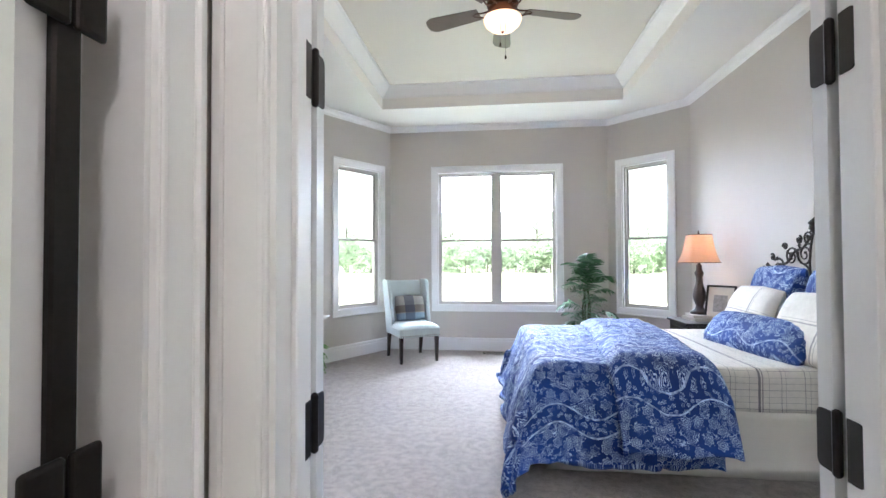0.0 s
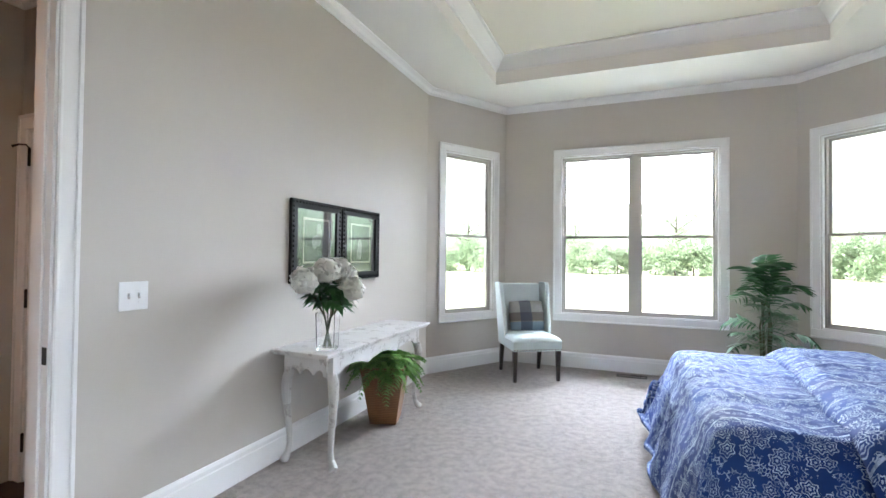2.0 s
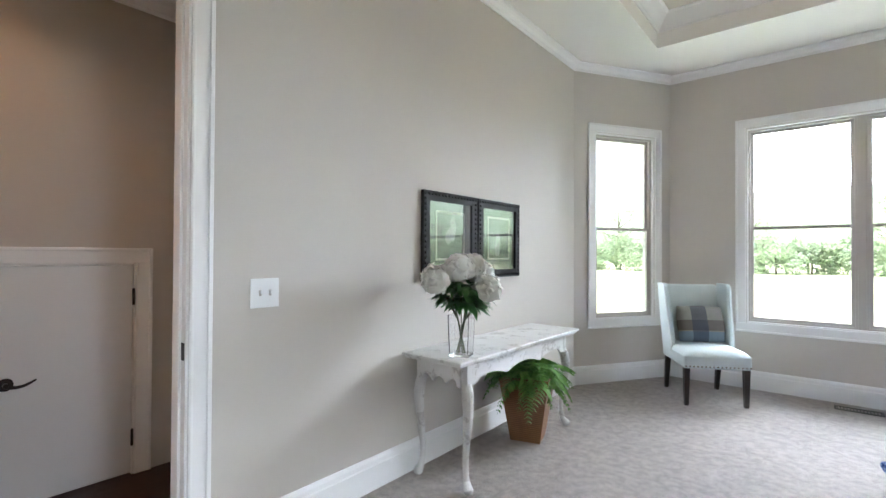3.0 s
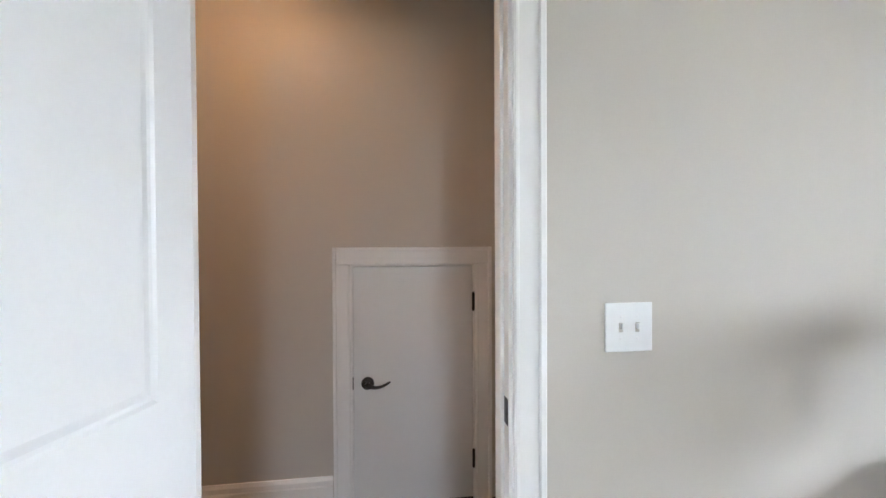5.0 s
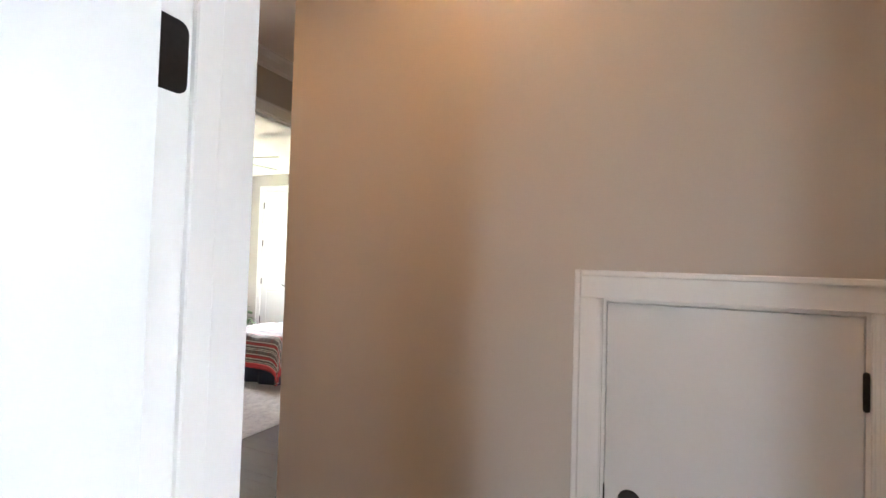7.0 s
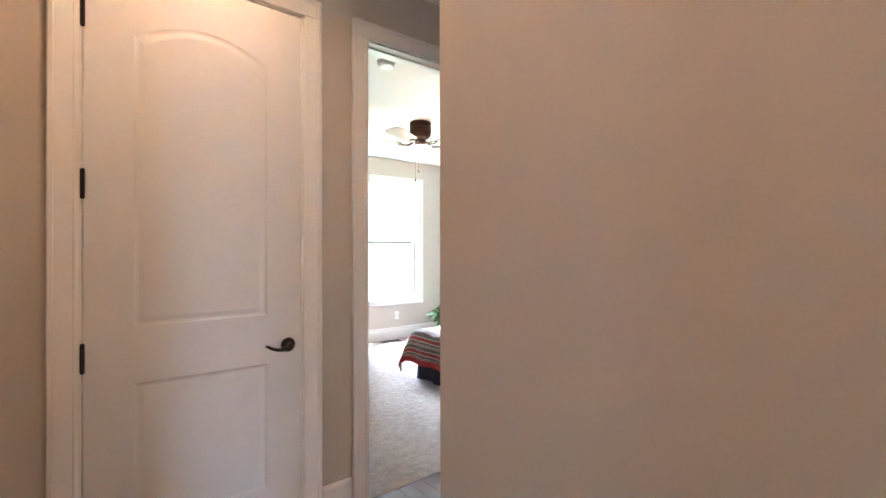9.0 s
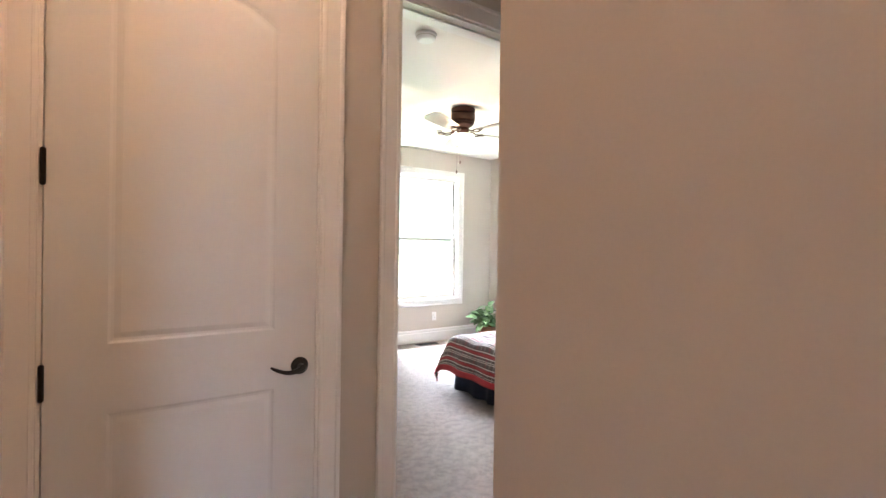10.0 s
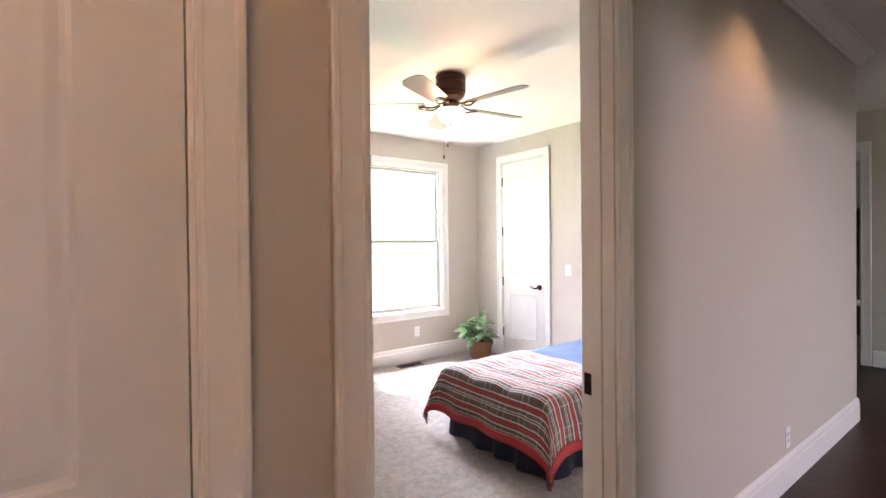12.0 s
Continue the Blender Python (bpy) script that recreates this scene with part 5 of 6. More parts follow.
def wing(sx):
    """A side wing: tall and narrow at the top, sweeping forward towards the seat."""
    bm = bmesh.new()
    front = [(0.40, 0.01), (0.50, 0.015), (0.62, 0.04), (0.74, 0.075), (0.86, 0.105), (0.96, 0.125), (1.02, 0.145), (1.048, 0.175)]
    rings = []
    for z, f_ in front:
        back = 0.275 + 0.13 * (z - 0.40)
        flare = 0.028 * (z - 0.40) / 0.65
        x0, x1 = 0.232 + flare, 0.272 + flare
        rings.append([bm.verts.new((sx * x, y, z)) for x, y in ((x0, back), (x0, f_ + 0.012), (x0 + 0.010, f_), (x1 - 0.010, f_), (x1, f_ + 0.012), (x1, back))])
    for a, b in zip(rings, rings[1:]):
        for k in range(6):
            bm.faces.new((a[k], a[(k + 1) % 6], b[(k + 1) % 6], b[k]))
    bm.faces.new(rings[0])
    bm.faces.new(rings[-1])
    part("wing", bm, MINT, chair)
    bm = bmesh.new()
    tube(bm, [(sx * (0.274 + 0.028 * (z - 0.40) / 0.65), f_ + 0.002, z) for z, f_ in front], 0.005, 6)
    part("piping", bm, PIPING, chair, "pale piping")


PIPING = surface("pale_piping_cloth", (0.66, 0.69, 0.68), 0.85, vary=0.05, large=8, fine=220, relief=0.2, depth=0.001)
wing(-1)
wing(1)
nail_me = None
for k in range(17):
    x = -0.262 + k * 0.5240 / 16
    if nail_me is None:
        bm = bmesh.new()
        lathe(bm, [(0.0085, 0), (0.0075, 0.003), (0.004, 0.0055), (0.001, 0.006)], 8)
        bmesh.ops.rotate(bm, verts=bm.verts[:], cent=(0, 0, 0), matrix=Matrix.Rotation(radians(90), 3, "X"))
        nail_me = finish(bm, "nail_head", NAIL)
    o = new("nail_head", nail_me)
    o.parent, o.location = chair, (x, -0.319, 0.352)
for k in range(15):
    o = new("nail_head", nail_me)
    o.parent, o.location, o.rotation_euler = chair, (0.274, -0.30 + k * 0.037, 0.352), (0, 0, radians(90))
pillow("throw_pillow", "blue and beige checked pillow on the mint chair", chair.matrix_world @ pose(0.02, 0.115, 0.665, -16, 0, 2), 0.44, 0.36, 0.14, CHECK)

# ---------- console table ----------
con = thing("console_table", "distressed white console table with cabriole legs", "console table", pose(0.0, 0.0, 0))
CX0, CX1, CY0, CY1, CZ = 0.035, 0.475, 2.92, 4.46, 0.745
bm = bmesh.new()
box(bm, CX0, CY0, CZ - 0.018, CX1, CY1, CZ, bevel=0.006, seg=2)
box(bm, CX0 + 0.012, CY0 + 0.014, CZ - 0.032, CX1 - 0.014, CY1 - 0.014, CZ - 0.017, bevel=0.004)
part("tabletop", bm, DISTRESS, con)


def scallop(bm, p0, p1, depth, axis):
    """An apron board with a scalloped lower edge from p0 to p1."""
    n = 40
    top, low = CZ - 0.033, CZ - 0.033 - depth
    rows = []
    for k in range(n + 1):
        u = k / n
        z = low + 0.045 * abs(math.sin(u * math.pi * 3)) ** 0.7 * (1 if 0.08 < u < 0.92 else 0.3)
        x, y = p0[0] + (p1[0] - p0[0]) * u, p0[1] + (p1[1] - p0[1]) * u
        ox, oy = (0.016, 0) if axis == "y" else (0, 0.016)
        rows.append([bm.verts.new(q) for q in ((x, y, top), (x + ox, y + oy, top), (x + ox, y + oy, z), (x, y, z))])
    for a, b in zip(rows, rows[1:]):
        for k in range(4):
            bm.faces.new((a[k], a[(k + 1) % 4], b[(k + 1) % 4], b[k]))
    bm.faces.new(rows[0])
    bm.faces.new(rows[-1][::-1])


for p0, p1, ax in (((0.405, 3.05), (0.405, 4.33), "y"), ((0.075, 3.05), (0.075, 4.33), "y"), ((0.10, 3.01), (0.40, 3.01), "x"), ((0.10, 4.36), (0.40, 4.36), "x")):
    bm = bmesh.new()
    scallop(bm, p0, p1, 0.135, ax)
    part("apron", bm, DISTRESS, con)


def cabriole(x, y, sx, sy):
    bm = bmesh.new()
    box(bm, x - 0.026, y - 0.026, CZ - 0.165, x + 0.026, y + 0.026, CZ - 0.033, bevel=0.003)
    prof = [(0.0, 0.592, 0.030), (0.016, 0.555, 0.034), (0.026, 0.50, 0.034), (0.026, 0.44, 0.030), (0.018, 0.36, 0.025), (0.006, 0.27, 0.021), (-0.004, 0.18, 0.018), (-0.004, 0.11, 0.017), (0.006, 0.06, 0.019), (0.020, 0.035, 0.026), (0.032, 0.018, 0.030), (0.036, 0.004, 0.022)]
    tube(bm, [(x + sx * o, y + sy * o * 0.6, z) for o, z, r in prof], [r for o, z, r in prof], 12)
    part("leg", bm, DISTRESS, con, "carved white cabriole leg", smooth=False)


for x, y, sx, sy in ((0.415, 3.05, 1, -1), (0.385, 4.33, 1, 1), (0.085, 3.05, -1, -1), (0.085, 4.33, -1, 1)):
    cabriole(x, y, sx * (1 if sx > 0 else 0.5), sy)

# ---------- vase of peonies ----------
VX, VY = 0.36, 3.075
vase = thing("flower_vase", "clear square glass vase of white peonies", "vase", pose(VX, VY, CZ + 0.001, 0, 0, 20))
bm = bmesh.new()
for h0, h1, a, b in ((0.0, 0.235, 0.055, 0.062),):
    o0 = [bm.verts.new((sx * a, sy * a, 0.0)) for sx, sy in ((-1, -1), (1, -1), (1, 1), (-1, 1))]
    o1 = [bm.verts.new((sx * b, sy * b, h1)) for sx, sy in ((-1, -1), (1, -1), (1, 1), (-1, 1))]
    i1 = [bm.verts.new((sx * (b - 0.004), sy * (b - 0.004), h1)) for sx, sy in ((-1, -1), (1, -1), (1, 1), (-1, 1))]
    i0 = [bm.verts.new((sx * (a - 0.004), sy * (a - 0.004), 0.014)) for sx, sy in ((-1, -1), (1, -1), (1, 1), (-1, 1))]
    bm.faces.new(o0[::-1])
    bm.faces.new(i0)
    for k in range(4):
        l = (k + 1) % 4
        bm.faces.new((o0[k], o0[l], o1[l], o1[k]))
        bm.faces.new((o1[k], o1[l], i1[l], i1[k]))
        bm.faces.new((i1[k], i1[l], i0[l], i0[k]))
vg = part("glass", bm, GLASS, vase, "clear glass")
vg.visible_shadow = False
rnd = random.Random(11)
bm = bmesh.new()
for k in range(12):
    a = rnd.uniform(0, 6.28)
    r0, r1 = rnd.uniform(0.005, 0.035), rnd.uniform(0.05, 0.13)
    tube(bm, [(r0 * math.cos(a + 2.5), r0 * math.sin(a + 2.5), 0.016), (0.02 * math.cos(a), 0.02 * math.sin(a), 0.20), (r1 * math.cos(a), r1 * math.sin(a), 0.34)], 0.0035, 6)
part("stem", bm, STEM, vase, "bundle of flower stems")


def bloom(parent, c, r, seed):
    """A ball of overlapping ruffled petals."""
    q = random.Random(seed)
    bm = bmesh.new()
    c = Vector(c)
    n = 54
    for k in range(n):
        z = 1 - 1.75 * (k + 0.5) / n
        a = k * 2.39996 + q.uniform(-0.2, 0.2)
        d = Vector((math.sqrt(max(0, 1 - z * z)) * math.cos(a), math.sqrt(max(0, 1 - z * z)) * math.sin(a), z))
        e1 = d.orthogonal().normalized()
        e1 = (Matrix.Rotation(q.uniform(0, 6.28), 3, d) @ e1).normalized()
        e2 = d.cross(e1)
        rr, w = r * q.uniform(0.72, 1.0), r * q.uniform(0.42, 0.58)
        g = []
        for j in range(4):
            row = []
            for i in range(4):
                u, v = (i / 3) * 2 - 1, (j / 3) * 2 - 1
                bend = -0.35 * (u * u) + (0.30 * v if v > 0 else -0.25 * v * v)
                row.append(bm.verts.new(c + d * (rr + w * bend + 0.06 * r * math.sin(6 * u + 4 * v + k)) + e1 * u * w * (1 - 0.25 * max(0, v)) + e2 * v * w))
            g.append(row)
        for j in range(3):
            for i in range(3):
                bm.faces.new((g[j][i], g[j][i + 1], g[j + 1][i + 1], g[j + 1][i]))
    return part("bloom", bm, PETAL, parent, "white ruffled peony bloom", smooth=True)


for k, (x, y, z, r) in enumerate(((0.00, -0.05, 0.50, 0.080), (0.15, 0.00, 0.385, 0.075), (-0.15, -0.05, 0.45, 0.070), (0.07, 0.16, 0.445, 0.080), (-0.10, -0.17, 0.43, 0.068), (-0.09, 0.13, 0.47, 0.070), (0.10, 0.22, 0.38, 0.072), (0.06, 0.04, 0.51, 0.068))):
    bloom(vase, (x, y, z), r, 30 + k)


def blade(bm, base, way, length, width, droop, fold=0.15):
    """A lance leaf along a drooping midrib."""
    way = way.normalized()
    side = way.cross(Vector((0, 0, 1)))
    side = side.normalized() if side.length > 0.05 else Vector((1, 0, 0))
    prev = None
    for k in range(5):
        u = k / 4
        p = base + way * length * u + Vector((0, 0, -droop * length * u * u))
        w = width * math.sin(math.pi * (0.08 + 0.92 * u) ** 0.8) * (1 if k < 4 else 0.05)
        row = (bm.verts.new(p - side * w + Vector((0, 0, fold * w))), bm.verts.new(p), bm.verts.new(p + side * w + Vector((0, 0, fold * w))))
        if prev:
            bm.faces.new((prev[0], prev[1], row[1], row[0]))
            bm.faces.new((prev[1], prev[2], row[2], row[1]))
        prev = row


bm = bmesh.new()
for k in range(84):
    a, z = rnd.uniform(0, 6.28), rnd.uniform(0.27, 0.42)
    r, lift = rnd.uniform(0.02, 0.09), rnd.uniform(-0.15, 0.55)
    base, way = Vector((r * math.cos(a), r * math.sin(a), z)), Vector((math.cos(a), math.sin(a), lift))
    ln = rnd.uniform(0.09, 0.145)
    for turn, part_ln in ((-42, 0.8), (0, 1.0), (40, 0.8)):
        blade(bm, base, Matrix.Rotation(radians(turn), 3, "Z") @ way, ln * part_ln, rnd.uniform(0.018, 0.027), rnd.uniform(0.2, 0.75))
tagged(part("foliage", bm, PEONYL, vase, "dark green peony leaves", smooth=True), kind="stuff")

# ---------- planter with ferns ----------
PX, PY = 0.30, 3.96
planter = thing("fern_planter", "tapered wooden planter of green ferns", "planter", pose(PX, PY, 0, 0, 0, 17))


def basket_wood():
    m, nt, b = shader("woven_brown_wood")
    tc = nt.nodes.new("ShaderNodeTexCoord")
    w = nt.nodes.new("ShaderNodeTexWave")
    w.bands_direction = "Z"
    w.inputs["Scale"].default_value, w.inputs["Distortion"].default_value, w.inputs["Detail"].default_value = 22.0, 2.5, 3.0
    nt.links.new(tc.outputs["Object"], w.inputs["Vector"])
    n = noise_node(nt, 5, 4)
    c = mixed(nt, 0.45, ramp(nt, w.outputs["Fac"], [(0.2, (0.10, 0.042, 0.014)), (0.8, (0.26, 0.12, 0.045))]), ramp(nt, n.outputs["Fac"], [(0.3, (0.12, 0.05, 0.018)), (0.7, (0.30, 0.15, 0.06))]))
    nt.links.new(c, b.inputs["Base Color"])
    b.inputs["Roughness"].default_value = 0.5
    bump(nt, b, w.outputs["Fac"], 0.35, 0.003)
    return m


BASKET = basket_wood()
for k in range(4):
    bm = bmesh.new()
    b0, b1, h = 0.105, 0.175, 0.46
    q = [bm.verts.new(p) for p in ((-b0, -b0, 0), (b0, -b0, 0), (b1, -b1, h), (-b1, -b1, h), (-b0, -b0 + 0.014, 0), (b0, -b0 + 0.014, 0), (b1 - 0.014, -b1 + 0.014, h), (-b1 + 0.014, -b1 + 0.014, h))]
    for f_ in ((0, 1, 2, 3), (5, 4, 7, 6), (3, 2, 6, 7), (1, 0, 4, 5), (0, 3, 7, 4), (2, 1, 5, 6)):
        bm.faces.new([q[i] for i in f_])
    bmesh.ops.rotate(bm, verts=bm.verts[:], cent=(0, 0, 0), matrix=Matrix.Rotation(radians(90 * k), 3, "Z"))
    part("side_panel", bm, BASKET, planter)
SOIL = surface("dark_moss", (0.03, 0.03, 0.015), 0.9, vary=0.4, fine=60, relief=0.6, depth=0.01)
part("moss", boxed(-0.155, -0.155, 0.38, 0.155, 0.155, 0.42, bevel=0.01), SOIL, planter)


def frond_mesh(length, droop, leaflet, pairs, seed, rise=0.6, name="frond", mat=None, broad=0.10):
    """A feathered frond: a bent rachis along +x with pairs of leaflets."""
    q = random.Random(seed)
    bm = bmesh.new()
    def at(u):
        return Vector((length * u * (1 - 0.18 * u), 0.02 * math.sin(4 * u + seed), length * (rise * u - droop * u * u)))
    tube(bm, [at(k / 8) for k in range(9)], [0.004 * (1 - 0.8 * k / 8) for k in range(9)], 5)
    for k in range(pairs):
        u = 0.12 + 0.88 * k / pairs
        p, d = at(u), (at(min(1, u + 0.03)) - at(u - 0.03)).normalized()
        side = d.cross(Vector((0, 0, 1))).normalized()
        ln = leaflet * (math.sin(math.pi * (0.12 + 0.86 * u)) ** 0.7) * q.uniform(0.85, 1.1)
        for s in (-1, 1):
            blade(bm, p, side * s + d * 0.45 + Vector((0, 0, q.uniform(-0.1, 0.15))), ln, ln * broad + 0.003, q.uniform(0.1, 0.5))
    return finish(bm, name, mat or FERNL, smooth=True)


fern_meshes = [frond_mesh(0.36 + 0.03 * k, 0.95 + 0.14 * k, 0.095, 18, 60 + k, rise=0.85, broad=0.15) for k in range(4)]
for k in range(88):
    o = new("frond", fern_meshes[k % 4])
    o.parent = planter
    s = rnd.uniform(0.60, 0.95)
    o.matrix_local = Matrix.Translation((rnd.uniform(-0.09, 0.09), rnd.uniform(-0.09, 0.09), 0.40)) @ pose(0, 0, 0, rnd.uniform(-15, 15), rnd.uniform(-40, 12), k * 137.5) @ Matrix.Scale(s, 4)
bm = bmesh.new()
for k in range(170):
    a = rnd.uniform(0, 6.28)
    r = rnd.uniform(0.02, 0.20)
    blade(bm, Vector((r * math.cos(a), r * math.sin(a), 0.42 + rnd.uniform(0, 0.12))), Vector((math.cos(a), math.sin(a), rnd.uniform(-0.2, 0.9))), rnd.uniform(0.06, 0.13), rnd.uniform(0.012, 0.026), 0.5)
tagged(part("foliage", bm, FERNL, planter, "light green broad leaves", smooth=True), kind="stuff")

# ---------- palm ----------
palm = thing("palm_plant", "tall dark green artificial palm in a brown pot", "plant", pose(3.38, 5.90, 0, 0, 0, 0))
bm = bmesh.new()
lathe(bm, [(0.11, 0), (0.14, 0.02), (0.17, 0.26), (0.18, 0.29), (0.165, 0.30), (0.15, 0.27), (0.01, 0.265)], 24)
part("pot", bm, BASKET, palm, "brown pot", smooth=False)
palm_meshes = [frond_mesh(0.56 + 0.05 * k, 0.75 + 0.22 * k, 0.25, 13, 80 + k, rise=1.0, mat=PALML, broad=0.085) for k in range(4)]
for k in range(4):
    bm = bmesh.new()
    a = k * 1.7
    tube(bm, [(0.03 * math.cos(a), 0.03 * math.sin(a), 0.26), (0.05 * math.cos(a), 0.05 * math.sin(a), 0.7), (0.03 * math.cos(a + 1), 0.03 * math.sin(a + 1), 0.95)], [0.012, 0.010, 0.007], 7)
    part("stalk", bm, STEM, palm)
for k in range(25):
    o = new("frond", palm_meshes[k % 4])
    o.parent = palm
    tier = k / 24
    z, tip = 0.40 + 0.68 * tier, (2 - 55 * tier ** 2)
    o.matrix_local = Matrix.Translation((0.03 * math.cos(k), 0.03 * math.sin(k), z)) @ pose(0, 0, 0, rnd.uniform(-18, 18), tip + rnd.uniform(-14, 10), k * 137.5 + rnd.uniform(-15, 15)) @ Matrix.Scale(rnd.uniform(0.58, 0.80), 4)

# ---------- pictures ----------
FRAMEBLACK = surface("dull_black_carved_wood", (0.010, 0.009, 0.008), 0.55, vary=0.3, large=6, fine=80, relief=0.15, depth=0.001)
FRAMEBLACK.node_tree.nodes["Principled BSDF"].inputs["Specular IOR Level"].default_value = 0.2
PRINT_GLASS, nt_, b_ = shader("picture_glass")
b_.inputs["Transmission Weight"].default_value, b_.inputs["Roughness"].default_value, b_.inputs["IOR"].default_value = 1.0, 0.0, 2.0


def picture(y0, y1, z0, z1, label, seed):
    p = thing("framed_print", label, "picture", pose(0.0, (y0 + y1) / 2, z0, 0, 0, -90), group="pair of framed prints")
    w, h = (y1 - y0) / 2, z1 - z0
    part("frame", frame_bars(-w, w, 0, h, 0.062, 0.002, 0.028), FRAMEBLACK, p, "carved black frame")
    bead = bmesh.new()
    lathe(bead, [(0.001, -0.012), (0.009, -0.008), (0.011, 0.0), (0.009, 0.008), (0.001, 0.012)], 6)
    bead_me = finish(bead, "carving", FRAMEBLACK)
    n = int(2 * w / 0.034)
    for side in range(4):
        m = n if side < 2 else int(h / 0.034)
        for k in range(m):
            o = new("carving", bead_me)
            o.parent = p
            t_ = (k + 0.5) / m
            o.location = (-w + 2 * w * t_, 0.028, 0.02 if side == 0 else h - 0.02) if side < 2 else ((-w + 0.02) if side == 2 else (w - 0.02), 0.028, h * t_)
            o.rotation_euler = (0, radians(35 if k % 2 else -35), 0)
    MATD = surface("dark_print_mat", (0.045, 0.05, 0.045), 0.5, vary=0.3, large=8, relief=0)
    part("mat", boxed(-w + 0.058, 0.004, 0.058, w - 0.058, 0.010, h - 0.058), MATD, p, "dark mat")
    q = 0.135
    part("fillet", frame_bars(-w + q, w - q, q, h - q * 0.9, 0.014, 0.010, 0.013), PAPER, p, "pale inner fillet")
    bm = bmesh.new()
    box(bm, -w + q + 0.02, 0.0102, q + 0.02, w - q - 0.02, 0.0112, h - q * 0.9 - 0.02)
    part("print", bm, surface("dark_grey_print", (0.06, 0.06, 0.058), 0.5, vary=0.5, large=18, relief=0), p)
    qr = random.Random(seed)
    bm = bmesh.new()
    for k in range(5):
        cx, cz, r = qr.uniform(-0.04, 0.04), h / 2 + qr.uniform(-0.09, 0.09), qr.uniform(0.02, 0.04)
        lathe(bm, [(0.001, 0.0), (r, 0.0), (r * 0.9, 0.0008), (0.001, 0.0012)], 14)
        bm.verts.ensure_lookup_table()
        for v in bm.verts[-56:]:
            v.co = Vector((v.co.x + cx, 0.0115 + v.co.z, v.co.y * 1.5 + cz))
    part("motif", bm, surface("pale_grey_motif", (0.35, 0.35, 0.34), 0.6, vary=0.3, large=20, relief=0), p, "pale rounded shapes")
    pane = part("glazing", boxed(-w + 0.056, 0.0155, 0.056, w - 0.056, 0.0175, h - 0.056), PRINT_GLASS, p, "reflecting glass")
    pane.visible_shadow = False


picture(3.115, 3.695, 1.15, 1.735, "black carved frame with dark matted print", 3)
picture(3.715, 4.295, 1.15, 1.735, "black carved frame with dark matted print", 9)


# ---------- ceiling fans ----------
def fan(name, label, m, drop, radius, blades, first, motor, blade_mat, glow, bowl):
    f = thing(name, label, "ceiling fan", m)
    bm = bmesh.new()
    lathe(bm, [(0.075, 0), (0.078, -0.02), (0.06, -0.05), (0.02, -0.07)], 24)
    part("canopy", bm, BRONZE, f, smooth=True)
    if drop > 0.08:
        bm = bmesh.new()
        tube(bm, [(0, 0, -0.05), (0, 0, -drop)], 0.012, 10)
        part("downrod", bm, BRONZE, f)
    bm = bmesh.new()
    lathe(bm, [(0.03, -drop), (0.095, -drop - 0.008), (0.125, -drop - 0.035), (0.128, -drop - 0.075), (0.112, -drop - 0.10), (0.118, -drop - 0.108), (0.10, -drop - 0.125), (0.05, -drop - 0.15), (0.055, -drop - 0.175), (0.03, -drop - 0.18)] if motor == "round" else [(0.105, -0.002), (0.118, -0.01), (0.118, -0.05), (0.108, -0.058), (0.118, -0.066), (0.118, -0.125), (0.108, -0.14), (0.112, -0.15), (0.098, -0.17), (0.06, -0.195), (0.065, -0.225), (0.052, -0.25), (0.03, -0.262)], 32)
    part("motor_housing", bm, BRONZE, f, "dark bronze motor housing", smooth=False)
    z = -drop - 0.105 if motor == "round" else -0.235
    bl = bmesh.new()
    n = 12
    outline = []
    for k in range(n + 1):
        u = k / n
        outline.append((0.20 + (radius - 0.20) * u, 0.062 + 0.026 * u - (0.03 * max(0, (u - 0.86) / 0.14) ** 2)))
    pts = [(x, y) for x, y in outline] + [(radius + 0.012, 0.02), (radius + 0.012, -0.02)] + [(x, -y) for x, y in outline[::-1]]
    lo, hi = [bl.verts.new((x, y, -0.003)) for x, y in pts], [bl.verts.new((x, y, 0.003)) for x, y in pts]
    bl.faces.new(lo[::-1])
    bl.faces.new(hi)
    for k in range(len(pts)):
        l = (k + 1) % len(pts)
        bl.faces.new((lo[k], lo[l], hi[l], hi[k]))
    bl_me = finish(bl, "blade", blade_mat)
    ar = bmesh.new()
    for s in (-1, 1):
        tube(ar, [(0.085, s * 0.012, 0.012), (0.13, s * 0.030, -0.012), (0.17, s * 0.038, -0.016), (0.215, s * 0.028, -0.005), (0.25, s * 0.006, -0.004)], 0.007, 7)
    tube(ar, [(0.20, -0.03, -0.005), (0.20, 0.03, -0.005)], 0.006, 6)
    ar_me = finish(ar, "blade_arm", BRONZE)
    for k in range(blades):
        a = first + 360.0 / blades * k
        for me, nm, tilt in ((bl_me, "blade", 12), (ar_me, "blade_arm", 0)):
            o = new(nm, me)
            o.parent = f
            o.matrix_local = Matrix.Translation((0, 0, z)) @ pose(0, 0, 0, 0, 0, a) @ pose(0, 0, 0, tilt)
    zb = (-drop - 0.18) if motor == "round" else -0.262
    bm = bmesh.new()
    lathe(bm, [(0.02, zb), (bowl, zb - 0.004), (bowl * 1.02, zb - 0.012), (bowl * 0.92, zb - 0.05), (bowl * 0.66, zb - 0.085), (bowl * 0.3, zb - 0.102), (0.008, zb - 0.105)], 30)
    part("light_bowl", bm, glow, f, "glowing alabaster glass bowl", smooth=True).visible_shadow = False
    bm = bmesh.new()
    lathe(bm, [(0.004, zb - 0.125), (0.012, zb - 0.118), (0.013, zb - 0.108), (0.006, zb - 0.10)], 12)
    part("bowl_finial", bm, BRONZE, f)
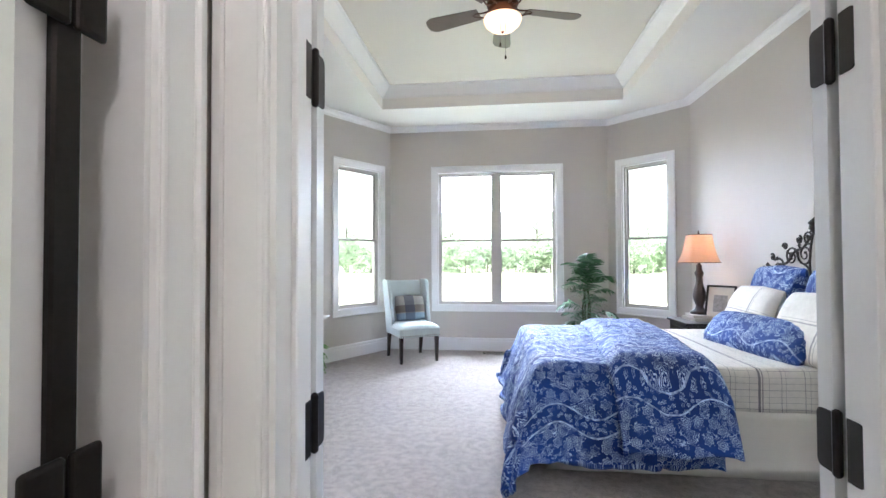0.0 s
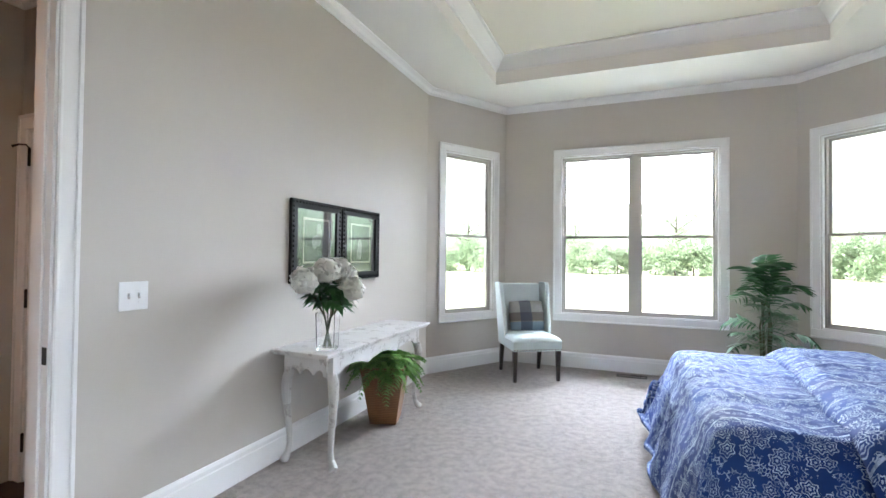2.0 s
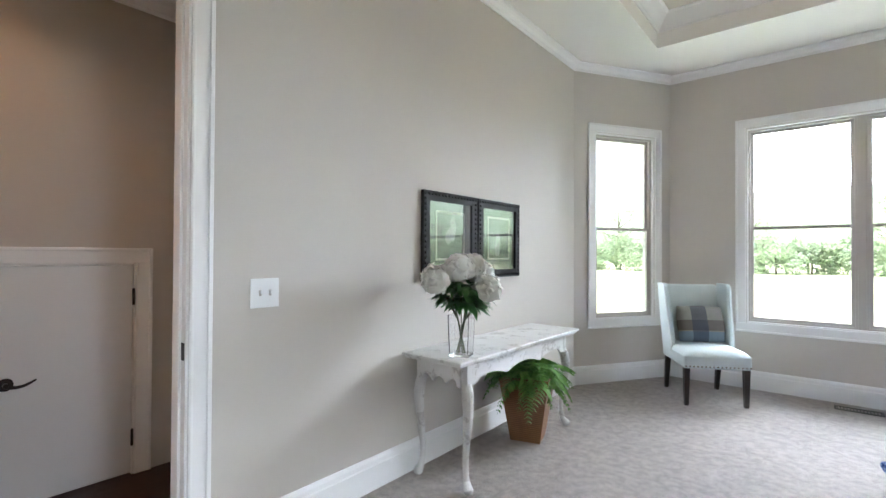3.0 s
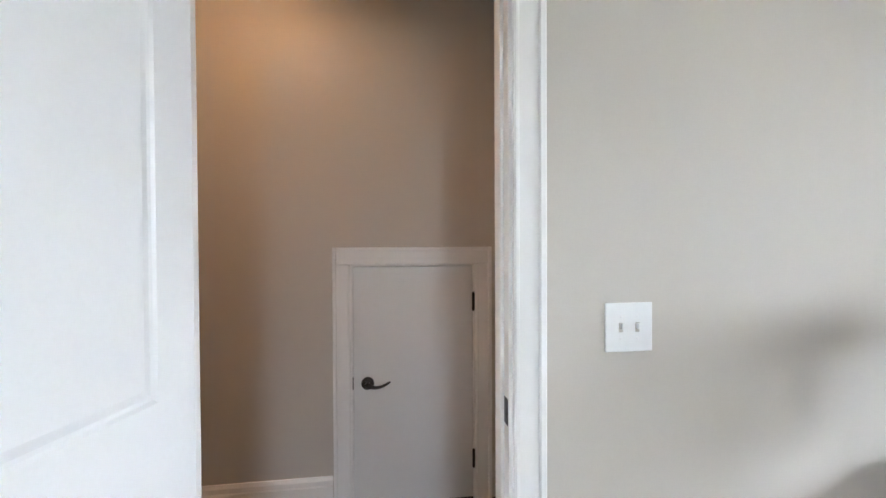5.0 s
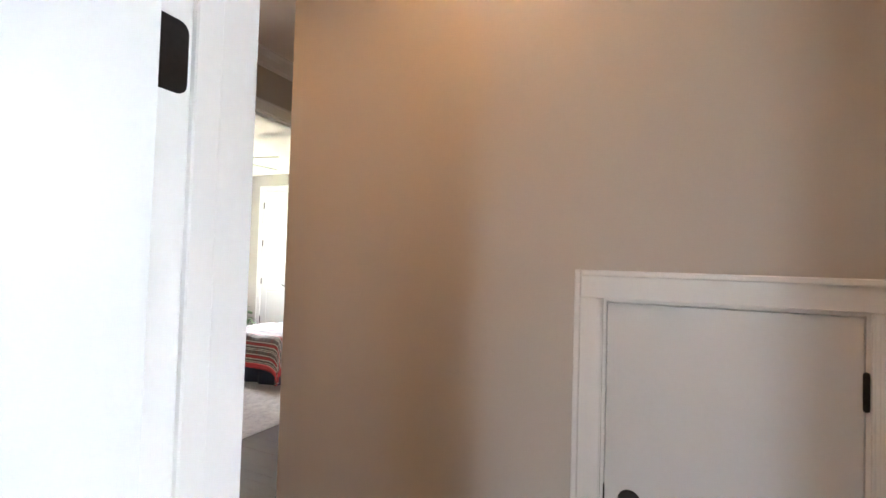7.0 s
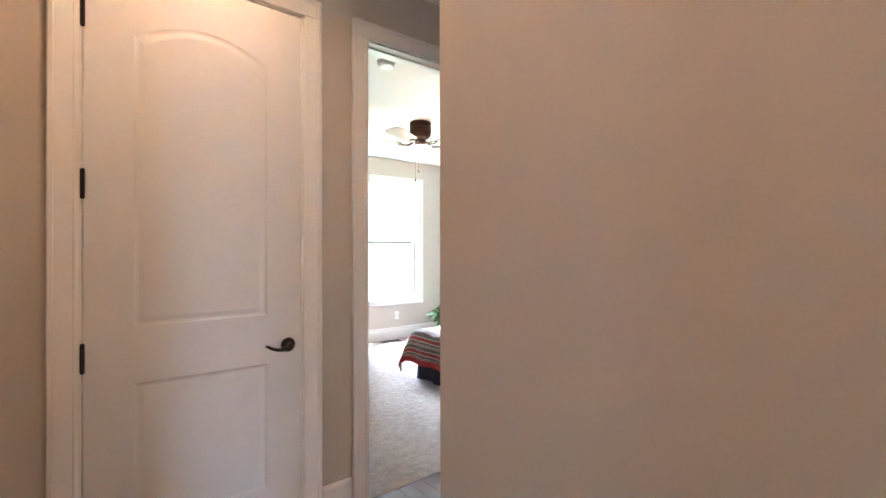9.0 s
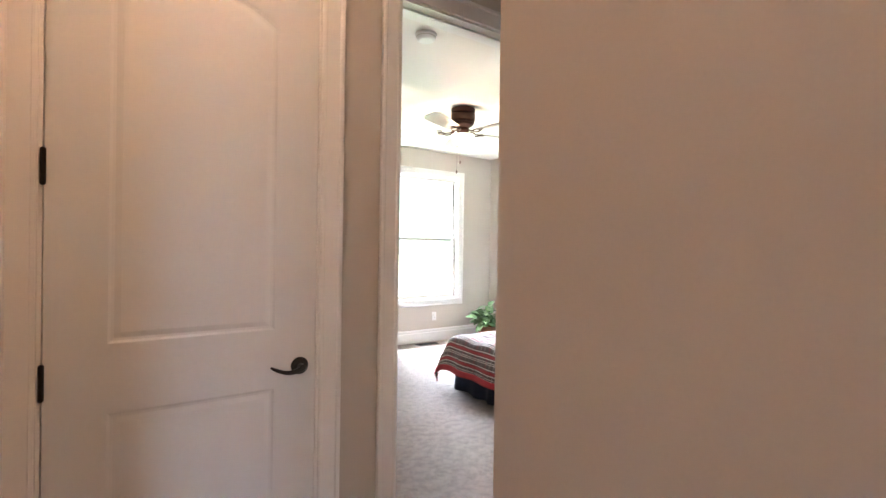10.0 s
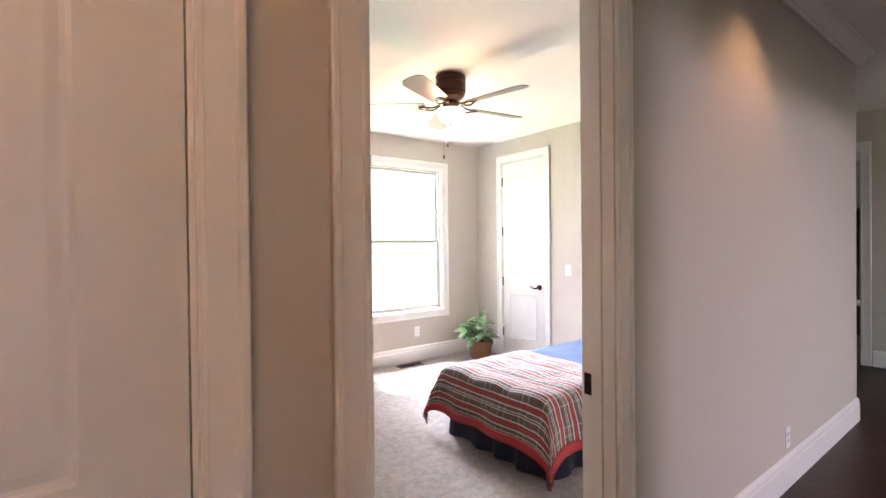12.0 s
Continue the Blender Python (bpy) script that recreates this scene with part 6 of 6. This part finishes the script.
    for s, ln in ((-0.02, 0.14), (0.02, 0.24)):
        bm = bmesh.new()
        tube(bm, [(s, -bowl * 0.6, zb - 0.05), (s, -bowl * 0.62, zb - 0.10 - ln)], 0.0014, 5)
        lathe(bm, [(0.002, zb - 0.135 - ln), (0.008, zb - 0.128 - ln), (0.008, zb - 0.112 - ln), (0.002, zb - 0.10 - ln)], 10, cx=s, cy=-bowl * 0.62)
        part("pull_chain", bm, BRONZE, f)
    return f


def bowl_glow(name, color, strength):
    m, nt, b = shader(name)
    n = noise_node(nt, 6, 3)
    nt.links.new(ramp(nt, n.outputs["Fac"], [(0.3, scaled(color, 0.75)), (0.7, color)]), b.inputs["Emission Color"])
    b.inputs["Base Color"].default_value = (0.8, 0.7, 0.55, 1)
    b.inputs["Emission Strength"].default_value = strength
    b.inputs["Roughness"].default_value = 0.3
    return m


BLADE1 = surface("brown_fan_blade", (0.09, 0.065, 0.05), 0.4, vary=0.2, large=5, fine=50, relief=0.05)
BLADE2 = surface("grey_brown_fan_blade", (0.16, 0.13, 0.12), 0.35, vary=0.15, large=5, fine=50, relief=0.05)
fan("ceiling_fan", "bronze ceiling fan with five brown blades, lamp lit", pose(2.285, 3.46, TZ), 0.11, 0.66, 5, 90, "round", BLADE1, bowl_glow("alabaster_glow", (1.0, 0.60, 0.30), 0.9), 0.15)
point_lamp("fan_bulb", 2.285, 3.46, TZ - 0.35, 5, (1.0, 0.66, 0.38), 0.10)

# ---------- second bedroom ----------
BROWN, RED, CRM, NAVY = (0.075, 0.055, 0.046), (0.26, 0.018, 0.022), (0.60, 0.54, 0.48), (0.012, 0.016, 0.035)
PLAID2 = plaid("red_brown_plaid_quilt", BROWN, [("v", 0.17, 0.0, 0.012, RED, 0.5), ("v", 0.17, 0.06, 0.006, CRM, 0.35), ("v", 0.17, 0.11, 0.006, CRM, 0.3), ("u", 0.125, 0.0, 0.026, RED, 0.9), ("u", 0.125, 0.030, 0.007, CRM, 0.85), ("u", 0.125, 0.058, 0.005, CRM, 0.7), ("u", 0.125, 0.072, 0.005, CRM, 0.7), ("u", 0.125, 0.112, 0.007, CRM, 0.85)])
REDCLOTH = surface("red_border_cloth", (0.30, 0.018, 0.024), 0.8, vary=0.12, large=6, fine=200, relief=0.2, depth=0.002)
NAVYCLOTH = surface("navy_skirt_cloth", NAVY, 0.9, vary=0.2, large=6, fine=200, relief=0.2, depth=0.002)
BLUECLOTH = surface("blue_blanket_cloth", (0.045, 0.075, 0.21), 0.85, vary=0.1, large=6, fine=200, relief=0.2, depth=0.002)
DX0, DX1, DY0, DY1, DTOP = -5.28, -3.33, -3.12, -2.16, 0.475
bed2 = thing("bed", "twin bed with a pleated navy cloth skirt", "bed", pose(0, 0, 0))
part("mattress", boxed(DX0, DY0 + 0.02, 0.28, DX1 - 0.02, DY1 - 0.02, DTOP - 0.01, bevel=0.04, seg=3), LINEN, bed2)
part("box_spring", boxed(DX0, DY0 + 0.04, 0.12, DX1 - 0.04, DY1 - 0.04, 0.28, bevel=0.02), NAVYCLOTH, bed2)


def skirt2_fn(i, j):
    pts = [(DX0, DY0 + 0.02), (DX1 - 0.02, DY0 + 0.02), (DX1 - 0.02, DY1 - 0.02), (DX0, DY1 - 0.02)]
    total = 2 * (DX1 - DX0 - 0.02) + DY1 - DY0 - 0.04
    s, acc = i * total, 0.0
    for (x0, y0), (x1, y1) in zip(pts, pts[1:]):
        ln = math.hypot(x1 - x0, y1 - y0)
        if s <= acc + ln + 1e-6:
            u = (s - acc) / ln
            x, y, nx, ny = x0 + (x1 - x0) * u, y0 + (y1 - y0) * u, (y1 - y0) / ln, -(x1 - x0) / ln
            break
        acc += ln
    w = j * (0.02 + 0.022 * math.sin(s * 26 + 2 * wrinkle(s, 0, 2, 3)))
    return (x + nx * w, y + ny * w, 0.012 + (1 - j) * 0.30), (s, j * 0.3)


cloth("skirt", 220, 5, skirt2_fn, NAVYCLOTH, bed2, 0.003)
quilt2 = thing("plaid_comforter", "red and brown plaid comforter with a red border", "bedding", pose(0, 0, 0))


def quilt2_fn(x0):
    """The cover from x0 down over the foot and both sides."""
    def fn(i, j):
        a = x0 + i * (DX1 + 0.33 - x0)
        b = DY0 - 0.33 + j * (DY1 - DY0 + 0.66)
        x, dx = drape(a, -99, DX1 - 0.02, 0.06)
        y, dy = drape(b, DY0 + 0.02, DY1 - 0.02, 0.06)
        near = b > (DY0 + DY1) / 2
        hang = max(dx, dy) + 0.42 * min(dx, dy)
        z = DTOP + 0.04 - hang + 0.016 * abs(math.sin(a * 9)) * abs(math.sin(b * 9)) * (1 if hang < 0.03 else 0) + 0.006 * wrinkle(a, b, 5, 3)
        out = 0.02 + 0.07 * min(1, hang / 0.4) ** 1.2 + 0.014 * math.sin((a if dy > dx else b) * 17) * min(1, hang / 0.3)
        if dx > 0.004:
            x += out * min(1, dx / 0.15)
        if dy > 0.004:
            y += (1 if near else -1) * out * min(1, dy / 0.15)
        return (x, y, max(0.03, z)), (a, b)
    return fn


cloth("quilt", 80, 80, quilt2_fn(-4.10), PLAID2, quilt2, 0.02)


def border2_fn(i, j):
    """A red band along the cover's lower hem: up one side, round the foot, along the other."""
    base = quilt2_fn(-4.10)
    s = i * 3.0
    if s < 1:
        p, uv = base(s * (1 - 0.055 * j), 0.0 + 0.036 * j)
        n = Vector((0, -1, 0))
    elif s < 2:
        p, uv = base(1 - 0.047 * j, 0.036 * j + (s - 1) * (1 - 0.072 * j))
        n = Vector((1, 0, 0))
    else:
        p, uv = base((3 - s) * (1 - 0.055 * j), 1 - 0.036 * j)
        n = Vector((0, 1, 0))
    q = Vector(p) + n * 0.008
    return tuple(q), uv


cloth("hem", 150, 3, border2_fn, REDCLOTH, quilt2, 0.012, "red hem band")
blanket = thing("blue_blanket", "plain blue blanket across the bed's upper half", "bedding", pose(0, 0, 0))


def blanket_fn(i, j):
    x = DX0 + 0.02 + i * 1.20
    y, dy = drape(DY0 - 0.20 + j * (DY1 - DY0 + 0.40), DY0 + 0.02, DY1 - 0.02, 0.05)
    near = j > 0.5
    return (x, y + (1 if near else -1) * 0.03 * min(1, dy / 0.1), DTOP + 0.022 - dy + 0.008 * wrinkle(x, j * 2, 4, 6)), (x, j * 1.7)


cloth("blanket", 24, 50, blanket_fn, BLUECLOTH, blanket, 0.012)
band = cloth("trim_band", 4, 50, lambda i, j: ((lambda p: ((p[0][0] + 0.0, p[0][1], p[0][2] + 0.014), p[1]))(blanket_fn(0.93 + 0.09 * i, j))), REDCLOTH, blanket, 0.01, "red edge band")

fan("ceiling_fan", "bronze hugger ceiling fan with five grey-brown blades", pose(-3.435, -3.184, B2_CEIL), 0.0, 0.67, 5, 29, "flat", BLADE2, bowl_glow("frosted_glow", (1.0, 0.80, 0.60), 0.9), 0.11)
point_lamp("fan_bulb", -3.435, -3.184, B2_CEIL - 0.42, 7, (1.0, 0.62, 0.34), 0.06)

det = thing("smoke_detector", "round white smoke detector on the ceiling", "smoke detector", pose(-2.31, -2.06, B2_CEIL))
bm = bmesh.new()
lathe(bm, [(0.07, 0), (0.07, -0.012), (0.062, -0.016), (0.058, -0.034), (0.045, -0.042), (0.005, -0.044)], 28)
part("body", bm, PLATE, det, smooth=False)
bm = bmesh.new()
lathe(bm, [(0.0635, -0.0175), (0.0635, -0.021), (0.060, -0.0215), (0.060, -0.0172)], 28)
part("vent_ring", bm, SASH, det)

pot2 = thing("pothos_plant", "leafy green and cream pothos in a brown basket", "plant", pose(-5.02, -4.66, 0.004) @ Matrix.Scale(1.05, 4))
bm = bmesh.new()
lathe(bm, [(0.09, 0), (0.11, 0.02), (0.15, 0.20), (0.155, 0.22), (0.14, 0.22), (0.12, 0.17), (0.01, 0.165)], 24)
part("basket", bm, BASKET, pot2, "brown basket")
VARI = leaf_material("variegated_leaf", (0.02, 0.10, 0.03), (0.30, 0.42, 0.20))
rnd2 = random.Random(21)
lf = []
for k in range(3):
    bm = bmesh.new()
    blade(bm, Vector((0, 0, 0)), Vector((1, 0, 0.25)), 0.15 + 0.02 * k, 0.048, 0.5)
    lf.append(finish(bm, "leaf", VARI, smooth=True))
for k in range(70):
    o = new("leaf", lf[k % 3])
    o.parent = pot2
    t_, r = rnd2.uniform(0, 360), rnd2.uniform(0.0, 0.16)
    o.matrix_local = Matrix.Translation((r * math.cos(radians(t_)), r * math.sin(radians(t_)), 0.18 + (0.30 - r) * rnd2.uniform(0.2, 1.15))) @ pose(0, 0, 0, rnd2.uniform(-30, 30), rnd2.uniform(-45, 30), t_ + rnd2.uniform(-40, 40))

baseboard([(-8.21, 4.2), (-8.21, -1.58)])
doorway("door_frame_9", (-8.21, 4.2), (-8.21, -3.2), 5.89, 7.18, 2.45, T, "white cased opening to the dining room", stop_side=None)
# Fill lamp outside the added dining opening.
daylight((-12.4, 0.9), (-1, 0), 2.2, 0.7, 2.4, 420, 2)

# ---------- dining room ----------
hutch = thing("china_cabinet", "dark stained wooden china cabinet against the wall", "cabinet", pose(-12.39, -2.35, 0, 0, 0, -90))
part("base", boxed(-0.62, 0.02, 0.08, 0.62, 0.46, 0.86, bevel=0.008), ESPRESSO, hutch)
part("top", boxed(-0.66, 0.0, 0.861, 0.66, 0.49, 0.90, bevel=0.008), ESPRESSO, hutch)
part("back", boxed(-0.60, 0.0, 0.901, 0.60, 0.02, 2.02), ESPRESSO, hutch)
for x in (-0.60, 0.57):
    part("side_panel", boxed(x, 0.02, 0.901, x + 0.03, 0.32, 2.02, bevel=0.003), ESPRESSO, hutch)
for z in (1.25, 1.60, 1.99):
    part("shelf", boxed(-0.57, 0.02, z, 0.57, 0.32, z + 0.025, bevel=0.002), ESPRESSO, hutch)
for x in (-0.56, 0.01):
    part("door", boxed(x, 0.461, 0.12, x + 0.55, 0.48, 0.84, bevel=0.004), ESPRESSO, hutch)


def dining_chair(m):
    """A dark ladder-back chair with a pale seat."""
    c = thing("dining_chair", "dark wooden ladder-back dining chair with pale seat", "chair", m, group="dining chairs")
    for x in (-0.2, 0.2):
        part("leg", boxed(x - 0.018, -0.2, 0, x + 0.018, -0.165, 0.45, bevel=0.003), ESPRESSO, c)
        bm = bmesh.new()
        tube(bm, [(x, 0.19, 0.0), (x, 0.19, 0.45), (x, 0.24, 1.02)], [0.019, 0.02, 0.015], 8)
        part("back_post", bm, ESPRESSO, c)
    for z in (0.60, 0.74, 0.88):
        y = 0.19 + 0.05 * (z - 0.45) / 0.57
        part("back_slat", boxed(-0.185, y - 0.008, z, 0.185, y + 0.008, z + 0.05, bevel=0.003), ESPRESSO, c)
    part("seat", boxed(-0.22, -0.215, 0.451, 0.22, 0.165, 0.50, bevel=0.015, seg=2), LINEN, c, "pale upholstered seat")
    return c


dining_chair(pose(-10.55, -1.95, 0, 0, 0, 100))
dining_chair(pose(-11.15, -2.05, 0, 0, 0, 80))

# ---------- trees beyond the lawn ----------
BARK = surface("grey_brown_bark", (0.10, 0.075, 0.055), 0.9, vary=0.3, large=2, fine=25, relief=0.6, depth=0.03)
# Leaf colours far paler than foliage: washing-out by glare is painted in.
LEAFT = leaf_material("washed_out_tree_leaves", (0.25, 0.35, 0.21), (0.44, 0.53, 0.36), 0.4)


def tree(seed, height, spread):
    q = random.Random(seed)
    t_ = thing("tree", "leafy green tree beyond the lawn", "tree", pose(0, 0, -0.25), group="trees beyond the lawn")
    bm = bmesh.new()
    tube(bm, [(0, 0, 0), (0.05, 0.03, height * 0.25), (-0.04, 0.05, height * 0.55), (0.03, 0, height * 0.85)], [height * 0.028, height * 0.022, height * 0.014, height * 0.005], 8)
    limbs = []
    for k in range(9):
        a, z = q.uniform(0, 6.28), height * q.uniform(0.22, 0.7)
        ln = spread * q.uniform(0.5, 0.9)
        tip = Vector((ln * math.cos(a), ln * math.sin(a), z + ln * q.uniform(0.2, 0.8)))
        tube(bm, [(0, 0, z), tuple(tip * 0.55 + Vector((0, 0, z * 0.45))), tuple(tip)], [height * 0.010, height * 0.007, height * 0.002], 6)
        limbs.append(tip)
    part("trunk", bm, BARK, t_)
    pts, faces = [], []
    centres = limbs + [Vector((q.uniform(-1, 1) * spread * 0.6, q.uniform(-1, 1) * spread * 0.6, height * q.uniform(0.05, 0.95))) for _ in range(24)]
    for c in centres:
        r = spread * q.uniform(0.22, 0.40)
        for _ in range(62):
            d = Vector((q.gauss(0, 1), q.gauss(0, 1), q.gauss(0, 0.8)))
            p = c + d.normalized() * r * q.uniform(0.3, 1.0)
            u = Vector((q.gauss(0, 1), q.gauss(0, 1), q.gauss(0, 1))).normalized()
            w = u.orthogonal().normalized()
            s = q.uniform(0.10, 0.20)
            n0 = len(pts)
            pts += [tuple(p - u * s), tuple(p + w * s * 0.5), tuple(p + u * s), tuple(p - w * s * 0.5)]
            faces.append((n0, n0 + 1, n0 + 2, n0 + 3))
    me = bpy.data.meshes.new("crown")
    me.from_pydata(pts, [], faces)
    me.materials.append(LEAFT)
    o = new("crown", me)
    o.parent = t_
    tagged(o, "loose green crown of leaves")
    return t_


protos = [tree(5, 3.0, 2.3), tree(6, 2.5, 2.0), tree(7, 3.4, 2.2), tree(9, 8.5, 3.6), tree(10, 7.0, 3.2)]
q = random.Random(8)
spots = [(radians(-62 + 124 * k / 57 + q.uniform(-0.9, 0.9)), q.uniform(48, 54), (k * 7) % 3) for k in range(58)]
spots += [(radians(-60 + 120 * k / 11 + q.uniform(-3, 3)), q.uniform(60, 76), 3 + k % 2) for k in range(12)]
used = set()
for a, d, k in spots:
    m = pose(2.2 + d * math.sin(a), d * math.cos(a), -0.25, 0, 0, q.uniform(0, 360)) @ Matrix.Scale(q.uniform(0.75, 1.15), 4)
    if k in used:
        c = copy_thing(protos[k], m)
        c.matrix_world = m
    else:
        used.add(k)
        protos[k].matrix_world = m

# ---------- far distance: glowing ring, overexposure painted into its colours ---
FAR_GLOW, nt_, b_ = shader("glowing_washed_out_woods_and_sky")
tc = nt_.nodes.new("ShaderNodeTexCoord")
sp = nt_.nodes.new("ShaderNodeSeparateXYZ")
nt_.links.new(tc.outputs["Object"], sp.inputs[0])
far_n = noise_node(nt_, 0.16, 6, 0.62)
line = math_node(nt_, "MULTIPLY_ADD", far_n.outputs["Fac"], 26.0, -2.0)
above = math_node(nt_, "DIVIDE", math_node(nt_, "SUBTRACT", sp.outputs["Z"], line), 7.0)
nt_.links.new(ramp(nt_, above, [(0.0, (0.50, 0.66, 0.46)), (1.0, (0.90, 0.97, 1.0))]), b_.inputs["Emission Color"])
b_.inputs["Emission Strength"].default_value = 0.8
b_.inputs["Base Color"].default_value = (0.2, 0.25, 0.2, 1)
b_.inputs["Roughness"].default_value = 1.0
bm = bmesh.new()
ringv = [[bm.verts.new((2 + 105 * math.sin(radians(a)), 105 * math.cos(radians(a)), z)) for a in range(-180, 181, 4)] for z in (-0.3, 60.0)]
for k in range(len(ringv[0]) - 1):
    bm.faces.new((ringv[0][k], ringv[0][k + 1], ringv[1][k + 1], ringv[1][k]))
tagged(new("backdrop", finish(bm, "backdrop", FAR_GLOW, smooth=True)), "glowing ring painted as overexposed pale sky over far woods", "backdrop", kind="structure")
